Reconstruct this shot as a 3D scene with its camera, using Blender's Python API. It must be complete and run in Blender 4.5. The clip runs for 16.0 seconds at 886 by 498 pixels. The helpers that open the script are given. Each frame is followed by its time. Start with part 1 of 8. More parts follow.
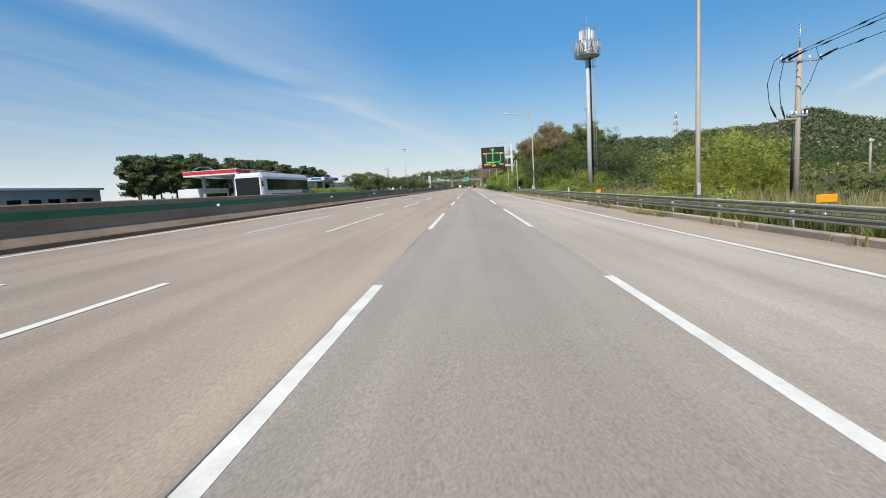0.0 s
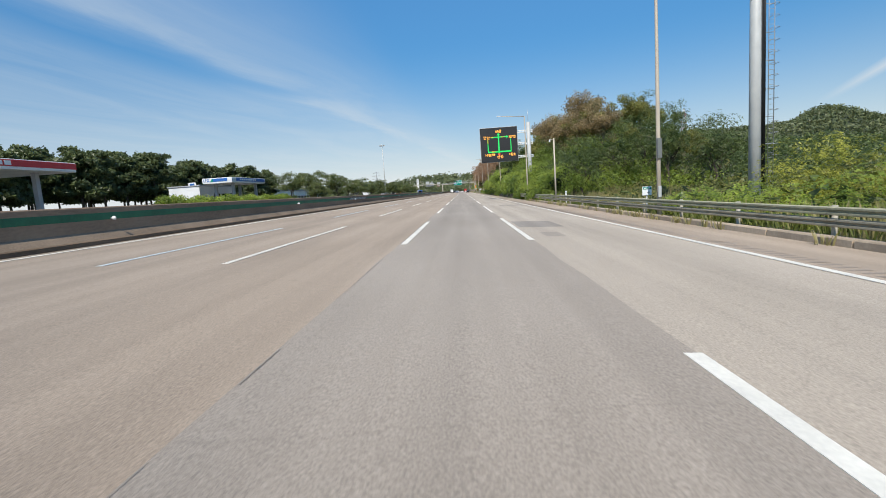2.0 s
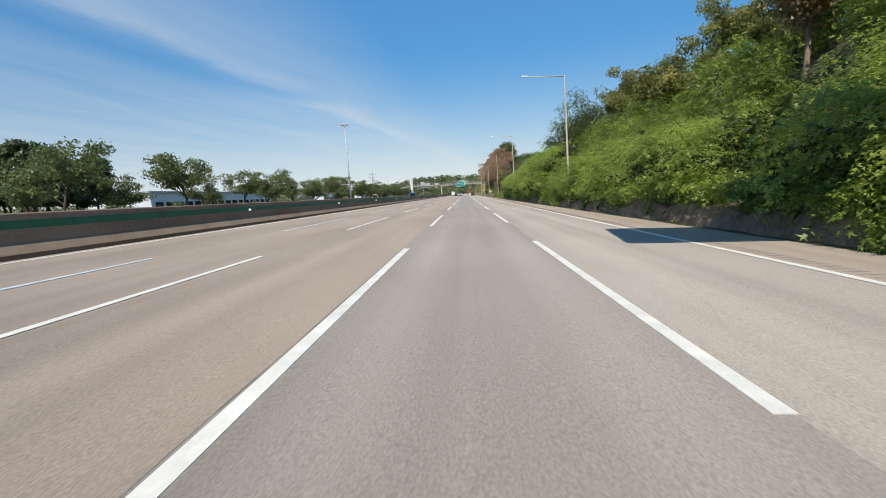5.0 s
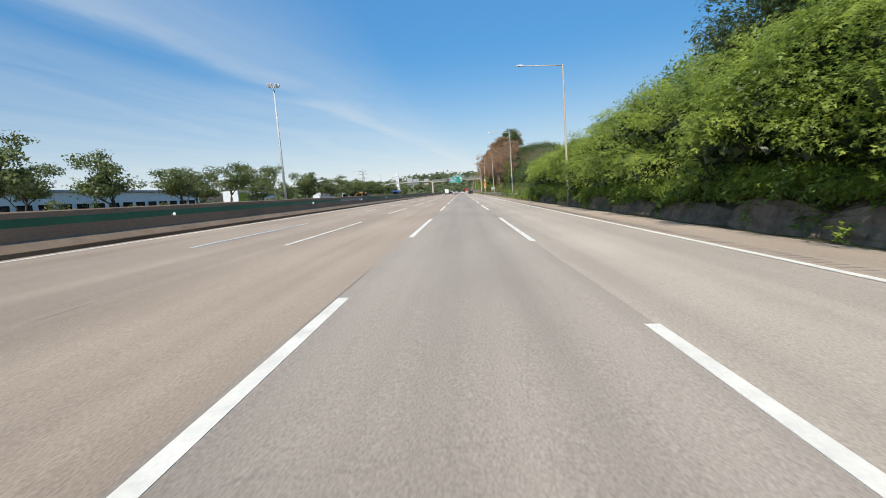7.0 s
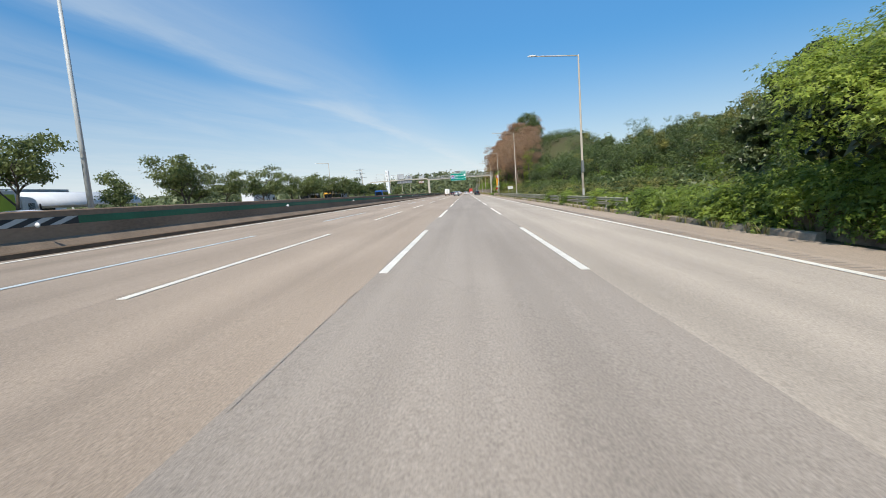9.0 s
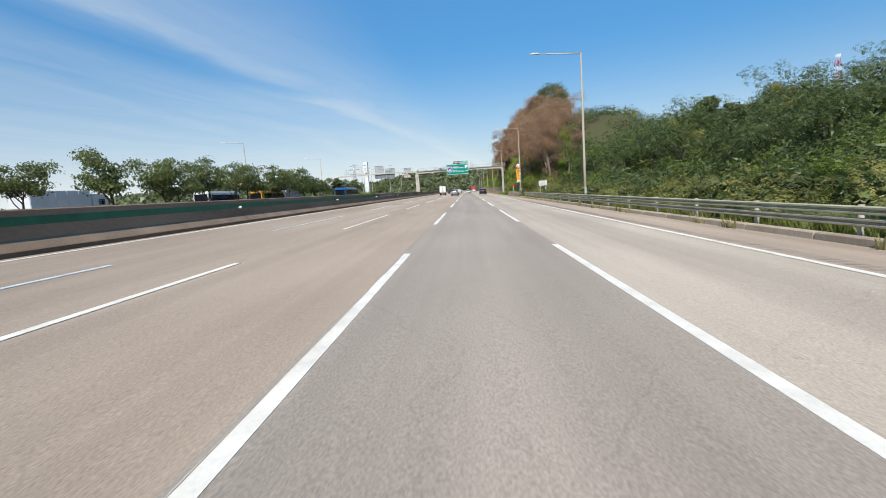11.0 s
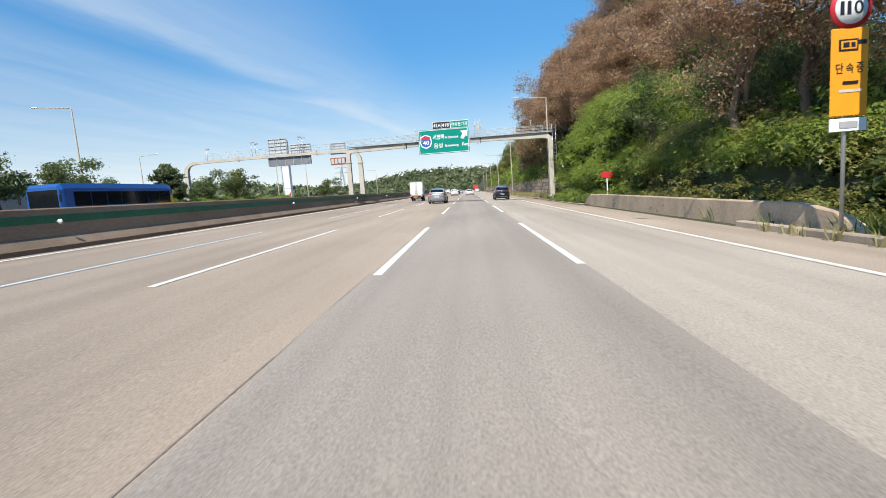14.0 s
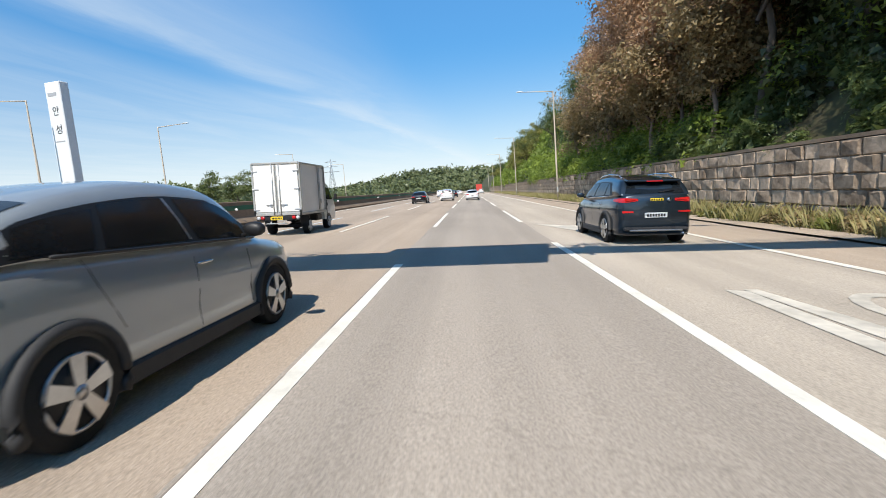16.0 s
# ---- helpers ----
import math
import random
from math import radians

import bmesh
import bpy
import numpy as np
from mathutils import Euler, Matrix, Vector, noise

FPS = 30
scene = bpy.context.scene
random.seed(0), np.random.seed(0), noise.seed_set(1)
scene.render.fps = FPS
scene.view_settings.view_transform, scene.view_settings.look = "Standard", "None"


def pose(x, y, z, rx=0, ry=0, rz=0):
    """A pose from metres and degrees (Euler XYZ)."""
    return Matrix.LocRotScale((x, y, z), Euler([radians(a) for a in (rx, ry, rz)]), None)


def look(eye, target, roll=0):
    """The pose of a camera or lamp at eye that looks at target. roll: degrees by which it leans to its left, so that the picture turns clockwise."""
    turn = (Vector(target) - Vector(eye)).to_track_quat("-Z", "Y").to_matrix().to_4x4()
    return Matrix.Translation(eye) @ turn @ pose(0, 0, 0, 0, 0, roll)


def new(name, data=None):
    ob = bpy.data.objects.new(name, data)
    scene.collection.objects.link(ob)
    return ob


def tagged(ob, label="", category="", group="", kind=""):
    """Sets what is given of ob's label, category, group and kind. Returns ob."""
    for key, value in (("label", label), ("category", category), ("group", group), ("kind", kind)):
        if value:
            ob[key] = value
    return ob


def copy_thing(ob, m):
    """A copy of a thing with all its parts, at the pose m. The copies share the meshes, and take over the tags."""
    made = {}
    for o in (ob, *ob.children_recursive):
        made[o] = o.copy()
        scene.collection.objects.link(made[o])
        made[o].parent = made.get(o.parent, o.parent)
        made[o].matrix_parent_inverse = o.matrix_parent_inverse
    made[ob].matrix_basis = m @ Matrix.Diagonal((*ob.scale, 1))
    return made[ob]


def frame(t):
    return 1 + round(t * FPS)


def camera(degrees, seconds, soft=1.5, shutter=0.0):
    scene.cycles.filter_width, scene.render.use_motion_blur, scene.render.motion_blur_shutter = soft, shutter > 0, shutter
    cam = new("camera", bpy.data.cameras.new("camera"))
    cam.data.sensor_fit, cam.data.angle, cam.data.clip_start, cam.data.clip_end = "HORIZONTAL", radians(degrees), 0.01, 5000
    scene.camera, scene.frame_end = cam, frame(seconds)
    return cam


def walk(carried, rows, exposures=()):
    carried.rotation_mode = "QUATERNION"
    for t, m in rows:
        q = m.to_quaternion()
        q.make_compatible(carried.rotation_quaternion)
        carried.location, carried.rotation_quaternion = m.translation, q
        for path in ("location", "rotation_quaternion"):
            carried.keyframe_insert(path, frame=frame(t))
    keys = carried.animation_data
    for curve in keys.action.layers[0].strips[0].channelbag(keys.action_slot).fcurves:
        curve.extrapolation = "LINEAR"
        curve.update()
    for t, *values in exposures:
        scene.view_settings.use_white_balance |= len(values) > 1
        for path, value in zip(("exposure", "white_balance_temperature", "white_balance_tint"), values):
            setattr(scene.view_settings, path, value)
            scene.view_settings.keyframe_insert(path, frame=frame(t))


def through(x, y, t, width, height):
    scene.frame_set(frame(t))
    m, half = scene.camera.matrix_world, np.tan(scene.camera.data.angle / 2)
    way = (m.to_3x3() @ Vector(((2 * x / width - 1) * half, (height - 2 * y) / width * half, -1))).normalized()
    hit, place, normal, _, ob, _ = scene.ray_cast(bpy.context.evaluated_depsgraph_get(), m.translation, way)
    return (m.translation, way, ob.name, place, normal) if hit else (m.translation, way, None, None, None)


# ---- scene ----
# Camera: a van in the third lane of an expressway, x across the road, y ahead, z up.
cam = camera(85.8, 16.0, 0.92, 0.04)
ROWS = [
    (0.0, -0.34, 0.00, 1.486, 3.05, -7.28, 3.66),
    (0.5, -0.24, 11.55, 1.462, 2.89, -7.10, 3.80),
    (1.0, -0.24, 23.11, 1.472, 2.71, -7.10, 3.97),
    (1.5, -0.19, 34.69, 1.451, 2.49, -7.00, 3.89),
    (2.0, -0.08, 46.28, 1.449, 2.26, -6.80, 4.01),
    (2.5, -0.03, 57.87, 1.462, 2.12, -6.90, 4.15),
    (3.0, 0.03, 69.42, 1.455, 2.36, -6.90, 4.06),
    (3.5, -0.07, 80.95, 1.449, 2.77, -6.75, 4.04),
    (4.0, -0.11, 92.48, 1.435, 2.91, -6.57, 3.91),
    (4.5, -0.13, 104.03, 1.451, 2.85, -6.48, 3.88),
    (5.0, -0.12, 115.64, 1.450, 2.70, -6.46, 3.94),
    (5.5, -0.07, 127.30, 1.448, 2.55, -6.44, 4.00),
    (6.0, -0.03, 139.02, 1.447, 2.39, -6.43, 4.06),
    (6.5, -0.02, 150.77, 1.419, 2.24, -6.41, 4.12),
    (7.0, -0.06, 162.54, 1.431, 2.25, -6.73, 4.18),
    (7.5, -0.10, 174.33, 1.449, 2.42, -6.90, 4.13),
    (8.0, -0.16, 186.12, 1.452, 2.59, -6.87, 4.08),
    (8.5, -0.19, 197.96, 1.451, 2.66, -7.01, 4.09),
    (9.0, -0.21, 209.82, 1.438, 2.71, -6.67, 4.08),
    (9.5, -0.27, 221.71, 1.472, 3.03, -6.89, 3.89),
    (10.0, -0.30, 233.62, 1.457, 2.98, -6.90, 3.91),
    (10.5, -0.32, 245.54, 1.458, 2.93, -6.90, 3.94),
    (11.0, -0.33, 257.47, 1.458, 2.88, -6.90, 3.96),
    (11.5, -0.31, 269.41, 1.457, 2.83, -6.90, 3.98),
    (12.0, -0.27, 281.36, 1.481, 2.76, -7.07, 3.95),
    (12.5, -0.22, 293.31, 1.461, 2.79, -6.99, 3.96),
    (13.0, -0.17, 305.25, 1.481, 2.92, -6.81, 3.81),
    (13.5, -0.17, 317.18, 1.453, 2.92, -6.80, 3.89),
    (14.0, -0.15, 329.12, 1.418, 3.04, -6.91, 4.17),
    (14.5, -0.17, 341.18, 1.439, 3.14, -6.88, 4.52),
    (15.0, -0.20, 353.39, 1.422, 3.09, -6.72, 4.38),
    (15.5, -0.19, 365.77, 1.460, 3.21, -6.85, 4.37),
    (16.0, -0.28, 378.18, 1.457, 3.19, -6.84, 4.40),
]
walk(cam, [(t, pose(x, y, z, 90 + pitch, roll, yaw)) for t, x, y, z, yaw, pitch, roll in ROWS],
     [(0.0, -0.08), (4.0, -0.08), (7.0, 0.0), (12.5, 0.07), (14.0, 0.21), (16.0, 0.24)])

# ---- light: one high sun from behind the camera, clear sky with thin cirrus ----
SUN_DIR = Vector((-1.10, -6.5, 7.2)).normalized()
sun = new("sun", bpy.data.lights.new("sun", "SUN"))
sun.data.energy, sun.data.angle, sun.data.color = 5.0, radians(0.53), (1.0, 0.94, 0.85)
sun.matrix_world = look(SUN_DIR * 300, (0, 0, 0))
world = bpy.data.worlds.new("sky")
scene.world = world
world.use_nodes = True
wn, wl = world.node_tree.nodes, world.node_tree.links
sky = wn.new("ShaderNodeTexSky")
sky.sky_type, sky.sun_disc = "NISHITA", False
sky.sun_elevation = math.asin(SUN_DIR.z)
sky.sun_rotation = math.atan2(SUN_DIR.x, SUN_DIR.y)
sky.air_density, sky.dust_density, sky.ozone_density = 1.0, 0.05, 2.2
sky.altitude = 1200.0
# Thin cirrus on a flat layer overhead, drawn out along the road.
coord = wn.new("ShaderNodeTexCoord")
axes = wn.new("ShaderNodeSeparateXYZ")
wl.new(coord.outputs["Generated"], axes.inputs[0])


def wmath(op, a, b):
    n = wn.new("ShaderNodeMath")
    n.operation = op
    for i, v in enumerate((a, b)):
        if isinstance(v, (int, float)):
            n.inputs[i].default_value = v
        else:
            wl.new(v, n.inputs[i])
    return n.outputs[0]


height = wmath("MAXIMUM", axes.outputs["Z"], 0.04)
across, along = wmath("DIVIDE", axes.outputs["X"], height), wmath("DIVIDE", axes.outputs["Y"], height)
layer = wn.new("ShaderNodeCombineXYZ")
wl.new(wmath("ADD", wmath("MULTIPLY", across, 1.25), wmath("MULTIPLY", along, -0.16)), layer.inputs[0])
wl.new(wmath("MULTIPLY", along, 0.30), layer.inputs[1])
cirrus = wn.new("ShaderNodeTexNoise")
cirrus.inputs["Scale"].default_value = 1.0
cirrus.inputs["Detail"].default_value = 8.0
cirrus.inputs["Roughness"].default_value = 0.62
cirrus.inputs["Distortion"].default_value = 0.8
wl.new(layer.outputs[0], cirrus.inputs["Vector"])
def slope_of(v, lo, hi, top=1.0):
    n = wn.new("ShaderNodeMapRange")
    n.interpolation_type = "SMOOTHSTEP"
    n.inputs["From Min"].default_value, n.inputs["From Max"].default_value, n.inputs["To Max"].default_value = lo, hi, top
    wl.new(v, n.inputs["Value"])
    return n.outputs["Result"]


# One long band with a crisp lower edge, a broad veil on its left and a clear lane under it.
edge = wmath("ADD", wmath("ADD", across, wmath("MULTIPLY", along, -0.125)), 2.12)
edge = wmath("ADD", edge, wmath("MULTIPLY", wmath("SUBTRACT", cirrus.outputs["Fac"], 0.5), 0.45))
band = wmath("MULTIPLY", slope_of(edge, -0.10, 0.12), wmath("SUBTRACT", 1.0, slope_of(edge, 0.10, 0.62)))
lane = wmath("MAXIMUM", wmath("SUBTRACT", 1.0, wmath("MULTIPLY", wmath("ABSOLUTE", wmath("ADD", edge, 0.27), 0.0), 3.6)), 0.0)
lane = wmath("MULTIPLY", lane, wmath("SUBTRACT", 1.0, slope_of(along, 3.0, 5.0)))
veil = slope_of(wmath("SUBTRACT", wmath("MULTIPLY", along, 0.095), wmath("ADD", across, 0.80)), -0.15, 0.75)
veil = wmath("MULTIPLY", veil, wmath("SUBTRACT", 1.0, wmath("MULTIPLY", lane, 0.85)))
wisp = wmath("ADD", 0.55, wmath("MULTIPLY", slope_of(cirrus.outputs["Fac"], 0.34, 0.72), 0.75))
cover = wmath("MULTIPLY", wmath("ADD", wmath("MULTIPLY", band, 0.20), wmath("MULTIPLY", veil, 0.22)), wisp)
trail = wmath("ABSOLUTE", wmath("ADD", wmath("ADD", wmath("MULTIPLY", across, 0.902), wmath("MULTIPLY", along, -0.432)), -1.747), 0.0)
trail = wmath("MAXIMUM", wmath("SUBTRACT", 1.0, wmath("MULTIPLY", trail, 6.5)), 0.0)
trail = wmath("MULTIPLY", trail, wmath("MULTIPLY", wmath("GREATER_THAN", across, 3.0), wmath("SUBTRACT", 1.0, slope_of(along, 4.6, 8.6))))
mixc = wn.new("ShaderNodeMix")
mixc.data_type = "RGBA"
mixc.inputs["B"].default_value = (5.1, 5.7, 6.1, 1.0)
wl.new(wmath("MINIMUM", wmath("ADD", cover, wmath("MULTIPLY", trail, 0.75)), 1.0), mixc.inputs["Factor"])
tone = wn.new("ShaderNodeVectorMath")
tone.operation = "MULTIPLY"
tone.inputs[1].default_value = (0.55, 1.06, 1.25)
wl.new(sky.outputs["Color"], tone.inputs[0])
# The clear air keeps an even blue down to the haze.
even = wn.new("ShaderNodeVectorMath")
even.operation = "SCALE"
wl.new(tone.outputs["Vector"], even.inputs[0])
wl.new(wmath("MINIMUM", wmath("ADD", 0.36, wmath("MULTIPLY", wmath("MAXIMUM", axes.outputs["Z"], 0.0), 1.85)), 1.02), even.inputs["Scale"])
wl.new(even.outputs["Vector"], mixc.inputs["A"])
bg = wn["Background"]
hazy = wn.new("ShaderNodeMix")
hazy.data_type = "RGBA"
hazy.inputs["B"].default_value = (6.9, 7.0, 7.1, 1.0)
low = wmath("MAXIMUM", wmath("SUBTRACT", 1.0, wmath("MULTIPLY", wmath("MAXIMUM", axes.outputs["Z"], 0.0), 3.4)), 0.0)
wl.new(wmath("MULTIPLY", wmath("MULTIPLY", low, low), 0.95), hazy.inputs["Factor"])
wl.new(mixc.outputs["Result"], hazy.inputs["A"])
wl.new(hazy.outputs["Result"], bg.inputs["Color"])
bg.inputs["Strength"].default_value = 0.13

# ---- materials ----
def mat(name, color, rough=0.7, metal=0.0, var=0.25, scale=3.0, fine=40.0, bump=0.0, stretch=(1, 1, 1), tint=None, coat=0.0, spec=0.5, island=0.0, objvar=0.0):
    """A principled material: base colour with two scales of noise, fine relief and uneven gloss."""
    m = bpy.data.materials.new(name)
    m.use_nodes = True
    n, l = m.node_tree.nodes, m.node_tree.links
    p = n["Principled BSDF"]
    tc, mp = n.new("ShaderNodeTexCoord"), n.new("ShaderNodeMapping")
    mp.inputs["Scale"].default_value = stretch
    l.new(tc.outputs["Object"], mp.inputs["Vector"])
    big, small = n.new("ShaderNodeTexNoise"), n.new("ShaderNodeTexNoise")
    big.inputs["Scale"].default_value, big.inputs["Detail"].default_value = scale, 5.0
    small.inputs["Scale"].default_value, small.inputs["Detail"].default_value = fine, 3.0
    for t in (big, small):
        l.new(mp.outputs["Vector"], t.inputs["Vector"])
    dark = tint or tuple(c * (1 - var) for c in color)
    lite = tuple(min(1, c * (1 + var * 0.6)) for c in color)
    ramp = n.new("ShaderNodeMix")
    ramp.data_type = "RGBA"
    ramp.inputs["A"].default_value, ramp.inputs["B"].default_value = (*dark, 1), (*lite, 1)
    mr = n.new("ShaderNodeMapRange")
    mr.inputs["From Min"].default_value, mr.inputs["From Max"].default_value = 0.32, 0.68
    add = n.new("ShaderNodeMath")
    add.operation = "MULTIPLY_ADD"
    add.inputs[1].default_value = 0.35
    l.new(small.outputs["Fac"], add.inputs[0])
    sc = n.new("ShaderNodeMath")
    sc.operation = "MULTIPLY"
    sc.inputs[1].default_value = 0.65
    l.new(big.outputs["Fac"], sc.inputs[0])
    l.new(sc.outputs[0], add.inputs[2])
    fac = add.outputs[0]
    if island or objvar:
        src = n.new("ShaderNodeNewGeometry").outputs["Random Per Island"] if island else n.new("ShaderNodeObjectInfo").outputs["Random"]
        k = n.new("ShaderNodeMath")
        k.operation = "MULTIPLY_ADD"
        k.inputs[1].default_value = island or objvar
        l.new(src, k.inputs[0])
        off = n.new("ShaderNodeMath")
        off.operation = "SUBTRACT"
        off.inputs[1].default_value = (island or objvar) / 2
        l.new(fac, off.inputs[0])
        l.new(off.outputs[0], k.inputs[2])
        fac = k.outputs[0]
    l.new(fac, mr.inputs["Value"])
    l.new(mr.outputs["Result"], ramp.inputs["Factor"])
    l.new(ramp.outputs["Result"], p.inputs["Base Color"])
    p.inputs["Roughness"].default_value, p.inputs["Metallic"].default_value = rough, metal
    p.inputs["Specular IOR Level"].default_value = spec
    p.inputs["Coat Weight"].default_value = coat
    p.inputs["Coat Roughness"].default_value = 0.05
    if bump:
        b = n.new("ShaderNodeBump")
        b.inputs["Strength"].default_value, b.inputs["Distance"].default_value = bump, 0.02
        l.new(small.outputs["Fac"], b.inputs["Height"])
        l.new(b.outputs["Normal"], p.inputs["Normal"])
    return m


def leaf_mat(name, dark, lite, through=0.35):
    """Leaves: a matt front with some light passing through, each leaf its own shade."""
    m = bpy.data.materials.new(name)
    m.use_nodes = True
    n, l = m.node_tree.nodes, m.node_tree.links
    p, out = n["Principled BSDF"], n["Material Output"]
    geo, mix = n.new("ShaderNodeNewGeometry"), n.new("ShaderNodeMix")
    mix.data_type = "RGBA"
    mix.inputs["A"].default_value, mix.inputs["B"].default_value = (*dark, 1), (*lite, 1)
    tc, no = n.new("ShaderNodeTexCoord"), n.new("ShaderNodeTexNoise")
    no.inputs["Scale"].default_value = 0.45
    l.new(tc.outputs["Object"], no.inputs["Vector"])
    mr = n.new("ShaderNodeMapRange")
    mr.inputs["From Min"].default_value, mr.inputs["From Max"].default_value = 0.35, 0.65
    l.new(no.outputs["Fac"], mr.inputs["Value"])
    av = n.new("ShaderNodeMath")
    av.operation = "MULTIPLY_ADD"
    av.inputs[1].default_value = 0.45
    l.new(geo.outputs["Random Per Island"], av.inputs[0])
    hv = n.new("ShaderNodeMath")
    hv.operation = "MULTIPLY"
    hv.inputs[1].default_value = 0.55
    l.new(mr.outputs["Result"], hv.inputs[0])
    l.new(hv.outputs[0], av.inputs[2])
    l.new(av.outputs[0], mix.inputs["Factor"])
    l.new(mix.outputs["Result"], p.inputs["Base Color"])
    p.inputs["Roughness"].default_value = 0.44
    p.inputs["Specular IOR Level"].default_value = 0.5
    tr, ms = n.new("ShaderNodeBsdfTranslucent"), n.new("ShaderNodeMixShader")
    l.new(mix.outputs["Result"], tr.inputs["Color"])
    ms.inputs["Fac"].default_value = through
    l.new(p.outputs[0], ms.inputs[1])
    l.new(tr.outputs[0], ms.inputs[2])
    l.new(ms.outputs[0], out.inputs["Surface"])
    return m


def glow_mat(name, color, strength):
    m = bpy.data.materials.new(name)
    m.use_nodes = True
    p = m.node_tree.nodes["Principled BSDF"]
    p.inputs["Base Color"].default_value = (*color, 1)
    p.inputs["Emission Color"].default_value, p.inputs["Emission Strength"].default_value = (*color, 1), strength
    return m


def road_mat(name, color, warm, fine=60.0):
    """Worn pavement: stretched wheel-track tone along y, stains, aggregate grain and hairline cracks."""
    m = mat(name, color, 0.80, var=0.16, scale=0.35, fine=fine, bump=0.35, stretch=(1, 0.35, 1), tint=warm)
    n, l = m.node_tree.nodes, m.node_tree.links
    p = n["Principled BSDF"]
    p.inputs["Diffuse Roughness"].default_value = 1.0
    base = p.inputs["Base Color"].links[0].from_socket
    tc, mp = n.new("ShaderNodeTexCoord"), n.new("ShaderNodeMapping")
    mp.inputs["Scale"].default_value = (1.1, 0.018, 1.0)
    l.new(tc.outputs["Object"], mp.inputs["Vector"])
    tracks = n.new("ShaderNodeTexNoise")
    tracks.inputs["Scale"].default_value, tracks.inputs["Detail"].default_value = 1.0, 6.0
    l.new(mp.outputs["Vector"], tracks.inputs["Vector"])
    mr = n.new("ShaderNodeMapRange")
    mr.inputs["From Min"].default_value, mr.inputs["From Max"].default_value = 0.35, 0.65
    mr.inputs["To Min"].default_value, mr.inputs["To Max"].default_value = 0.84, 1.06
    l.new(tracks.outputs["Fac"], mr.inputs["Value"])
    grit = n.new("ShaderNodeTexNoise")
    grit.inputs["Scale"].default_value, grit.inputs["Detail"].default_value = 48.0, 3.0
    l.new(tc.outputs["Object"], grit.inputs["Vector"])
    gr = n.new("ShaderNodeMapRange")
    gr.inputs["From Min"].default_value, gr.inputs["From Max"].default_value = 0.3, 0.7
    gr.inputs["To Min"].default_value, gr.inputs["To Max"].default_value = 0.74, 1.26
    l.new(grit.outputs["Fac"], gr.inputs["Value"])
    mu = n.new("ShaderNodeMath")
    mu.operation = "MULTIPLY"
    l.new(mr.outputs["Result"], mu.inputs[0])
    l.new(gr.outputs["Result"], mu.inputs[1])
    cr = n.new("ShaderNodeTexVoronoi")
    cr.feature = "DISTANCE_TO_EDGE"
    cr.inputs["Scale"].default_value, cr.inputs["Randomness"].default_value = 0.16, 1.0
    wob = n.new("ShaderNodeTexNoise")
    wob.inputs["Scale"].default_value, wob.inputs["Detail"].default_value = 1.2, 4.0
    l.new(tc.outputs["Object"], wob.inputs["Vector"])
    av = n.new("ShaderNodeMixRGB")
    av.inputs["Fac"].default_value = 0.5
    av.blend_type = "ADD"
    l.new(tc.outputs["Object"], av.inputs["Color1"])
    l.new(wob.outputs["Color"], av.inputs["Color2"])
    l.new(av.outputs["Color"], cr.inputs["Vector"])
    ck = n.new("ShaderNodeMapRange")
    ck.inputs["From Min"].default_value, ck.inputs["From Max"].default_value = 0.0, 0.002
    ck.inputs["To Min"].default_value = 0.88
    l.new(cr.outputs["Distance"], ck.inputs["Value"])
    m2 = n.new("ShaderNodeMath")
    m2.operation = "MULTIPLY"
    l.new(mu.outputs[0], m2.inputs[0])
    l.new(ck.outputs["Result"], m2.inputs[1])
    vm = n.new("ShaderNodeVectorMath")
    vm.operation = "SCALE"
    l.new(base, vm.inputs[0])
    l.new(m2.outputs[0], vm.inputs["Scale"])
    l.new(vm.outputs["Vector"], p.inputs["Base Color"])
    return m


CONCRETE_ROAD = road_mat("tan_concrete_road", (0.318, 0.257, 0.198), (0.266, 0.212, 0.160))
ASPHALT_LANE = road_mat("grey_asphalt_lane", (0.278, 0.243, 0.205), (0.236, 0.204, 0.170), 80.0)
ASPHALT_PATCH = road_mat("patched_asphalt", (0.232, 0.205, 0.176), (0.195, 0.172, 0.148), 80.0)
PAINT_WHITE = mat("road_paint_white", (0.80, 0.76, 0.66), 0.75, var=0.2, scale=2.5, fine=30, bump=0.2)
PAINT_WORN = mat("worn_road_paint", (0.62, 0.57, 0.48), 0.8, var=0.3, scale=1.6, fine=9, bump=0.2)
JOINT = mat("dark_joint_filler", (0.25, 0.212, 0.175), 0.95, var=0.3, scale=1.0, fine=8)
PAINT_BLUE = mat("road_paint_blue", (0.60, 0.66, 0.66), 0.75, var=0.25, scale=2.5, fine=30, bump=0.2)
SLOW_LANE = road_mat("pale_grey_slow_lane", (0.350, 0.304, 0.250), (0.296, 0.256, 0.207), 70.0)
CONCRETE = mat("weathered_concrete", (0.300, 0.225, 0.160), 0.95, spec=0.15, var=0.3, scale=0.8, fine=18, bump=0.3)
CONCRETE_BROWN = mat("stained_barrier_concrete", (0.295, 0.212, 0.146), 0.95, spec=0.15, var=0.35, scale=0.6, fine=14, bump=0.3, stretch=(1, 0.3, 1))
KERB_DARK = mat("sooty_kerb_concrete", (0.19, 0.135, 0.092), 0.95, spec=0.15, var=0.35, scale=0.7, fine=15, bump=0.3, stretch=(1, 0.3, 1))
GREEN_BAND = mat("dark_green_barrier_band", (0.020, 0.145, 0.066), 0.6, var=0.35, scale=1.0, fine=12)
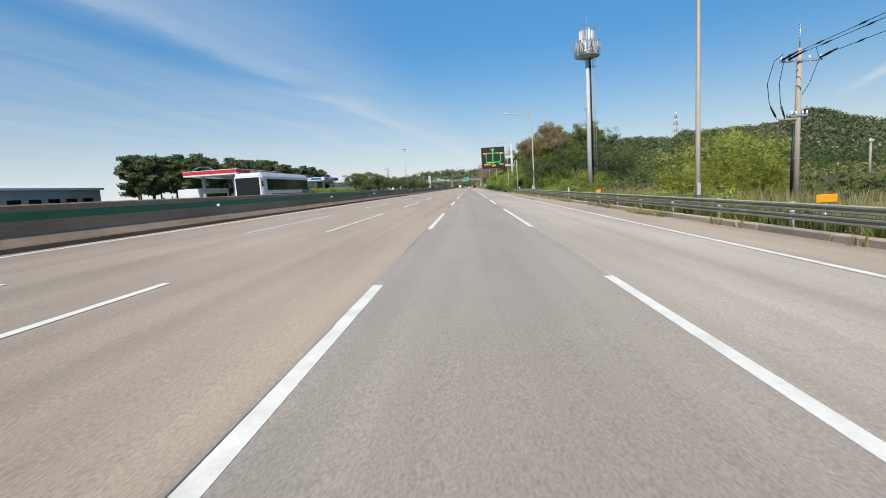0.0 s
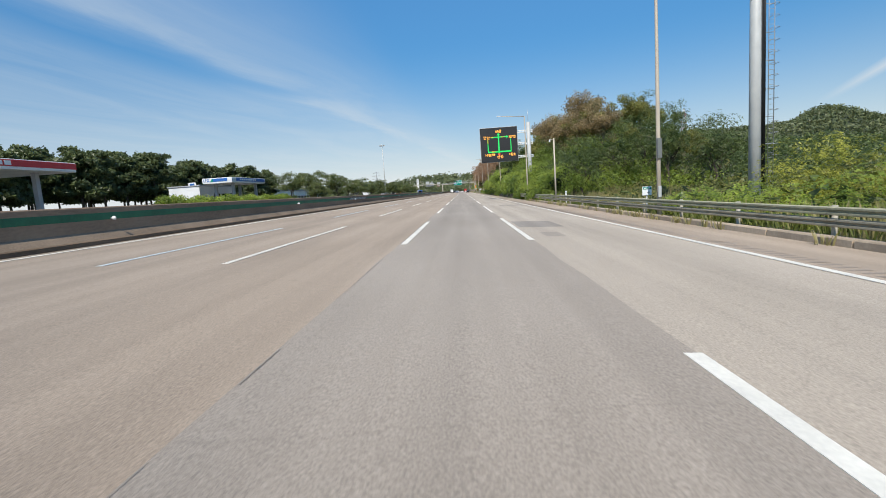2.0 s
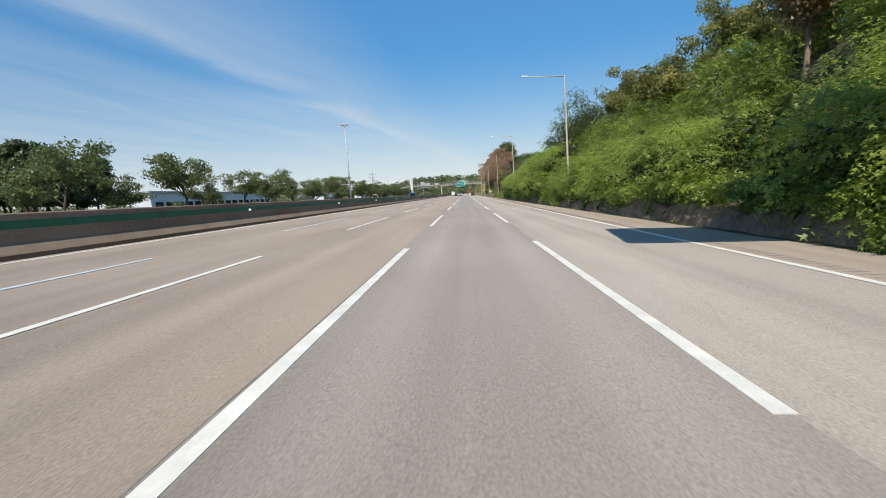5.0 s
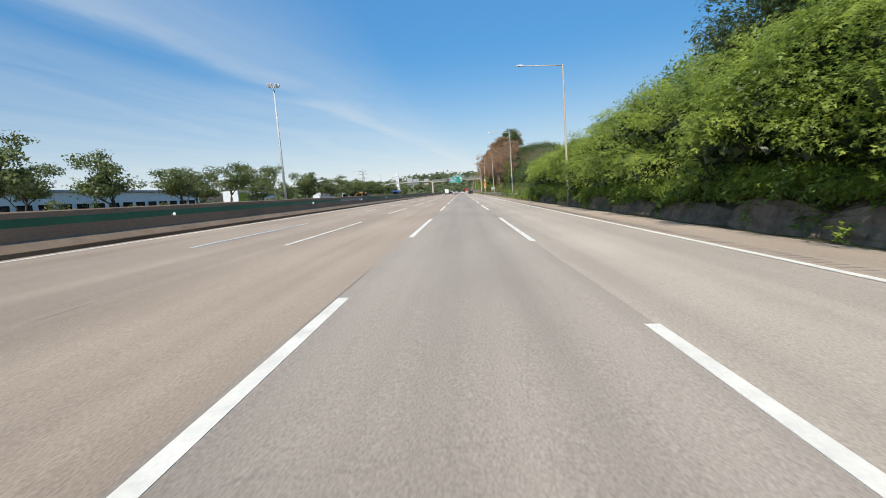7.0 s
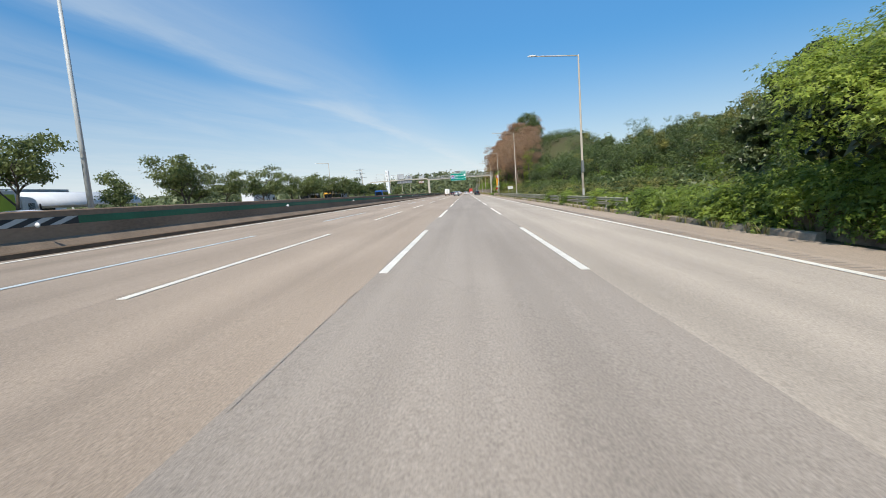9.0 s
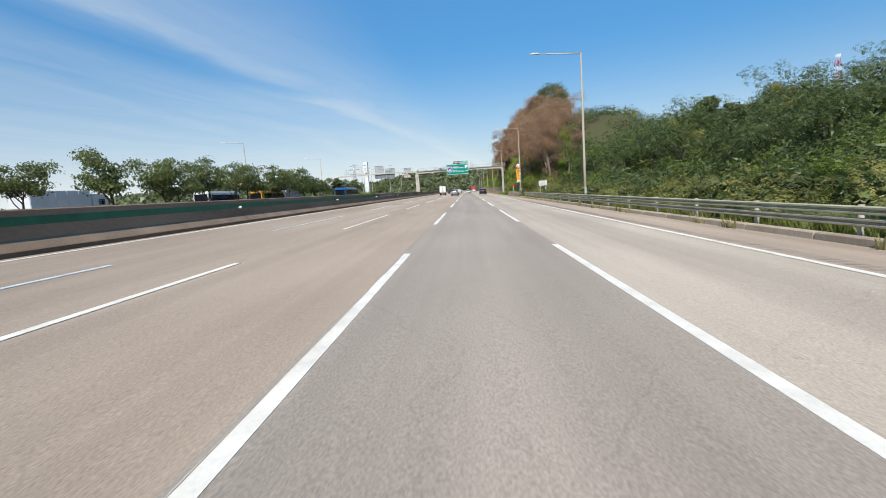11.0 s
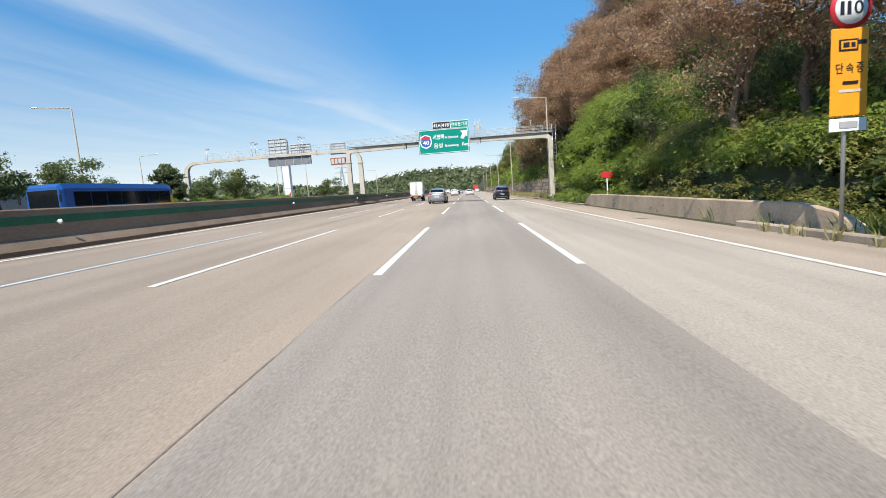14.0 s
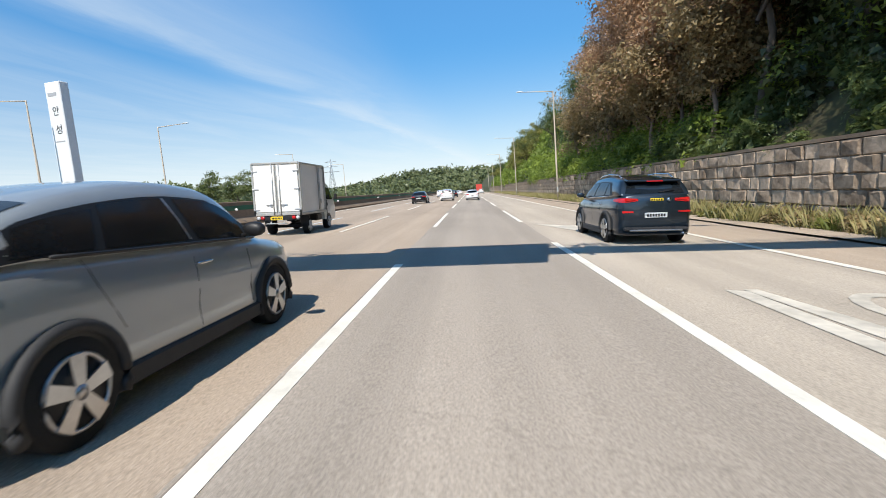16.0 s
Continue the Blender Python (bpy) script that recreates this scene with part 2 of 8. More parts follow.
GALV = mat("galvanised_steel", (0.52, 0.53, 0.53), 0.45, metal=0.75, var=0.2, scale=2, fine=25)
RAIL_STEEL = mat("dull_rail_steel", (0.44, 0.39, 0.285), 0.75, metal=0.0, spec=0.25, var=0.3, scale=1.2, fine=15)
RAIL_GREEN = mat("green_painted_rail", (0.42, 0.40, 0.27), 0.75, spec=0.25, var=0.3, scale=1.2, fine=15)
POLE_PAINT = mat("cream_grey_pole_paint", (0.55, 0.47, 0.37), 0.5, var=0.12, scale=1.5, fine=20)
GREY_PAINT = mat("light_grey_steel_paint", (0.50, 0.51, 0.49), 0.5, var=0.15, scale=1.2, fine=18)
GANTRY_PAINT = mat("gantry_grey_paint", (0.50, 0.455, 0.375), 0.7, var=0.2, scale=0.8, fine=12)
WOOD_POLE = mat("pale_concrete_pole", (0.43, 0.36, 0.285), 0.85, var=0.2, scale=2, fine=20)
BLACK = mat("black_plastic", (0.012, 0.012, 0.013), 0.5, var=0.2)
BLACK_PANEL = mat("black_display_panel", (0.015, 0.015, 0.016), 0.55, var=0.2, scale=1, fine=30)
LED_GREEN = glow_mat("green_led", (0.01, 0.55, 0.10), 0.62)
LED_AMBER = glow_mat("amber_led", (0.95, 0.42, 0.06), 0.9)
LED_RED = glow_mat("red_led", (0.9, 0.05, 0.04), 0.8)
SIGN_GREEN = mat("green_sign_sheet", (0.003, 0.25, 0.19), 0.75, var=0.06, scale=0.6, fine=6, spec=0.15)
SIGN_WHITE = mat("white_sign_sheet", (0.82, 0.83, 0.82), 0.5, var=0.05)
PALE_BAR = mat("faded_lettering", (0.40, 0.40, 0.39), 0.6, var=0.2)
SIGN_BLUE = mat("blue_sign_sheet", (0.02, 0.10, 0.42), 0.5, var=0.05)
SIGN_RED = mat("red_sign_sheet", (0.55, 0.02, 0.03), 0.5, var=0.05)
SIGN_ORANGE = mat("orange_sign_sheet", (0.88, 0.34, 0.01), 0.55, var=0.1)
GRASS_DRY = leaf_mat("dry_grass", (0.20, 0.19, 0.065), (0.50, 0.43, 0.20), 0.3)
GRASS_GREEN = leaf_mat("roadside_weeds", (0.055, 0.08, 0.016), (0.24, 0.27, 0.06), 0.35)
LEAF_MID = leaf_mat("locust_leaves", (0.074, 0.132, 0.020), (0.41, 0.50, 0.085), 0.5)
LEAF_YELLOW = leaf_mat("yellow_green_leaves", (0.20, 0.22, 0.03), (0.64, 0.62, 0.12), 0.5)
LEAF_BRIGHT = leaf_mat("fresh_green_leaves", (0.12, 0.19, 0.030), (0.53, 0.62, 0.115), 0.56)
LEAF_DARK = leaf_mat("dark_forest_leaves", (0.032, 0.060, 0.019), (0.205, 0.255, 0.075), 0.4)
LEAF_PINE = leaf_mat("dark_pine_needles", (0.026, 0.046, 0.018), (0.165, 0.200, 0.070), 0.25)
# Leaf colour darkened to stand for the shade deep in the foliage.
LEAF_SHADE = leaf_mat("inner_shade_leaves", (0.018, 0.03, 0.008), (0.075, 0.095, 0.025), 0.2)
LEAF_FOREST = leaf_mat("mixed_hill_leaves", (0.075, 0.092, 0.026), (0.43, 0.40, 0.105), 0.45)
LEAF_BROWN = leaf_mat("browned_leaves", (0.24, 0.140, 0.078), (0.62, 0.405, 0.235), 0.45)
LEAF_OLIVE = leaf_mat("olive_brown_leaves", (0.17, 0.128, 0.06), (0.56, 0.42, 0.21), 0.45)
LEAF_STREET = leaf_mat("street_tree_leaves", (0.062, 0.092, 0.030), (0.255, 0.29, 0.095), 0.45)
LEAF_FAR = leaf_mat("distant_woods_leaves", (0.075, 0.10, 0.042), (0.235, 0.26, 0.11), 0.3)
BARK = mat("bark", (0.10, 0.08, 0.06), 0.95, var=0.4, scale=2, fine=25, bump=0.5, stretch=(1, 1, 0.2))
SOIL = mat("grassy_soil", (0.052, 0.062, 0.020), 0.95, var=0.5, scale=0.25, fine=3, bump=0.4, tint=(0.066, 0.054, 0.026))
ROCK = mat("rough_brown_rock", (0.25, 0.185, 0.13), 0.97, var=0.5, scale=1.4, fine=5, bump=1.0, spec=0.1)
WALL_STONE = mat("retaining_wall_panel", (0.50, 0.385, 0.28), 0.97, var=0.4, scale=1.9, fine=8, bump=1.0, objvar=0.28, spec=0.1, tint=(0.23, 0.17, 0.12))
HILL_FAR = mat("far_hill_soil", (0.05, 0.065, 0.03), 0.95, var=0.4, scale=0.02, fine=0.3)


# ---- mesh helpers ----
class Shape:
    """Collects boxes, tubes and lofts and hands them over as one mesh object."""

    def __init__(self):
        self.v, self.f, self.smooth = [], [], []

    def add(self, verts, faces, smooth=False):
        k = len(self.v)
        self.v += [tuple(p) for p in verts]
        self.f += [tuple(i + k for i in q) for q in faces]
        self.smooth += [smooth] * len(faces)
        return self

    def box(self, c, s, bev=0.0, m=None):
        x, y, z = (a / 2 for a in s)
        if bev <= 0:
            vs = [(sx * x, sy * y, sz * z) for sx in (-1, 1) for sy in (-1, 1) for sz in (-1, 1)]
            fs = [(0, 1, 3, 2), (4, 6, 7, 5), (0, 4, 5, 1), (2, 3, 7, 6), (0, 2, 6, 4), (1, 5, 7, 3)]
        else:
            b = min(bev, 0.49 * min(s))
            bm = bmesh.new()
            bmesh.ops.create_cube(bm, size=1.0)
            for q in bm.verts:
                q.co = Vector((q.co.x * s[0], q.co.y * s[1], q.co.z * s[2]))
            bmesh.ops.bevel(bm, geom=list(bm.edges), offset=b, segments=1, affect="EDGES")
            bm.verts.index_update()
            vs = [tuple(q.co) for q in bm.verts]
            fs = [tuple(q.index for q in fc.verts) for fc in bm.faces]
            bm.free()
        t = Matrix.Translation(c) @ (m or Matrix())
        return self.add([t @ Vector(q) for q in vs], fs)

    def tube(self, pts, r, n=8, caps=True):
        """A round bar through pts; r is one radius or one for each point."""
        pts = [Vector(p) for p in pts]
        rs = r if isinstance(r, (list, tuple)) else [r] * len(pts)
        vs, fs = [], []
        ref = Vector((0, 0, 1))
        if abs((pts[-1] - pts[0]).normalized().z) > 0.9:
            ref = Vector((1, 0, 0))
        for i, p in enumerate(pts):
            d = (pts[min(i + 1, len(pts) - 1)] - pts[max(i - 1, 0)]).normalized()
            a = d.cross(ref).normalized()
            b = d.cross(a).normalized()
            for k in range(n):
                w = 2 * math.pi * k / n
                vs.append(p + (a * math.cos(w) + b * math.sin(w)) * rs[i])
        for i in range(len(pts) - 1):
            for k in range(n):
                fs.append((i * n + k, i * n + (k + 1) % n, (i + 1) * n + (k + 1) % n, (i + 1) * n + k))
        if caps:
            fs.append(tuple(range(n)))
            fs.append(tuple((len(pts) - 1) * n + k for k in reversed(range(n))))
        return self.add(vs, fs, True)

    def prism(self, profile, p0, p1, axis="y"):
        """A closed profile (a, b) carried from p0 to p1 along an axis: y takes (x, z), x takes (y, z), z takes (x, y)."""
        n, vs = len(profile), []
        for p in (p0, p1):
            for a, b in profile:
                vs.append({"y": (a, p, b), "x": (p, a, b), "z": (a, b, p)}[axis])
        fs = [(k, (k + 1) % n, n + (k + 1) % n, n + k) for k in range(n)]
        fs += [tuple(range(n)), tuple(reversed(range(n, 2 * n)))]
        return self.add(vs, fs)

    def loft(self, rings, smooth=True, caps=True, closed=True):
        n, vs, fs = len(rings[0]), [p for r in rings for p in r], []
        for i in range(len(rings) - 1):
            for k in range(n if closed else n - 1):
                fs.append((i * n + k, i * n + (k + 1) % n, (i + 1) * n + (k + 1) % n, (i + 1) * n + k))
        if caps:
            fs += [tuple(range(n)), tuple(reversed(range((len(rings) - 1) * n, len(rings) * n)))]
        return self.add(vs, fs, smooth)

    def mesh(self, name, material, normals=True):
        me = bpy.data.meshes.new(name)
        me.from_pydata([tuple(p) for p in self.v], [], self.f)
        me.materials.append(material)
        me.polygons.foreach_set("use_smooth", self.smooth)
        if normals:
            bm = bmesh.new()
            bm.from_mesh(me)
            bmesh.ops.recalc_face_normals(bm, faces=bm.faces)
            bm.to_mesh(me)
            bm.free()
        return me


def thing(name, label, category, group="", at=(0, 0, 0), turn=0.0, kind=""):
    ob = new(name)
    ob.matrix_world = pose(*at, 0, 0, turn)
    return tagged(ob, label, category, group, kind)


def part(name, shape, material, parent, label="", smooth_angle=None):
    me = shape if isinstance(shape, bpy.types.Mesh) else shape.mesh(name, material)
    ob = new(name, me)
    ob.parent = parent
    if label:
        ob["label"] = label
    return ob


def solid(name, shape, material, label, category, group="", kind="", at=(0, 0, 0), turn=0.0):
    ob = new(name, shape if isinstance(shape, bpy.types.Mesh) else shape.mesh(name, material))
    ob.matrix_world = pose(*at, 0, 0, turn)
    return tagged(ob, label, category, group, kind)


def text_mesh(body, height, material, width=None, depth=0.006):
    """Lettering as a mesh in the xz plane, facing -y, its lower left corner at the origin."""
    cu = bpy.data.curves.new("lettering", "FONT")
    cu.body, cu.size, cu.extrude, cu.resolution_u, cu.offset = body, 1.0, 0.0, 3, 0.012
    ob = bpy.data.objects.new("lettering", cu)
    scene.collection.objects.link(ob)
    bpy.context.view_layer.update()
    me = bpy.data.meshes.new_from_object(ob)
    bpy.data.objects.remove(ob)
    co = np.empty(len(me.vertices) * 3)
    me.vertices.foreach_get("co", co)
    co = co.reshape(-1, 3)
    lo, hi = co.min(0), co.max(0)
    k = height / (hi[1] - lo[1])
    kx = (width / (hi[0] - lo[0])) if width else k
    out = np.stack([(co[:, 0] - lo[0]) * kx, np.zeros(len(co)), (co[:, 1] - lo[1]) * k], 1)
    me.vertices.foreach_set("co", out.ravel())
    me.materials.clear()
    me.materials.append(material)
    me.update()
    return me


def letter(name, body, height, material, parent, at, width=None, label=""):
    me = text_mesh(body, height, material, width)
    ob = new(name, me)
    ob.parent = parent
    ob.location = at
    if label:
        ob["label"] = label
    return ob


def cloud_mesh(name, material, centres, radii, per, size, rng, up=0.35, squash=0.8, long=1.5, inner=0.55, corners=3):
    """Many small folded leaves round the centres: uneven shells with gaps, as one mesh."""
    centres, radii = np.asarray(centres, float), np.asarray(radii, float)
    per = np.broadcast_to(np.asarray(per), (len(centres),)).astype(int)
    idx = np.repeat(np.arange(len(centres)), per)
    n = len(idx)
    d = rng.normal(size=(n, 3))
    d /= np.linalg.norm(d, axis=1)[:, None]
    r = radii[idx] * (inner + (1.12 - inner) * rng.random(n) ** 0.6)
    lump = 1 + 0.28 * np.sin(d[:, 0] * 4.1 + idx * 1.7) * np.cos(d[:, 1] * 3.7 + idx * 2.3) + 0.12 * np.sin(d[:, 2] * 9 + idx)
    pos = centres[idx] + d * (r * lump)[:, None] * np.array([1, 1, squash])
    nor = d + rng.normal(size=(n, 3)) * 0.75 + np.array([0, 0, up])
    nor /= np.linalg.norm(nor, axis=1)[:, None]
    t = np.cross(nor, rng.normal(size=(n, 3)))
    t /= np.linalg.norm(t, axis=1)[:, None] + 1e-9
    b = np.cross(nor, t)
    s = size * (0.6 + 0.8 * rng.random(n))
    t, b = t * (s * long * 0.5)[:, None], b * (s * 0.5)[:, None]
    droop = nor * (s * 0.22)[:, None]
    if corners == 3:
        v = np.stack([pos - t * 0.8 + b - droop, pos - t * 0.8 - b, pos + t * 1.2 - droop], 1).reshape(-1, 3)
    else:
        v = np.stack([pos - t - droop, pos + b, pos + t - droop, pos - b], 1).reshape(-1, 3)
    return leaves_mesh(name, v, material, corners)


def sprays_mesh(name, material, centres, radii, per, rng, long=0.42, face=None, squash=0.85, pairs=2, droop=0.35, width=0.30):
    """Compound leaves: short stalks with paired leaflets and one at the tip, standing out of lumps round the centres."""
    centres, radii = np.asarray(centres, float), np.asarray(radii, float)
    per = np.broadcast_to(np.asarray(per), (len(centres),)).astype(int)
    idx = np.repeat(np.arange(len(centres)), per)
    n = len(idx)
    d = rng.normal(size=(n, 3))
    if face is not None:
        d += np.asarray(face, float)
    d /= np.linalg.norm(d, axis=1)[:, None]
    lump = 1 + 0.25 * np.sin(d[:, 0] * 5.1 + idx * 1.7) * np.cos(d[:, 1] * 4.7 + idx * 2.3) + 0.15 * np.sin(d[:, 2] * 9 + idx)
    p = centres[idx] + d * (radii[idx] * lump * (0.72 + 0.34 * rng.random(n)))[:, None] * np.array([1, 1, squash])
    up = d * 0.6 + rng.normal(size=(n, 3)) * 0.35 + np.array([0, 0, 0.75])
    up /= np.linalg.norm(up, axis=1)[:, None]
    axis = d + rng.normal(size=(n, 3)) * 0.8 - np.array([0, 0, droop])
    axis -= up * (axis * up).sum(1)[:, None]
    axis /= np.linalg.norm(axis, axis=1)[:, None] + 1e-9
    side = np.cross(up, axis)
    ln = long * (0.6 + 0.7 * rng.random(n))
    tris = []
    for k in range(pairs):
        root = p + axis * (ln * (0.12 + 0.55 * k / max(1, pairs - 1) if pairs > 1 else ln * 0.3))[:, None] - up * (ln * 0.06 * k)[:, None]
        for sg in (-1, 1):
            way = side * sg * 0.85 + axis * 0.55 - up * 0.12
            cross = axis * 0.85 - side * sg * 0.55
            size = ln * (0.52 - 0.08 * k) * (0.8 + 0.4 * rng.random(n))
            tip = root + way * size[:, None]
            mid = root + way * (size * 0.45)[:, None]
            tris.append(np.stack([root, mid + cross * (size * width)[:, None], tip], 1) if sg > 0 else np.stack([root, tip, mid + cross * (size * width)[:, None]], 1))
    root = p + axis * (ln * 0.62)[:, None]
    w = side * (ln * 0.13)[:, None]
    tris.append(np.stack([root - w, root + w, root + axis * (ln * 0.5)[:, None] - up * (ln * 0.12)[:, None]], 1))
    v = np.stack(tris, 1).reshape(-1, 3)
    return leaves_mesh(name, v, material, 3)


def leaves_mesh(name, v, material, k=4):
    n = len(v) // k
    me = bpy.data.meshes.new(name)
    me.vertices.add(k * n)
    me.vertices.foreach_set("co", v.astype(np.float32).ravel())
    me.loops.add(k * n)
    me.loops.foreach_set("vertex_index", np.arange(k * n, dtype=np.int32))
    me.polygons.add(n)
    me.polygons.foreach_set("loop_start", np.arange(0, k * n, k, dtype=np.int32))
    me.update(calc_edges=True)
    me.materials.append(material)
    return me


def blades_mesh(name, roots, height, material, rng, per=14, spread=0.35, width=0.03, bend=1.0):
    """Tufts of bent blades standing on the roots."""
    roots = np.repeat(np.asarray(roots, float), per, 0)
    n = len(roots)
    h = height * (0.45 + 0.75 * rng.random(n))
    a = rng.random(n) * 2 * math.pi
    base = roots + np.stack([np.cos(a), np.sin(a), np.zeros(n)], 1) * (rng.random(n) * spread)[:, None]
    lean = np.stack([np.cos(a), np.sin(a), np.zeros(n)], 1) * (h * bend * (0.1 + 0.5 * rng.random(n)))[:, None]
    side = np.stack([-np.sin(a), np.cos(a), np.zeros(n)], 1) * width * (0.6 + 0.8 * rng.random(n))[:, None]
    up = np.stack([np.zeros(n), np.zeros(n), h], 1)
    v = np.stack([base - side, base + side, base + lean + up + side * 0.2, base + lean * 0.4 + up * 0.6 - side], 1)
    return leaves_mesh(name, v.reshape(-1, 3), material)


RNG = np.random.default_rng(7)

# ---- the road and the ground ----
Y0, Y1 = -70.0, 1500.0


def road_z(x):
    """Height of the banked carriageway: it falls to the right."""
    return -0.0394 * x if x < 1.8 else -0.071 - 0.05 * (x - 1.8)


def strip(xs, y0, y1, lift=0.0, step=None, wobble=0.0, seed=0):
    """A sheet that follows the bank of the road."""
    s, rng = Shape(), random.Random(seed)
    n = max(1, int((y1 - y0) / step)) if step else 1
    for i in range(n + 1):
        y = y0 + (y1 - y0) * i / n
        for j, x in enumerate(xs):
            dx = wobble * (rng.random() - 0.5) if j in (0, len(xs) - 1) else 0
            s.v.append((x + dx, y, road_z(x + dx) + lift))
    m = len(xs)
    for i in range(n):
        for j in range(m - 1):
            s.f.append((i * m + j, i * m + j + 1, (i + 1) * m + j + 1, (i + 1) * m + j))
            s.smooth.append(False)
    return s


solid("road", strip([-13.4, -8.3, -5.4, -1.8, 1.8, 5.0, 8.4], Y0, Y1), CONCRETE_ROAD,
      "tan concrete expressway carriageway with wheel tracks", "road", kind="structure")
solid("asphalt_lane", strip([-1.93, 0.2, 1.2, 1.84], Y0, 700, 0.006, 2.0, 0.07, 3), ASPHALT_LANE,
      "worn grey asphalt lane with ragged edges", "road", kind="structure")
solid("shoulder", strip([8.3, 8.9, 9.35], 366, 640, 0.06, 2.0, 0.10, 5), CONCRETE_ROAD, "dusty tan paved shoulder below the retaining wall", "road", kind="structure")
solid("slow_lane", strip([1.5, 1.8, 3.4, 5.72], Y0, 700, 0.003, 3.0, 0.06, 9), SLOW_LANE,
      "pale grey worn slow lane of the expressway", "road", kind="structure")
solid("road_patch", strip([3.3, 5.4], 89.9, 92.3, 0.006), ASPHALT_PATCH, "dark rectangular asphalt repair patch in the slow lane", "road patch", kind="structure")
solid("road_patch", strip([2.02, 3.72], 64.5, 67.9, 0.006), ASPHALT_PATCH, "dark asphalt repair patch beside the lane line", "road patch", kind="structure")
solid("road_patch", strip([2.4, 3.0], 60.8, 62.3, 0.006), ASPHALT_LANE, "pale grey asphalt repair patch beside the lane line", "road patch", kind="structure")
solid("road_patch", strip([3.1, 5.3], 312.6, 314.6, 0.006), ASPHALT_PATCH, "dark rectangular asphalt repair patch in the slow lane", "road patch", kind="structure")


def painted(x0, x1, y0, y1, lift=0.011):
    s = Shape()
    top = [(x0, y0, road_z(x0) + lift), (x1, y0, road_z(x1) + lift), (x1, y1, road_z(x1) + lift), (x0, y1, road_z(x0) + lift)]
    s.add(top + [(x, y, z - 0.007) for x, y, z in top], [(0, 1, 2, 3), (0, 4, 5, 1), (1, 5, 6, 2), (2, 6, 7, 3), (3, 7, 4, 0)])
    return s


markings = tagged(new("lane_marking"), "white painted broken and solid lane lines on the road", "lane marking", kind="structure")
DASH = 11.0
# Repainted dashes are uneven: (start, end) of those that differ from the even beat.
UNEVEN = {
    -1.8: {0: (-3.5, 7.1), 1: (16.8, 26.7), 2: (38.8, 47.2), 3: (59.5, 69.3), 4: (78.3, 87.3), 5: (97.7, 108.0), 8: (158.1, 169.0), 9: (177.9, 188.2), 10: (199.6, 210.0),
           11: (218.3, 228.0), 14: (277.8, 288.2), 15: (297.9, 308.8), 16: (318.6, 329.2), 17: (337.1, 347.4), 18: (357.4, 367.8), 19: (378.1, 387.6)},
    1.8: {0: (-3.0, 7.6), 1: (17.0, 30.5), 2: (39.3, 50.3), 3: (59.8, 70.4), 4: (77.2, 90.0), 5: (98.6, 111.0), 8: (157.4, 167.4), 9: (175.7, 187.3), 10: (198.1, 210.2),
          11: (218.2, 228.0), 14: (278.2, 290.1), 15: (297.9, 309.9), 16: (318.3, 330.0), 17: (337.8, 348.4), 18: (357.8, 369.2), 19: (378.5, 390.6)},
}
for x, far, paint, w in ((-1.8, 8.4, PAINT_WHITE, 0.16), (1.8, 9.6, PAINT_WHITE, 0.16), (-5.4, 7.5, PAINT_WHITE, 0.15), (-8.35, 7.6, PAINT_BLUE, 0.15)):
    me = painted(x - w / 2, x + w / 2, 0, DASH).mesh("dash", paint)
    for k in range(-1, 28):
        y0, y1 = UNEVEN.get(x, {}).get(k, (far + 20 * k - DASH, far + 20 * k))
        ob = new("dash", me)
        ob.parent, ob.location, ob.scale = markings, (0, y0, 0), (1, (y1 - y0) / DASH, 1)
rest = Shape()
for x, far in ((-1.8, 8.6), (1.8, 9.1), (-5.4, 7.5), (-8.35, 7.6)):
    for k in range(28, 60):
        p = painted(x - 0.08, x + 0.08, far + 20 * k - DASH, far + 20 * k)
        rest.add(p.v, p.f)
part("far_dashes", rest, PAINT_WHITE, markings)["kind"] = "stuff"
part("edge_line", painted(5.76, 5.94, Y0, 700), PAINT_WHITE, markings)
part("edge_line", painted(-12.05, -11.87, Y0, 700), PAINT_WHITE, markings)

# Longitudinal construction joints, dark and slightly ragged.
for x, sd in ((-1.92, 1), (-5.52, 2), (-8.6, 4)):
    jt, jr = Shape(), random.Random(sd)
    y, xo = -60.0, 0.0
    while y < 460:
        y2 = y + 0.6 + 1.6 * jr.random()
        x2 = max(-0.05, min(0.05, xo + 0.03 * (jr.random() - 0.5)))
        w = 0.002 + 0.004 * jr.random()
        if jr.random() < 0.65:
            jt.add([(x + xo - w, y, road_z(x) + 0.0105), (x + xo + w, y, road_z(x) + 0.0105), (x + x2 + w, y2, road_z(x) + 0.0105), (x + x2 - w, y2, road_z(x) + 0.0105)], [(0, 1, 2, 3)])
        y, xo = y2, x2
    solid("road_joint", jt, JOINT, "dark ragged joint between lanes of the road", "road joint", kind="structure")

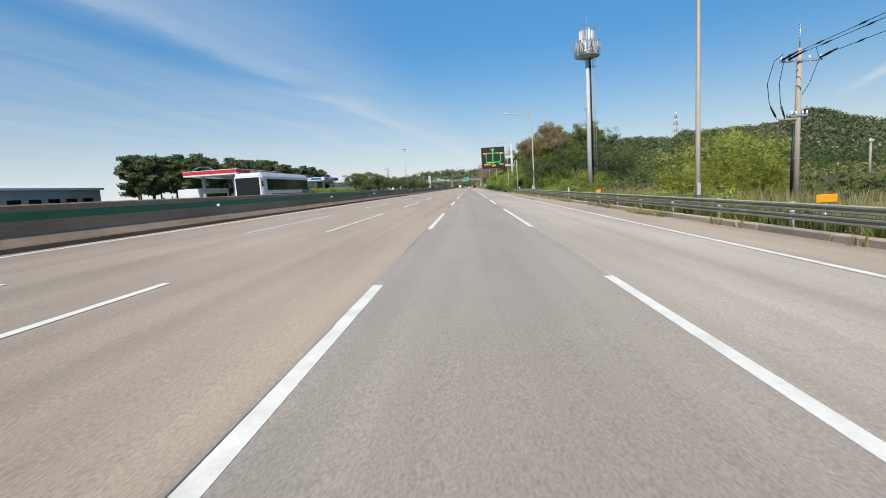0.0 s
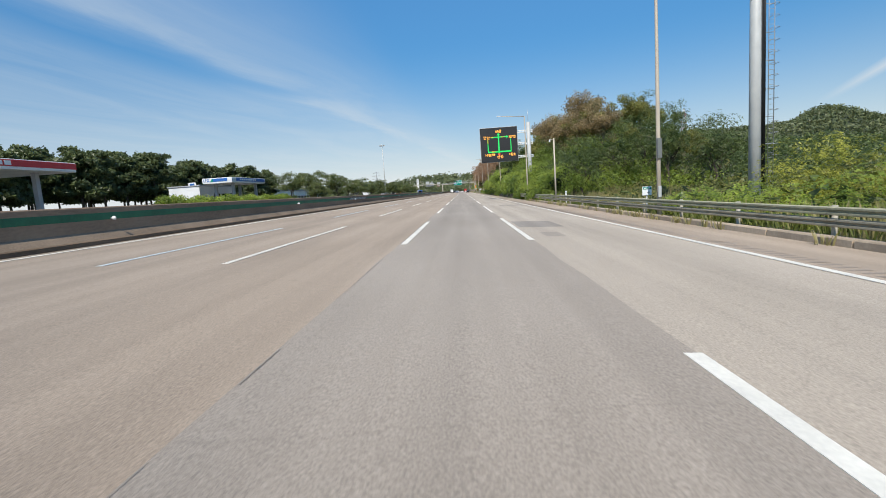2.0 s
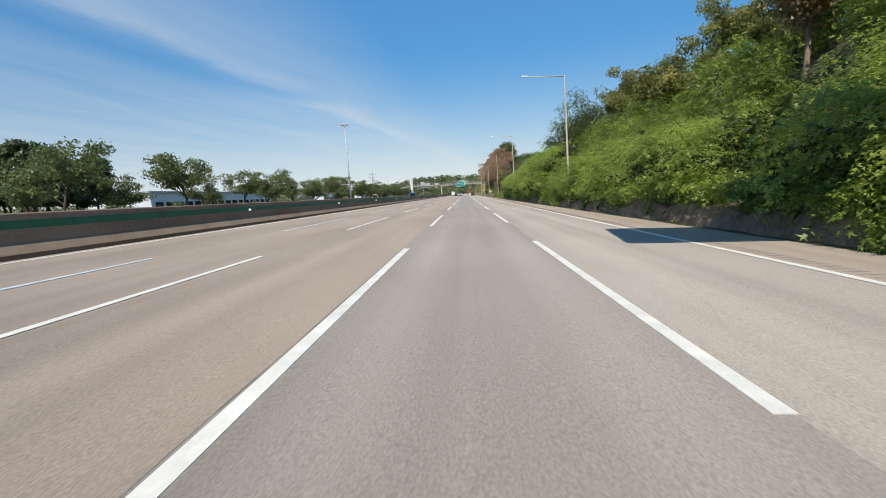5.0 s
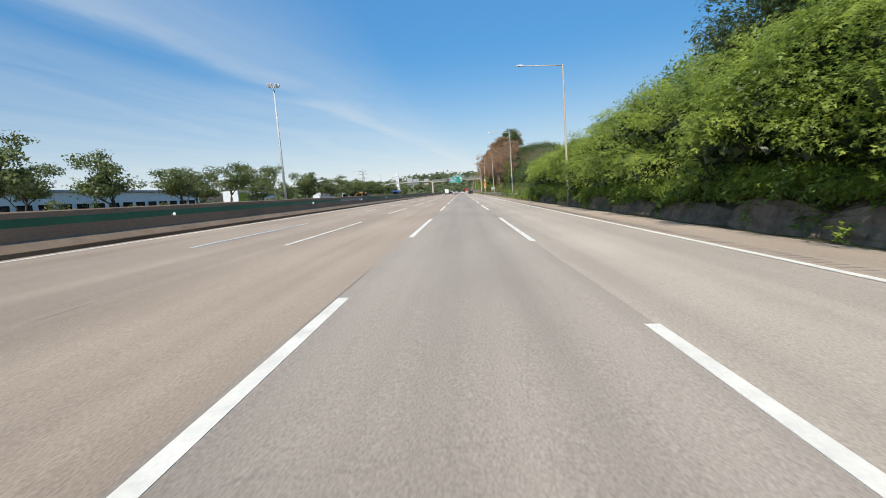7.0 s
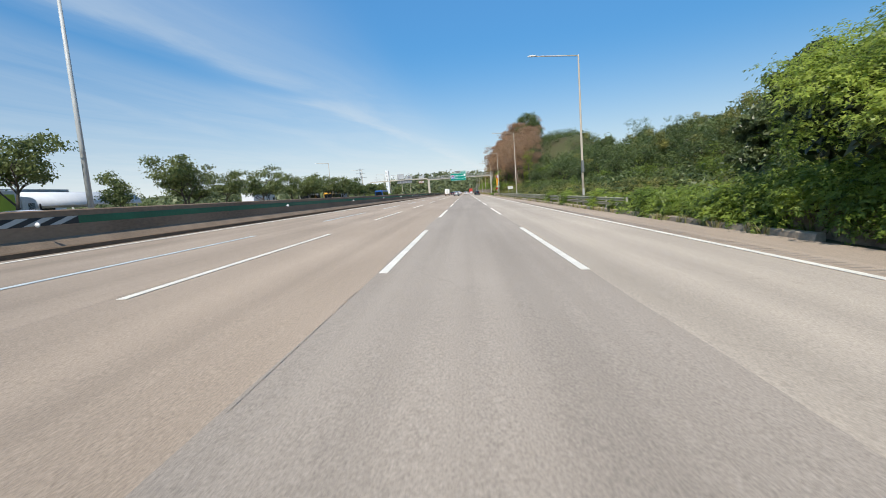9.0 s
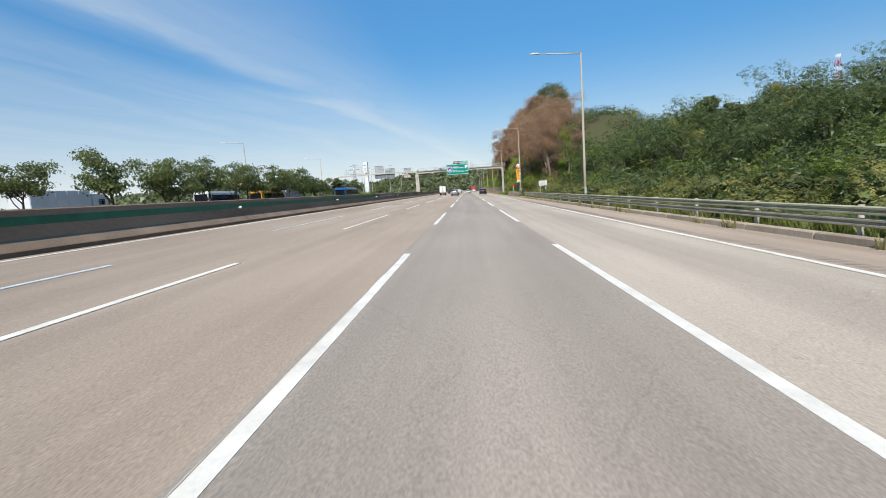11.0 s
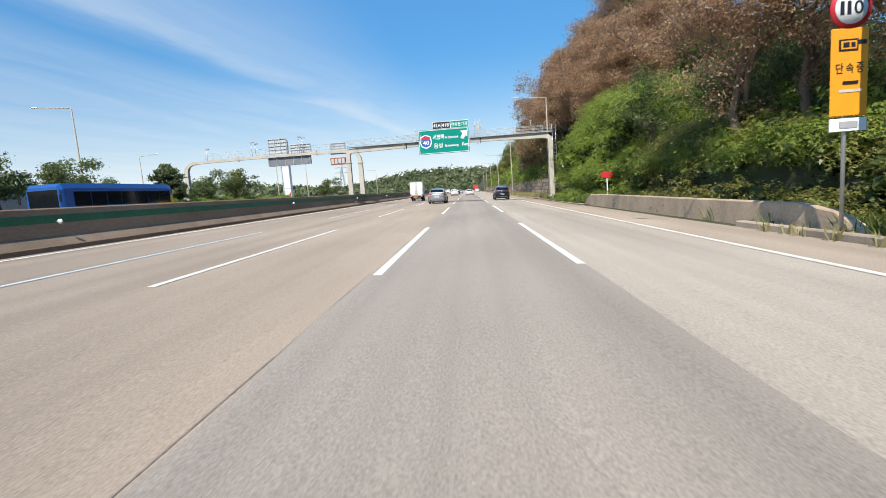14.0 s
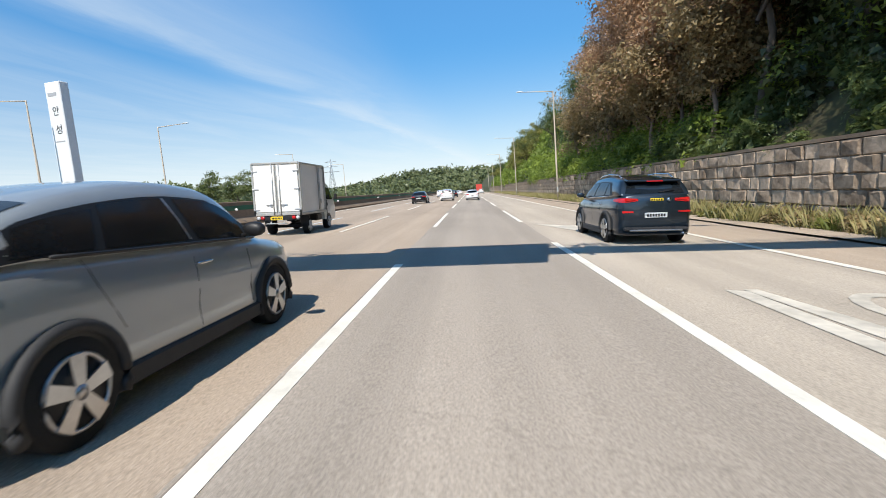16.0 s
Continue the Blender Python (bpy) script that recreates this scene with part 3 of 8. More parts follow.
# Grooved rumble strip beside the right edge line, and small round repairs.
rb = Shape()
for k in range(930):
    y = 50 + 0.3 * k
    rb.add([(6.14, y, road_z(6.14) + 0.005), (6.52, y, road_z(6.52) + 0.005), (6.52, y + 0.11, road_z(6.52) + 0.005), (6.14, y + 0.11, road_z(6.14) + 0.005)], [(0, 1, 2, 3)])
solid("rumble_strip", rb, mat("worn_groove", (0.335, 0.28, 0.224), 0.95, var=0.25, scale=0.6, fine=10), "shallow worn rumble grooves beside the edge line", "rumble strip", kind="structure")
for x, y, r in ((0.78, 159.2, 0.2), (1.39, 98.9, 0.1)):
    ds = Shape()
    ds.add([(x + r * (1 + 0.2 * math.sin(3 * a)) * math.cos(a), y + r * 1.2 * math.sin(a), road_z(x + r * math.cos(a)) + 0.012) for a in [math.pi * k / 8 for k in range(16)]], [tuple(range(16))])
    solid("road_patch", ds, ASPHALT_PATCH, "small round dark repair in the road surface", "road patch", kind="structure")

# Arrow and large lettering strokes in the slow lane near the gantry.
arrow = tagged(new("road_arrow"), "worn white arrow and lettering strokes painted on the slow lane", "road marking", kind="structure")


def flat_poly(pts, lift=0.012):
    s = Shape()
    s.add([(x, y + 1.3, road_z(x) + lift) for x, y in pts], [tuple(range(len(pts)))])
    return s


part("stroke", flat_poly([(2.95, 380.2), (3.2, 380.0), (3.25, 383.2), (3.0, 383.3)]), PAINT_WORN, arrow)
part("stroke", flat_poly([(3.35, 379.2), (3.75, 379.2), (3.6, 381.5), (3.42, 383.3), (3.25, 383.3)]), PAINT_WORN, arrow)
ring = [(4.55 + 0.62 * math.cos(a * math.pi / 10), 383.2 + 1.1 * math.sin(a * math.pi / 10)) for a in range(21)]
rs = Shape()
for a in range(20):
    (xa, ya), (xb, yb) = ring[a], ring[a + 1]
    q = [(xa, ya), (xb, yb), (4.55 + (xb - 4.55) * 0.7, 383.2 + (yb - 383.2) * 0.8), (4.55 + (xa - 4.55) * 0.7, 383.2 + (ya - 383.2) * 0.8)]
    rs.add([(x, y, road_z(x) + 0.012) for x, y in q], [(0, 1, 2, 3)])
part("stroke", rs, PAINT_WORN, arrow)
part("arrow_head", flat_poly([(2.15, 396.0), (3.3, 391.8), (3.3, 393.4), (4.6, 393.6), (4.6, 394.6), (3.2, 394.8)]), PAINT_WORN, arrow)

# ---- terrain beside the road ----
def ease(a, b, t):
    t = min(1.0, max(0.0, (t - a) / (b - a)))
    return t * t * (3 - 2 * t)


def ground_z(x, y):
    """Verge, fields, the cut slopes on the right and the rest area on the left."""
    if x < -13.0:
        return 0.35 + 0.25 * ease(-30, -34, x) + 0.5 * ease(-44, -80, x)
    base = -0.42 - 0.9 * ease(9.5, 15, x) * (1 - ease(84, 104, y)) + 0.25 * math.sin(x * 0.7 + y * 0.31) * ease(10, 14, x)
    lag = 0.75 * max(0.0, min(x, 60) - 12)
    cut = ease(96 + lag, 132 + lag, y) * (1 - ease(212, 236, y))
    low = ease(212, 236, y) * (1 - ease(336, 350, y))
    wall = ease(336, 350, y)
    hill = ease(96, 130, y)
    b = cut * min(11.0, 0.78 * max(0.0, x - 9.6)) + cut * 0.10 * min(max(0.0, x - 24), 30)
    c = low * (0.12 * min(max(0.0, x - 11.0), 40) + 0.20 * min(max(0.0, x - 22), 26))
    d = wall * ((2.1 if x > 11.3 else 0.0) + (0.30 + 0.75 * ease(376, 396, y)) * min(max(0.0, x - 11.4), 14) + 0.25 * min(max(0.0, x - 25), 25))
    return base + (b + c + d) * (1 - ease(38, 72, x)) * (1 - ease(80, 200, x))


def grid_sheet(xs, ys, f):
    s = Shape()
    for y in ys:
        for x in xs:
            s.v.append((x, y, f(x, y)))
    m = len(xs)
    for i in range(len(ys) - 1):
        for j in range(m - 1):
            s.f.append((i * m + j, i * m + j + 1, (i + 1) * m + j + 1, (i + 1) * m + j))
            s.smooth.append(True)
    return s


gx = [8.38, 8.8, 9.6, 10.6, 11.25, 11.35, 12.5, 14, 16, 18, 20, 22.5, 25, 28, 32, 37, 43, 50, 60, 80, 120, 200, 400, 900, 2500]
gy = list(np.arange(-80, 640, 4.0)) + [660, 700, 760, 850, 1000, 1300, 1800, 2600]
solid("ground", grid_sheet(gx, gy, ground_z), SOIL, "grassy soil verge, field and cut slope beside the road", "ground", kind="structure")
lx = [-2500, -900, -400, -200, -120, -80, -60, -44, -34, -32.6]
solid("ground", grid_sheet(lx, [-200, 0, 200, 400, 700, 1200, 2600], ground_z), SOIL, "flat grassy land past the rest area", "ground", kind="structure")
solid("ground", grid_sheet([-2500, -13, 8.4, 2500], [1500, 2600, 4200], lambda x, y: -0.6), SOIL, "distant flat land under the haze", "ground", kind="structure")
ow = Shape()
ow.add([(-32.6, Y0, 0.40), (-14.0, Y0, 0.50), (-14.0, Y1, 0.50), (-32.6, Y1, 0.40)], [(0, 1, 2, 3)])
solid("road", ow, CONCRETE_ROAD, "opposite carriageway of tan concrete", "road", kind="structure")
apron = Shape()
apron.add([(-75, -20, 0.66), (-36, -20, 0.64), (-36, 520, 0.64), (-75, 520, 0.66)], [(0, 1, 2, 3)])
solid("pavement", apron, ASPHALT_LANE, "grey asphalt apron of a rest area", "pavement", kind="structure")

# ---- median barrier: stepped concrete wall with a dark green band ----
barrier = tagged(new("median_barrier"), "stained concrete median barrier with a dark green band", "barrier", kind="structure")
zb = road_z(-12.7)
part("gutter_kerb", Shape().prism([(-12.72, zb - 0.05), (-12.44, zb - 0.05), (-12.47, zb + 0.13), (-12.72, zb + 0.15)], Y0, 900), KERB_DARK, barrier, "sooty dark kerb foot")
part("shelf", Shape().prism([(-12.721, zb), (-12.721, zb + 0.15), (-12.98, zb + 0.42), (-13.3, zb + 0.42), (-13.3, zb)], Y0, 900), CONCRETE, barrier, "pale sloping concrete shelf")
part("wall_face", Shape().prism([(-12.976, zb + 0.35), (-13.06, zb + 1.25), (-13.1, zb + 1.29), (-13.5, zb + 1.29), (-13.54, zb + 1.25), (-13.62, zb - 0.2), (-13.3, zb - 0.2)], Y0, 900), CONCRETE_BROWN, barrier)
for y0, y1 in ((Y0, 101), (111, 213), (225, 326.6), (340.6, 900)):
    part("green_band", Shape().prism([(-13.012, zb + 0.82), (-13.03, zb + 1.07), (-13.07, zb + 1.07), (-13.05, zb + 0.82)], y0, y1), GREEN_BAND, barrier, "dark green painted band")
for y0, y1 in ((101.0, 111.0), (213.0, 225.0), (326.6, 340.6)):
    part("black_band", Shape().prism([(-13.012, zb + 0.82), (-13.03, zb + 1.07), (-13.07, zb + 1.07), (-13.05, zb + 0.82)], y0, y1), BLACK, barrier, "black ground of the warning stripes")
    for k in range(int((y1 - y0 - 1.2) / 0.9) + 1):
        st = Shape()
        y = y0 + 0.05 + k * 0.9
        st.add([(-13.006, y, zb + 0.825), (-13.006, y + 0.42, zb + 0.825), (-13.024, y + 1.17, zb + 1.065), (-13.024, y + 0.75, zb + 1.065),
                (-13.03, y, zb + 0.825), (-13.03, y + 0.42, zb + 0.825), (-13.05, y + 1.17, zb + 1.065), (-13.05, y + 0.75, zb + 1.065)],
               [(0, 1, 2, 3), (7, 6, 5, 4), (0, 4, 5, 1), (1, 5, 6, 2), (2, 6, 7, 3), (3, 7, 4, 0)])
        part("chevron", st, GREY_PAINT, barrier, "pale grey slanted warning stripe")


def delineator():
    t = thing("delineator", "small round white reflector on a bracket at the barrier face", "reflector", "reflectors on the median barrier")
    part("bracket", Shape().tube([(-0.16, 0, 0), (0.0, 0, 0)], 0.016, 6), GALV, t)
    part("disc", Shape().tube([(0.03, -0.014, 0), (0.03, 0.014, 0)], 0.075, 14), SIGN_WHITE, t)
    return t


dl = delineator()
dl.matrix_world = pose(-12.9, 3.3, zb + 0.86)
for k in range(1, 24):
    copy_thing(dl, pose(-12.9, 3.3 + 20 * k, zb + 0.86))

# ---- right kerb, guard rails, rock foot and retaining wall ----
kerb = tagged(new("kerb"), "low worn concrete kerb along the shoulder", "kerb", kind="structure")
kz = road_z(8.35)
kmesh = Shape().prism([(8.34, kz - 0.1), (8.36, kz + 0.16), (8.39, kz + 0.19), (8.6, kz + 0.19), (8.6, kz - 0.1)], 0, 2.94).mesh("kerb_stone", mat("kerb_stone", (0.46, 0.365, 0.265), 0.92, var=0.3, scale=1.2, fine=14, bump=0.4, objvar=0.3))
for y0, y1 in ((-30, 108), (222, 346)):
    for k in range(int((y1 - y0) / 3)):
        ob = new("kerb_stone", kmesh)
        ob.parent, ob.location = kerb, (0, y0 + 3 * k, 0)


def wbeam(x, z):
    """The waved section of a guard rail."""
    pts = [(0, 0.105), (-0.03, 0.10), (-0.075, 0.08), (-0.075, 0.04), (-0.005, 0.015), (-0.005, -0.015), (-0.075, -0.04), (-0.075, -0.08), (-0.03, -0.10), (0, -0.105)]
    back = [(0.005 + a, b) for a, b in reversed(pts)]
    return [(x + a, z + b) for a, b in pts + back]


def guard_rail(y0, y1):
    t = tagged(new("guard_rail"), "double steel guard rail, weathered olive-grey upper and lower beams", "guard rail", kind="structure")
    zt = kz + 0.87
    for k in range(int((y1 - y0) / 4)):
        a = y0 + 4 * k
        part("upper_beam", Shape().prism(wbeam(8.62, zt - 0.105), a, a + 4.02), RAIL_GREEN, t)
        part("lower_beam", Shape().prism(wbeam(8.62, zt - 0.38), a, a + 4.02), RAIL_STEEL, t)
    pm = Shape().tube([(8.73, 0, kz - 0.3), (8.73, 0, zt + 0.02)], 0.065, 10).box((8.69, 0, zt - 0.105), (0.09, 0.1, 0.14)).box((8.69, 0, zt - 0.38), (0.09, 0.1, 0.14)).mesh("post", mat("dull_rail_post", (0.46, 0.43, 0.35), 0.8, var=0.3, scale=2, fine=20, spec=0.2))
    for k in range(int((y1 - y0) / 4) + 1):
        ob = new("post", pm)
        ob.parent, ob.location = t, (0, y0 + 4 * k, 0)
    return t


guard_rail(-30, 118)
guard_rail(237, 333)

# Low rough rock faces at the foot of the overgrown cut.
rocks = tagged(new("rock_foot"), "low rough brown rock face at the foot of the overgrown slope", "rock face", kind="structure")
rr = random.Random(5)
y = 126.0
while y < 226:
    w = 3.0 + 5.0 * rr.random()
    hgt = 0.75 + 0.4 * rr.random()
    rings = []
    for i in range(7):
        u = i / 6
        bul = math.sin(math.pi * (0.06 + 0.88 * u)) ** 0.28
        ring = []
        for j in range(6):
            v = j / 5
            ring.append((9.32 - 0.62 * bul * (1 - 0.35 * v * v) + 0.10 * (rr.random() - 0.5) + 0.22 * v, y + w * u + 0.1 * (rr.random() - 0.5), kz - 0.15 + hgt * v * bul + 0.06 * (rr.random() - 0.5)))
        rings.append(ring + [(10.4, y + w * u, kz + hgt * 0.9), (10.4, y + w * u, kz - 0.3)])
    part("rock", Shape().loft(rings, smooth=False), ROCK, rocks)
    y += w - 0.12 + 0.25 * rr.random()

wall = tagged(new("retaining_wall"), "weathered stone-faced block retaining wall in courses", "retaining wall", kind="structure")
part("backing", Shape().prism([(11.12, -0.8), (11.12, 2.05), (11.45, 2.05), (11.45, -0.8)], 381, 640), ROCK, wall)
part("coping", Shape().prism([(10.93, 2.10), (10.93, 2.22), (11.5, 2.22), (11.5, 2.10)], 381, 640), CONCRETE, wall, "concrete coping strip")
rr = random.Random(11)
for row in range(5):
    y, blocks = 381.0 + 0.3 * (row % 2), 0
    z0 = -0.42 + row * 0.5
    joined = Shape()
    while y < 640:
        w = 0.55 + 0.65 * rr.random()
        proud = 0.03 * rr.random()
        blk = Shape()
        f = [(10.98 - proud, y + 0.008, z0 + 0.008), (10.98 - proud, y + w - 0.008, z0 + 0.008), (10.98 - proud, y + w - 0.008, z0 + 0.492), (10.98 - proud, y + 0.008, z0 + 0.492)]
        ins = 0.04 + 0.16 * rr.random()
        mid = [(10.96 - proud - 0.06 * rr.random(), y + w * (ins + (1 - 2 * ins) * a) + 0.08 * (rr.random() - 0.5), z0 + 0.06 + 0.38 * b + 0.06 * (rr.random() - 0.5)) for a, b in ((0, 0), (1, 0), (1, 1), (0, 1))]
        bk = [(11.13, p[1], p[2]) for p in f]
        blk.add(f + mid + bk, [(4, 5, 6, 7), (0, 1, 5, 4), (1, 2, 6, 5), (2, 3, 7, 6), (3, 0, 4, 7), (0, 8, 9, 1), (1, 9, 10, 2), (2, 10, 11, 3), (3, 11, 8, 0)])
        if y < 440 and blocks < 100:
            part("block", blk, WALL_STONE, wall)
            blocks += 1
        else:
            joined.add(blk.v, blk.f)
        y += w
    part("far_blocks", joined, WALL_STONE, wall)["kind"] = "stuff"

# Low parapet beside the shoulder, its ends sloping down.
par = tagged(new("parapet"), "low weathered tan concrete parapet beside the shoulder", "parapet", kind="structure")
rings = []
for y, h in ((340.4, 0.12), (341.6, 0.62), (343.0, 0.78), (352.0, 0.80), (360.0, 0.82), (365.6, 0.80), (366.8, 0.5), (367.4, 0.15)):
    rings.append([(8.86, y, kz - 0.2), (8.93, y, kz + h - 0.04), (8.97, y, kz + h), (9.14, y, kz + h), (9.18, y, kz + h - 0.04), (9.22, y, kz - 0.2)])
part("parapet_wall", Shape().loft(rings, smooth=False), mat("tan_parapet_concrete", (0.60, 0.45, 0.31), 0.95, var=0.35, scale=0.8, fine=10, bump=0.5, spec=0.15), par)

# ---- lamps, signs, masts ----
def street_lamp(arm=-3.7, top=11.4, box=False):
    t = thing("street_lamp", "tall cream-grey tapered steel street lamp with one long arm", "street lamp", "lamps along the expressway")
    part("pole", Shape().tube([(0, 0, -0.3), (0, 0, 4), (0, 0, top - 0.1), (0.0, 0, top)], [0.105, 0.09, 0.058, 0.052], 12), POLE_PAINT, t)
    part("arm", Shape().tube([(0, 0, top - 0.05), (arm * 0.5, -0.02, top + 0.06), (arm * 0.86, -0.03, top + 0.14)], [0.05, 0.042, 0.035], 8), POLE_PAINT, t)
    s = 1 if arm > 0 else -1
    hd = Shape()
    x0 = arm * 0.84
    rings = []
    for u, w, h in ((0, 0.05, 0.06), (0.12, 0.11, 0.10), (0.5, 0.13, 0.11), (0.66, 0.07, 0.05)):
        rings.append([(x0 + s * u, -w - 0.03, top + 0.14), (x0 + s * u, w - 0.03, top + 0.14), (x0 + s * u, w * 0.6 - 0.03, top + 0.14 + h), (x0 + s * u, -w * 0.6 - 0.03, top + 0.14 + h)])
    hd.loft(rings, smooth=False)
    part("lamp_head", hd, GREY_PAINT, t, "flat grey lamp head")
    part("base_box", Shape().box((0, -0.09, 1.2), (0.14, 0.06, 0.5), 0.01), GREY_PAINT, t)
    if box:
        part("junction_box", Shape().box((0, -0.11, 3.15), (0.2, 0.13, 0.9), 0.015), mat("dark_grey_steel_box", (0.17, 0.18, 0.17), 0.55, var=0.3), t, "dark grey steel box on the pole")
    return t


lz = ground_z(9.05, 20) - 0.0
lamp = street_lamp()
lamp.matrix_world = pose(9.05, 20.3, lz)
for x, y in ((9.05, 113.4), (9.05, 158.8), (8.75, 202.9), (8.75, 295.0), (8.75, 339.4), (9.12, 384.5), (9.05, 430.0), (9.05, 475.0), (9.05, 520.0), (9.05, 565.0), (9.05, 610.0)):
    copy_thing(lamp, pose(x, y, lz))
boxed = street_lamp(box=True)
boxed["label"] = "tall cream-grey street lamp with a dark switch box on its pole"
boxed.matrix_world = pose(8.9, 68.6, lz)
copy_thing(boxed, pose(8.85, 247.4, lz))
lamp_l = street_lamp(-3.4, 10.6)
lamp_l["group"] = "lamps of the rest area"
lamp_l.matrix_world = pose(-34.6, 331.5, 0.5)
for y, a in ((370.6, 4), (415.0, 2), (431.0, 182), (472.0, 0), (510.0, 3)):
    copy_thing(lamp_l, pose(-34.6, y, 0.5, 0, 0, a))

copy_thing(lamp_l, pose(-56.0, 409.3, 0.5, 0, 0, 180))

# Variable message sign with a route diagram.
vms = thing("message_sign", "black message sign with green route diagram on a steel post", "message sign", at=(6.25, 123.5, 0.12))
part("panel", Shape().box((0, 0, 8.15), (5.8, 0.38, 5.3), 0.04), BLACK_PANEL, vms)
part("panel_frame", Shape().box((0, 0.06, 8.15), (5.92, 0.3, 5.42), 0.03), GREY_PAINT, vms)
part("post", Shape().tube([(4.7, 0, -0.9), (4.7, 0, 11.3)], [0.33, 0.29], 16), GREY_PAINT, vms, "thick light grey round post")
part("lightning_rod", Shape().tube([(4.7, 0, 11.3), (4.7, 0, 13.2)], 0.02, 6), GALV, vms)
for z in (9.95, 8.1, 6.1):
    part("bracket", Shape().tube([(2.8, 0.1, z + 0.13), (5.3, 0.1, z + 0.13)], 0.075, 8).tube([(2.8, 0.1, z - 0.13), (5.3, 0.1, z - 0.13)], 0.075, 8)
         .box((3.4, 0.1, z), (0.08, 0.1, 0.4)).box((5.28, 0.1, z), (0.1, 0.16, 0.42)), SIGN_WHITE, vms, "paired galvanised pipe bracket")
FRONT = -0.20


def led(a, b, material, w=0.12):
    (xa, za), (xb, zb_) = a, b
    s = Shape().box(((xa + xb) / 2, FRONT - 0.004, (za + zb_) / 2), (abs(xb - xa) + w, 0.012, abs(zb_ - za) + w))
    return part("diagram_line", s, material, vms)


led((-1.75, 8.9), (-1.75, 7.2), LED_GREEN)
led((-1.75, 8.95), (-1.75, 8.45), LED_AMBER)
led((-1.75, 7.1), (1.85, 7.0), LED_GREEN)
led((-1.15, 7.1), (-0.65, 7.1), LED_AMBER)
led((1.85, 8.9), (1.85, 7.0), LED_GREEN)
led((-0.05, 9.65), (-0.05, 6.9), LED_GREEN, 0.2)
led((-1.2, 9.33), (1.1, 9.3), LED_GREEN)
led((-1.2, 9.33), (-0.9, 9.33), LED_AMBER)
led((0.5, 9.3), (0.8, 9.3), LED_AMBER)
part("diagram_line", Shape().add([(-0.3, FRONT - 0.012, 9.62), (0.2, FRONT - 0.012, 9.62), (-0.05, FRONT - 0.012, 9.98)], [(0, 1, 2)]), LED_GREEN, vms)
part("diagram_line", Shape().add([(1.15, FRONT - 0.012, 9.05), (1.15, FRONT - 0.012, 9.55), (1.5, FRONT - 0.012, 9.3)], [(0, 1, 2)]), LED_GREEN, vms)
part("diagram_line", Shape().add([(-0.25, FRONT - 0.012, 6.75), (0.15, FRONT - 0.012, 6.75), (-0.05, FRONT - 0.012, 6.4)], [(0, 1, 2)]), LED_RED, vms)
for body, x, z, w in (("신갈", -0.55, 9.98, 0.98), ("안산", -2.4, 9.08, 1.0), ("호법", 1.55, 9.02, 1.05), ("서평택", -2.35, 6.35, 1.6), ("안성", -0.42, 6.0, 0.95), ("대소", 1.55, 6.3, 1.05)):
    letter("place_name", body, 0.46, LED_AMBER, vms, (x, FRONT - 0.012, z), w)

# Tall antenna mast beside the road.
tower = thing("antenna_mast", "tall grey steel telecom mast with ladder and crowded antenna head", "antenna mast", at=(19.3, 79.0, ground_z(19.3, 79.0) + 1.1))
part("pole", Shape().tube([(0, 0, -1.4), (0, 0, 8), (0, 0, 20.6)], [0.37, 0.34, 0.28], 16), GREY_PAINT, tower)
lad = Shape()
for x in (0.80, 1.16):
    lad.tube([(x, -0.05, 0.4), (x, -0.05, 20.4)], 0.025, 6)
for k in range(65):
    lad.tube([(0.80, -0.05, 0.5 + 0.31 * k), (1.16, -0.05, 0.5 + 0.31 * k)], 0.014, 5)
part("ladder", lad, GALV, tower, "galvanised climbing ladder")
for k in range(11):
    z = 1.5 + k * 1.75
    part("ladder_bracket", Shape().tube([(0.2, -0.05, z), (1.2, -0.05, z)], 0.025, 5), GALV, tower)
for k in range(25):
    z = 2.5 + k * 0.72
    part("cage_hoop", Shape().tube([(0.80, -0.05, z), (0.78, -0.5, z), (0.98, -0.68, z), (1.18, -0.5, z), (1.16, -0.05, z)], 0.014, 5), GALV, tower)
for k in range(3):
    part("cable_run", Shape().tube([(0.36 + 0.09 * k, -0.12, 0.2), (0.36 + 0.09 * k, -0.12, 10.0), (0.30 + 0.09 * k, -0.12, 20.4)], 0.045, 6), BLACK, tower, "black feeder cable")
part("step_bracket", Shape().box((-0.48, -0.1, 12.6), (0.35, 0.5, 0.06)).tube([(-0.62, -0.3, 12.6), (-0.62, -0.3, 13.6)], 0.02, 5).tube([(-0.62, 0.1, 12.6), (-0.62, 0.1, 13.6)], 0.02, 5), GALV, tower)


def ring_of(r, z, n=24):
    return [(r * math.cos(a * 2 * math.pi / n), r * math.sin(a * 2 * math.pi / n), z) for a in range(n + 1)]


part("platform", Shape().tube([(0, 0, 20.1), (0, 0, 20.5), (0, 0, 20.58)], [0.5, 1.85, 1.9], 20).tube([(0, 0, 20.58), (0, 0, 24.6)], 0.12, 8), GALV, tower)
for r, z in ((1.95, 20.65), (1.98, 21.6), (1.98, 22.7), (1.25, 22.9), (1.28, 24.5)):
    part("ring_rail", Shape().tube(ring_of(r, z), 0.035, 5), GALV, tower)
for k in range(28):
    a = 2 * math.pi * k / 28
    part("basket_bar", Shape().tube([(1.95 * math.cos(a), 1.95 * math.sin(a), 20.6), (1.98 * math.cos(a), 1.98 * math.sin(a), 22.75)], 0.022, 5), GALV, tower)
rr = random.Random(3)
PINK_GREY = mat("faded_antenna_cover", (0.52, 0.45, 0.41), 0.6, var=0.2)
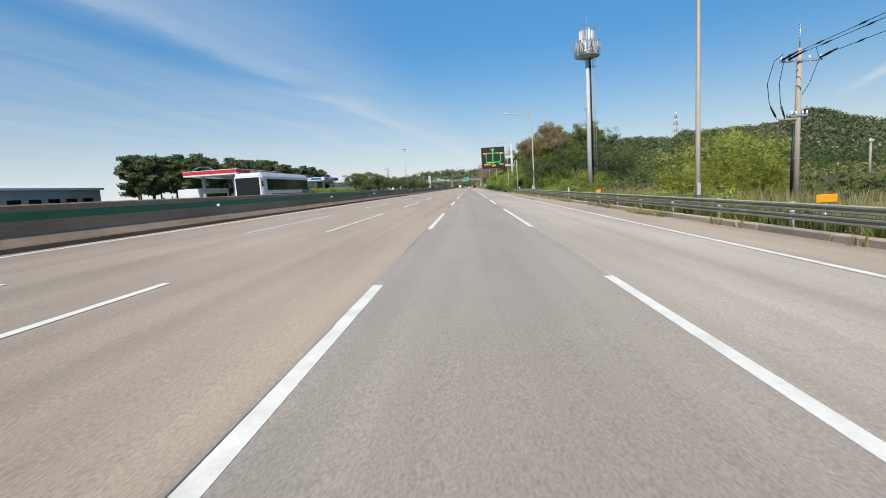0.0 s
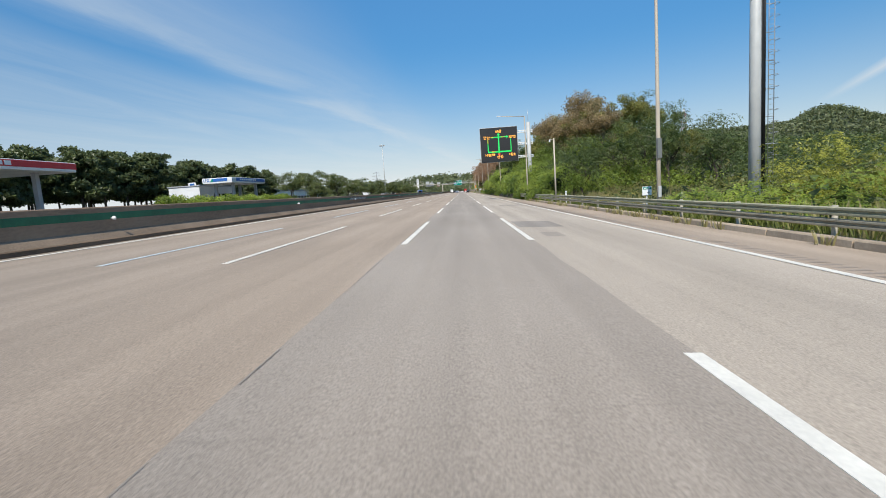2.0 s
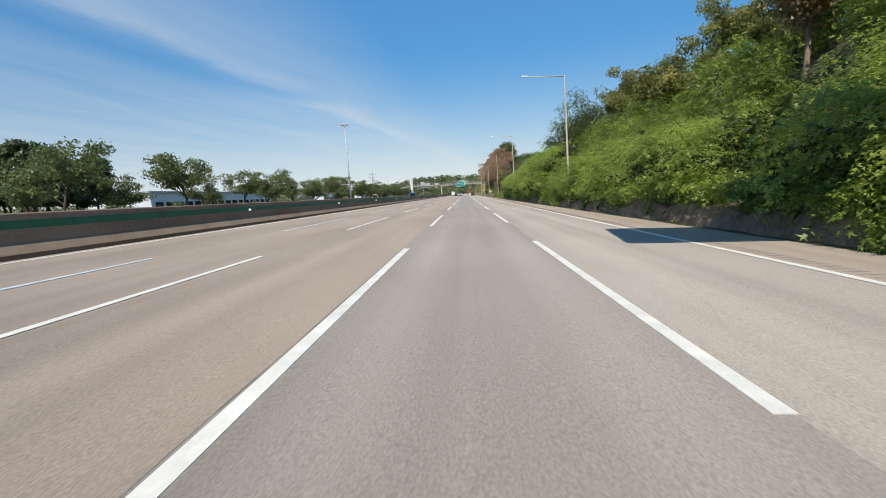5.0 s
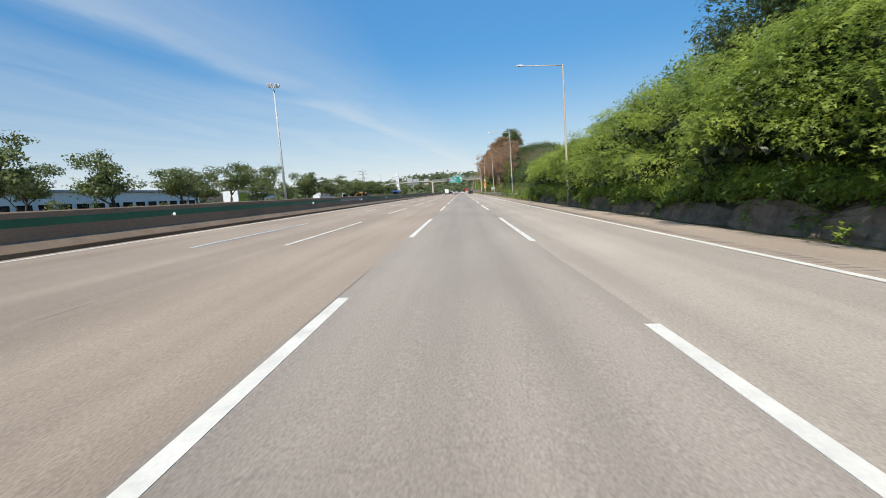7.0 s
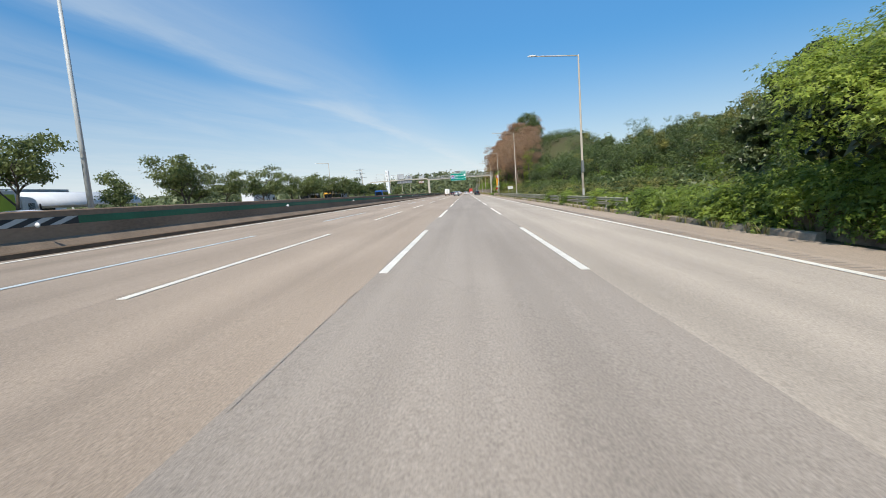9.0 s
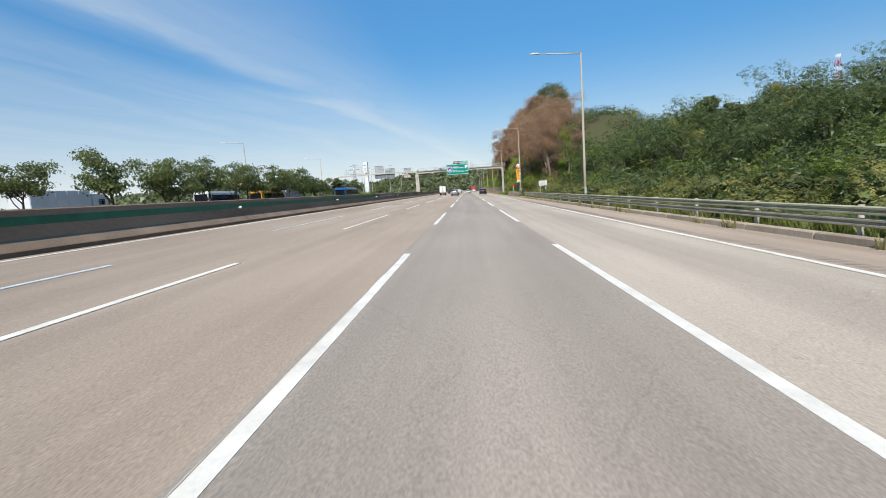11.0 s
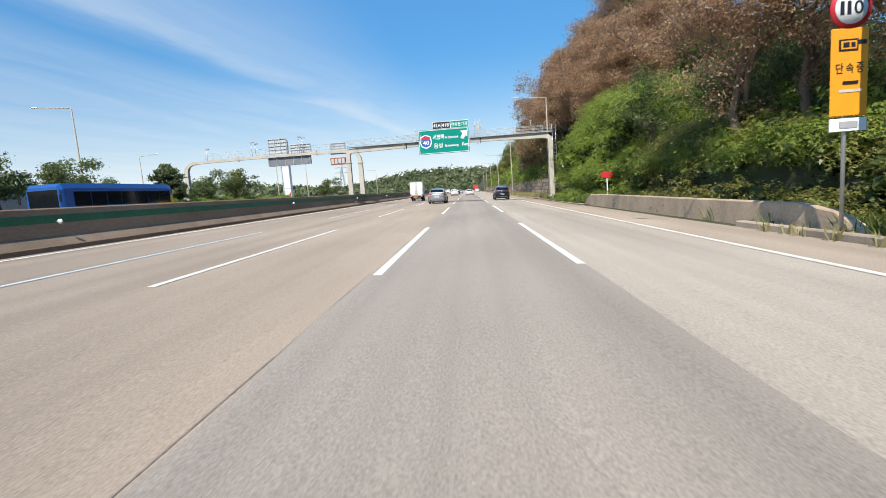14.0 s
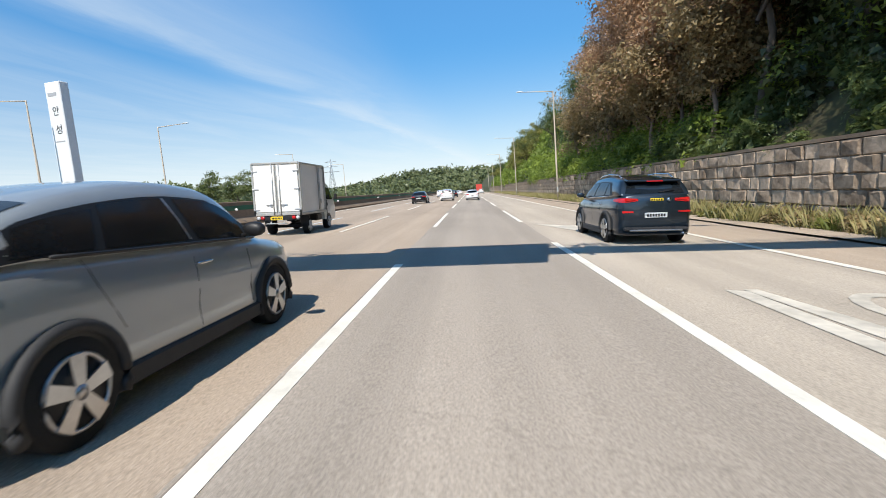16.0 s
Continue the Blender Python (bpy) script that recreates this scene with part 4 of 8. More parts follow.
for k in range(34):
    ring_n, r, zc, h = (18, 1.72, 21.75, 1.7) if k < 18 else (16, 1.12, 23.6, 1.5)
    a = 2 * math.pi * k / ring_n + 0.2 * rr.random()
    part("antenna_panel", Shape().box((r * math.cos(a), r * math.sin(a), zc + 0.3 * (rr.random() - 0.5)), (0.28, 0.16, h * (0.75 + 0.4 * rr.random())), 0.03, pose(0, 0, 0, 0, 0, math.degrees(a) + 90)),
         (GREY_PAINT, SIGN_WHITE, PINK_GREY)[rr.randrange(3)], tower)
for k in range(14):
    a, r = 2 * math.pi * k / 14, 0.65 + 0.5 * rr.random()
    part("radio_unit", Shape().box((r * math.cos(a), r * math.sin(a), 20.9 + 1.8 * rr.random()), (0.42, 0.3, 0.55), 0.03, pose(0, 0, 0, 0, 0, math.degrees(a))), PINK_GREY if k % 2 else GREY_PAINT, tower)
part("lightning_rod", Shape().tube([(0, 0, 24.5), (0, 0, 26.6)], 0.03, 6), GALV, tower)


def utility_pole(at, top, arms, label):
    t = thing("utility_pole", label, "utility pole", at=at)
    part("pole", Shape().tube([(0, 0, -0.3), (0, 0, top)], [0.19, 0.12], 12), WOOD_POLE, t)
    for z, w in arms:
        part("crossarm", Shape().box((0, -0.14, z), (w, 0.09, 0.11), 0.01), GALV, t)
        for x in (-w * 0.46, -w * 0.2, w * 0.2, w * 0.46):
            part("insulator", Shape().tube([(x, -0.14, z + 0.05), (x, -0.14, z + 0.13), (x, -0.14, z + 0.26)], [0.03, 0.055, 0.03], 8), SIGN_WHITE, t)
    return t


up = utility_pole((18.6, 29.0, ground_z(18.6, 29)), 9.3, ((8.6, 2.3), (5.6, 0.9)), "concrete utility pole with crossarms, insulators and hanging cables")
part("top_spike", Shape().tube([(0, 0, 9.2), (0, 0, 10.6)], 0.035, 6).tube([(-0.08, 0, 10.6), (0.08, 0, 10.6)], 0.03, 6), GALV, up)
part("arm_board", Shape().box((-0.62, -0.12, 5.45), (1.0, 0.08, 0.1), 0.01), WOOD_POLE, up)
for z in (3.2, 4.3):
    part("pole_band", Shape().box((-0.15, -0.1, z), (0.7, 0.06, 0.06)), GALV, up)
part("cable_riser", Shape().tube([(-0.30, -0.1, 1.0), (-0.32, -0.12, 3.0), (-0.28, -0.12, 5.2)], 0.07, 8), BLACK, up, "bundle of black cables down the pole")
for k, x in enumerate((-1.06, -0.7, 1.0)):
    part("dead_end", Shape().tube([(x, -0.2, 8.68), (x + 0.22, -0.5, 8.82), (x + 0.45, -0.85, 8.98)], [0.05, 0.07, 0.04], 8), BLACK, up, "black strain insulator")
utility_pole((21.7, 22.5, ground_z(21.7, 22.5)), 4.6, ((4.3, 0.5),), "short concrete service pole by the fields")
utility_pole((40.0, 68.0, ground_z(40, 68)), 5.6, ((5.2, 0.6),), "short concrete service pole by the fields")
utility_pole((52.0, 66.0, ground_z(52, 66)), 5.6, ((5.2, 0.6),), "short concrete service pole by the fields")
cables = Shape()
z0 = ground_z(18.6, 29) + 8.75
for i, x in enumerate((-1.06, -0.7, 1.0)):
    pts = [(18.6 + x + 9.5 * u, 28.8 - 21 * u, z0 - 0.5 * math.sin(math.pi * u) + (5.6 - 0.4 * i) * u) for u in [k / 12 for k in range(13)]]
    cables.tube(pts, 0.017, 5)
    for u in (0.10, 0.2):
        q = Vector(pts[1 if u < 0.15 else 2])
        cables.tube([q + Vector((-0.10, 0.22, -0.05)), q, q + Vector((0.10, -0.22, 0.06))], [0.02, 0.05, 0.02], 6)
solid("power_cables", cables, BLACK, "black overhead power cables running off the pole", "cables")
drop = Shape()
for x, d in ((-1.0, -0.85), (-0.65, -0.55)):
    drop.tube([(18.6 + x, 28.8, z0 + 0.25), (18.6 + x + d * 0.6, 28.75, z0 - 0.1), (18.6 + x + d, 28.75, z0 - 1.3), (18.6 + x + d * 0.85, 28.75, z0 - 2.4), (18.6 + x + d * 0.3, 28.8, z0 - 3.3)], 0.02, 5)
    drop.tube([(18.6 + x + d * 0.75, 28.75, z0 - 2.6), (18.6 + x + d * 0.4, 28.78, z0 - 3.15)], 0.05, 6)
drop.tube([(18.6 + 0.75, 28.8, z0 + 0.5), (18.6 + 0.95, 28.8, z0 - 0.1), (18.6 + 0.5, 28.85, z0 - 1.4), (18.6 + 0.15, 28.9, z0 - 2.0)], 0.016, 5)
solid("drop_cables", drop, BLACK, "loose black cables looping down the utility pole", "cables")

cctv = thing("camera_pole", "slim cream pole with a small white dome camera", "camera pole", at=(9.2, 94.3, ground_z(9.2, 94.3)))
part("pole", Shape().tube([(0, 0, -0.2), (0, 0, 6.35)], [0.085, 0.07], 10), POLE_PAINT, cctv)
part("arm", Shape().tube([(0, 0, 6.20), (-0.42, 0, 6.23)], 0.03, 6), POLE_PAINT, cctv)
part("dome", Shape().tube([(-0.4, 0, 6.23), (-0.4, 0, 6.17), (-0.4, 0, 6.05), (-0.4, 0, 5.98)], [0.04, 0.075, 0.075, 0.035], 12), SIGN_WHITE, cctv, "white dome camera")

cab = thing("roadside_sign", "small white and green roadside marker sign on a post", "road sign", at=(9.1, 70.6, ground_z(9.1, 70.6) - 0.30))
part("post", Shape().tube([(0, 0, -0.2), (0, 0, 1.4)], 0.035, 8), GALV, cab)
part("plate", Shape().box((0, -0.05, 1.52), (0.46, 0.03, 0.44), 0.02), SIGN_WHITE, cab)
part("header", Shape().box((0, -0.07, 1.66), (0.42, 0.012, 0.12)), SIGN_GREEN, cab, "green header band")
for x, w in ((-0.10, 0.12), (0.08, 0.12)):
    part("text_bar", Shape().box((x, -0.078, 1.66), (w, 0.006, 0.05)), SIGN_WHITE, cab)
part("plate_mark", Shape().tube([(0.06, -0.066, 1.45), (0.06, -0.078, 1.45)], 0.06, 12), GREY_PAINT, cab)
for y in (45.4, 88.5):
    ms = thing("marker_post", "short white marker post behind the guard rail", "marker post", at=(8.95, y, ground_z(8.95, y)))
    part("post", Shape().tube([(0, 0, -0.2), (0, 0, 1.05)], 0.05, 8), SIGN_WHITE, ms)
    part("cap", Shape().tube([(0, 0, 1.05), (0, 0, 1.12), (0, 0, 1.24)], [0.06, 0.085, 0.05], 10), SIGN_WHITE, ms)

for at, w in (((9.2, 13.4, 0), 0.55), ((8.95, 35.2, 0), 0.36)):
    ob = thing("reflector_board", "orange reflective board standing behind the guard rail", "reflector", "orange boards", at=(at[0], at[1], ground_z(at[0], at[1])))
    part("post", Shape().tube([(0, 0, -0.2), (0, 0, 0.9)], 0.03, 6), GALV, ob)
    part("board", Shape().box((0, -0.04, 0.98), (w, 0.03, 0.22), 0.01), SIGN_ORANGE, ob)

speed = thing("speed_limit_sign", "round red-rimmed speed sign above an orange warning board", "road sign", at=(8.68, 341.0, lz))
part("rim", Shape().tube([(0, -0.12, 5.25), (0, -0.09, 5.25)], 0.45, 28), SIGN_RED, speed)
part("face", Shape().tube([(0, -0.135, 5.25), (0, -0.115, 5.25)], 0.35, 28), SIGN_WHITE, speed)
for k, fig in enumerate("110"):
    letter("figure", fig, 0.3, BLACK, speed, (-0.25 + 0.15 * k, -0.142, 5.1), 0.09 if fig == "1" else 0.20)
part("plate", Shape().box((0, -0.1, 2.68), (0.82, 0.04, 0.30), 0.01), SIGN_WHITE, speed)
part("post", Shape().tube([(0, 0, -0.3), (0, 0, 5.5)], 0.045, 8), GALV, speed)
part("board", Shape().box((0, -0.1, 3.85), (0.82, 0.04, 1.95), 0.02), SIGN_ORANGE, speed)
mark = part("camera_mark", Shape().box((-0.04, -0.128, 4.45), (0.42, 0.012, 0.26), 0.003).box((0.26, -0.128, 4.50), (0.18, 0.012, 0.09), 0.003), BLACK, speed)
part("mark_window", Shape().box((-0.04, -0.137, 4.45), (0.34, 0.008, 0.18)), SIGN_ORANGE, mark)
part("lens_mark", Shape().box((-0.10, -0.143, 4.45), (0.13, 0.006, 0.11)).box((0.05, -0.143, 4.45), (0.09, 0.006, 0.11)), BLACK, mark)
for k, syllable in enumerate("단속중"):
    letter("sign_word", syllable, 0.23, BLACK, speed, (-0.31 + 0.225 * k, -0.128, 3.83), 0.17)
for w, h, z in ((0.34, 0.07, 3.62), (0.5, 0.06, 3.44)):
    part("text_bar", Shape().box((0.02, -0.128, z), (w, 0.012, h)), PAINT_WORN if h < 0.065 else BLACK, speed)
part("text_bar", Shape().box((0, -0.128, 2.68), (0.4, 0.012, 0.15)), PALE_BAR, speed)

sleeve = thing("pole_plate", "pale plate with green marks wrapped round a lamp pole", "plate", at=(8.75, 339.4, 2.63))
part("plate", Shape().tube([(0, 0, 0), (0, 0, 0.96)], 0.118, 14), SIGN_WHITE, sleeve)
for k in range(4):
    part("text_bar", Shape().box((0, -0.116, 0.14 + 0.225 * k), (0.15, 0.012, 0.15), 0.003), SIGN_GREEN, sleeve)

red = thing("marker_board", "small red marker board on a post among the bushes", "road sign", at=(9.9, 364.6, ground_z(9.9, 364.6)))
part("post", Shape().tube([(0, 0, -0.2), (0, 0, 1.9)], 0.035, 8), SIGN_WHITE, red)
part("board", Shape().box((0, -0.05, 2.15), (0.85, 0.04, 0.42), 0.02), SIGN_RED, red)

board = thing("notice_board", "weathered white notice board on two short posts", "notice board", at=(10.75, 328.4, ground_z(10.75, 328.4)))
for x in (-0.4, 0.4):
    part("post", Shape().tube([(x, 0, -0.2), (x, 0, 1.8)], 0.035, 8), GALV, board)
part("panel", Shape().box((0, -0.05, 2.05), (1.2, 0.03, 0.72), 0.01), mat("grimy_white_board", (0.66, 0.65, 0.60), 0.6, var=0.25, scale=2.5, fine=14), board)
for k in range(3):
    part("text_bar", Shape().box((0, -0.068, 2.22 - 0.17 * k), (0.85 - 0.2 * (k % 2), 0.006, 0.05)), PALE_BAR, board)

# ---- overhead gantry with the guide sign ----
GY = 382.7
gan = thing("sign_gantry", "grey steel overhead sign gantry with railed walkway", "sign gantry", at=(0, GY, 0))
for x, zf, r in ((9.05, -0.5, 0.30), (-13.3, 0.4, 0.30)):
    s = 1 if x > 0 else -1
    col = [(x, 0, zf), (x, 0, 3.0), (x, 0, 6.0), (x - s * 0.06, 0, 6.32), (x - s * 0.34, 0, 6.57), (x - s * 1.1, 0, 6.62)]
    rings = []
    for i, p in enumerate(col):
        a, b = Vector(col[max(i - 1, 0)]), Vector(col[min(i + 1, len(col) - 1)])
        d = (b - a).normalized()
        nx = Vector((d.z, 0, -d.x)) * 0.24
        c = Vector(p)
        rings.append([tuple(c + nx + Vector((0, 0.25, 0))), tuple(c - nx + Vector((0, 0.25, 0))), tuple(c - nx - Vector((0, 0.25, 0))), tuple(c + nx - Vector((0, 0.25, 0)))])
    part("column", Shape().loft(rings, smooth=False), GANTRY_PAINT, gan)
    part("collar", Shape().box((x, 0, 5.3), (0.68, 0.62, 0.09), 0.01), GANTRY_PAINT, gan)
    part("foot_collar", Shape().box((x, 0, zf + 0.55), (0.75, 0.7, 0.08), 0.01), GANTRY_PAINT, gan)
beam = Shape()
rings = []
for k in range(13):
    x = -12.3 + (8.0 + 12.3) * k / 12
    z = 6.62 + 0.12 * math.sin(math.pi * k / 12)
    w = 0.19 + 0.06 * abs(k - 6) / 6
    rings.append([(x, -0.23, z - w), (x, 0.23, z - w), (x, 0.23, z + w), (x, -0.23, z + w)])
part("beam", beam.loft(rings, smooth=False), GANTRY_PAINT, gan)
for x in (-7.0, 1.2):
    part("flange", Shape().box((x, 0, 6.7), (0.1, 0.68, 0.72), 0.01), GANTRY_PAINT, gan)
    part("cable", Shape().tube([(x + 0.3, -0.28, 6.95), (x + 0.35, -0.3, 6.6), (x + 0.3, -0.1, 6.36)], 0.04, 6), BLACK, gan)
for xa, xb, za, zb_ in ((-13.2, -5.0, 0.0, 0.12), (0.4, 9.2, 0.1, 0.0)):
    for yy in (-0.45, 0.45):
        for z in (7.1, 7.38, 7.66):
            part("rail", Shape().tube([(xa, yy, z + za), (xb, yy, z + zb_)], 0.022, 6), GREY_PAINT, gan)
        for k in range(10):
            x = xa + (xb - xa) * k / 9
            part("rail_post", Shape().tube([(x, yy, 6.85), (x, yy, 7.75)], 0.02, 6), GREY_PAINT, gan)
for xw, ww in ((-9.0, 8.4), (4.8, 8.8)):
    part("walkway", Shape().box((xw, 0, 6.98), (ww, 0.95, 0.05)), GALV, gan)
lad = Shape()
for x in (9.35, 9.7):
    lad.tube([(x, 0.1, 1.5), (x, 0.1, 7.9)], 0.025, 6)
for k in range(20):
    lad.tube([(9.35, 0.1, 1.7 + 0.3 * k), (9.7, 0.1, 1.7 + 0.3 * k)], 0.015, 5)
part("ladder", lad, GALV, gan)
for x in (-5.5, 0.9, 7.0):
    part("work_lamp", Shape().tube([(x, -0.4, 7.0), (x, -0.4, 8.2)], 0.025, 6).box((x, -0.42, 8.25), (0.18, 0.16, 0.16), 0.02), GREY_PAINT, gan)

aerial = Shape()
for x, z0, z1 in ((0.98, 7.6, 8.75), (1.14, 7.9, 8.9), (1.36, 7.5, 8.8), (1.56, 7.9, 8.85), (1.64, 7.75, 8.4)):
    aerial.tube([(x, -0.42, z0), (x, -0.42, z1)], 0.028, 6)
for z in (7.75, 8.15, 8.5):
    aerial.tube([(0.95, -0.42, z), (1.66, -0.42, z)], 0.02, 5)
part("aerial_rack", aerial, GREY_PAINT, gan, "small rack of pale aerials")
part("aerial_box", Shape().box((1.3, -0.40, 8.0), (0.34, 0.12, 0.34), 0.02), GREY_PAINT, gan)

guide = thing("guide_sign", "large green overhead guide sign with white lettering and route shield", "guide sign", at=(-2.5, GY - 0.4, 0))
part("panel", Shape().box((0, 0, 6.85), (5.55, 0.10, 2.62), 0.03), SIGN_GREEN, guide)
bd = Shape()
for z in (5.62, 8.08):
    bd.box((0, -0.054, z), (5.4, 0.012, 0.05))
for x in (-2.69, 2.69):
    bd.box((x, -0.054, 6.85), (0.05, 0.0118, 2.45))
part("border", bd, SIGN_WHITE, guide)
part("mount", Shape().box((-1.6, 0.12, 6.8), (0.1, 0.16, 2.2)).box((1.6, 0.12, 6.8), (0.1, 0.16, 2.2)), GALV, guide)
sh = [(-2.42, 7.35), (-1.95, 7.55), (-1.48, 7.35), (-1.40, 6.8), (-1.55, 6.45), (-1.95, 6.28), (-2.35, 6.45), (-2.50, 6.8)]
part("shield_edge", Shape().prism([(-1.95 + (a + 1.95) * 1.2, 6.92 + (b - 6.92) * 1.2) for a, b in sh], -0.062, -0.05), SIGN_WHITE, guide)
part("shield", Shape().prism([(a, b) for a, b in sh], -0.07, -0.058), SIGN_BLUE, guide, "blue route shield")
part("shield_top", Shape().prism([(-2.40, 7.33), (-1.95, 7.52), (-1.50, 7.33), (-1.46, 7.12), (-2.44, 7.12)], -0.076, -0.066), SIGN_RED, guide)
letter("route_number", "40", 0.42, SIGN_WHITE, guide, (-2.3, -0.078, 6.58), 0.7)
letter("place_name", "서평택", 0.55, SIGN_WHITE, guide, (-1.15, -0.058, 7.05), 1.2)
letter("place_name_latin", "W.Pyeongtaek", 0.36, SIGN_WHITE, guide, (0.15, -0.058, 7.02), 1.5)
letter("place_name", "음성", 0.55, SIGN_WHITE, guide, (-1.1, -0.058, 6.12), 0.95)
letter("place_name_latin", "Eumseong", 0.34, SIGN_WHITE, guide, (0.15, -0.058, 6.14), 1.45)
letter("distance", "1km", 0.36, SIGN_WHITE, guide, (2.0, -0.058, 6.2), 0.62)
part("arrow", Shape().prism([(1.85, 7.05), (2.15, 6.92), (2.42, 7.3), (2.55, 7.18), (2.6, 7.85), (1.85, 7.8), (2.1, 7.55)], -0.066, -0.05), SIGN_WHITE, guide, "white slanting exit arrow")
plate = thing("exit_plate", "exit number plate, black and green with white lettering", "guide sign", at=(-1.66, GY - 0.4, 0))
part("panel", Shape().box((0, 0, 8.55), (3.9, 0.08, 0.8), 0.02), SIGN_WHITE, plate)
part("number_panel", Shape().box((-0.98, -0.045, 8.55), (1.86, 0.012, 0.7)), BLACK, plate)
part("name_panel", Shape().box((0.97, -0.045, 8.55), (1.88, 0.012, 0.7)), SIGN_GREEN, plate)
letter("exit_number", "41A", 0.38, SIGN_WHITE, plate, (-1.85, -0.053, 8.36), 0.78)
letter("exit_number", "41B", 0.38, SIGN_WHITE, plate, (-0.92, -0.053, 8.36), 0.78)
part("divider", Shape().box((-0.99, -0.052, 8.55), (0.04, 0.008, 0.66)), SIGN_WHITE, plate)
letter("place_name", "안성분기점", 0.42, SIGN_WHITE, plate, (0.1, -0.053, 8.34), 1.72)

# Gantry over the opposite carriageway, its signs seen from behind.
opp = thing("sign_gantry", "grey arched gantry over the opposite lanes with sign backs", "sign gantry", at=(0, 390.2, 0))
for x, s_ in ((-13.65, -1), (-36.6, 1)):
    col = [(x, 0.6), (x, 3.2), (x, 5.6), (x + s_ * 0.05, 6.35), (x + s_ * 0.32, 6.95), (x + s_ * 0.85, 7.27), (x + s_ * 1.5, 7.34)]
    rings = []
    for k, (cx, cz) in enumerate(col):
        (ax, az), (bx, bz) = col[max(k - 1, 0)], col[min(k + 1, len(col) - 1)]
        d = Vector((bx - ax, 0, bz - az)).normalized()
        h = 0.30 - 0.02 * k
        nx, c0 = Vector((d.z, 0, -d.x)) * h, Vector((cx, 0, cz))
        rings.append([tuple(c0 + nx + Vector((0, h, 0))), tuple(c0 - nx + Vector((0, h, 0))), tuple(c0 - nx - Vector((0, h, 0))), tuple(c0 + nx - Vector((0, h, 0)))])
    part("column", Shape().loft(rings, smooth=False), GANTRY_PAINT, opp)
    part("collar", Shape().box((x, 0, 5.75), (0.66, 0.66, 0.10), 0.01), GANTRY_PAINT, opp)
    part("plinth", Shape().box((x, 0, 0.75), (0.95, 0.95, 0.7), 0.03), CONCRETE, opp)
rings = []
for k in range(11):
    x, z = -35.1 + 19.95 * k / 10, 7.34 + 0.10 * math.sin(math.pi * k / 10)
    rings.append([(x, -0.19, z - 0.17), (x, 0.19, z - 0.17), (x, 0.19, z + 0.17), (x, -0.19, z + 0.17)])
part("beam", Shape().loft(rings, smooth=False), GANTRY_PAINT, opp)
part("walkway", Shape().box((-24.6, 0.35, 7.56), (19.0, 0.7, 0.04)), GALV, opp)
for x in (-29.5, -19.2):
    part("flange", Shape().box((x, 0, 7.4), (0.1, 0.5, 0.5), 0.01), GANTRY_PAINT, opp)
for z in (7.85, 8.2, 8.5):
    part("rail", Shape().tube([(-15.0, 0.68, z), (-34.2, 0.68, z)], 0.02, 6), GREY_PAINT, opp)
for k in range(20):
    part("rail_post", Shape().tube([(-15.0 - k * 1.01, 0.68, 7.55), (-15.0 - k * 1.01, 0.68, 8.52)], 0.02, 6), GREY_PAINT, opp)
for x, h in ((-33.6, 1.5), (-27.6, 1.9), (-27.1, 1.7), (-21.4, 2.1), (-20.9, 2.0)):
    part("lamp_post", Shape().tube([(x, 0, 7.5), (x, 0, 7.5 + h)], 0.035, 6).box((x + 0.12, 0, 7.5 + h), (0.42, 0.2, 0.16), 0.03), GALV, opp)
BACK = mat("sign_back_aluminium", (0.55, 0.55, 0.53), 0.5, metal=0.3, var=0.15, scale=1, fine=8)
for xc, zc, w, h in ((-24.35, 8.72, 2.5, 1.95), (-21.4, 8.05, 2.7, 1.55), (-16.5, 7.85, 2.0, 1.5)):
    sb = part("sign_back", Shape().box((xc, 0.5, zc), (w, 0.06, h), 0.01), BACK, opp, "ribbed back of a road sign")
    for k in range(4):
        part("rib", Shape().box((xc - w / 2 + 0.12 + k * (w - 0.24) / 3, 0.43, zc), (0.06, 0.06, h)), GALV, sb)
    for k in range(5):
        part("rib", Shape().box((xc, 0.40, zc - h / 2 + 0.10 + k * (h - 0.2) / 4), (w, 0.05, 0.06)), GALV, sb)
DISPLAY_BACK = mat("dark_display_back", (0.20, 0.21, 0.22), 0.55, metal=0.2, var=0.2, scale=1, fine=8)
db = part("display_back", Shape().box((-22.85, 0.25, 6.72), (5.6, 0.3, 1.1), 0.02), DISPLAY_BACK, opp, "dark grey back of a lamp display")
for k in range(6):
    part("seam", Shape().box((-25.55 + 1.08 * k, 0.08, 6.72), (0.07, 0.06, 1.12), 0.01), GALV, db)
RUST = mat("rust_stained_frame", (0.33, 0.12, 0.07), 0.7, var=0.35, scale=2, fine=14)
dc = part("display_back", Shape().box((-16.55, 0.25, 6.2), (1.95, 0.3, 0.9), 0.02), RUST, opp, "rust-stained back of a small lamp display")
for k in range(4):
    part("hatch", Shape().box((-17.24 + 0.46 * k, 0.08, 6.2), (0.34, 0.05, 0.62), 0.02), GREY_PAINT, dc, "pale service hatch")

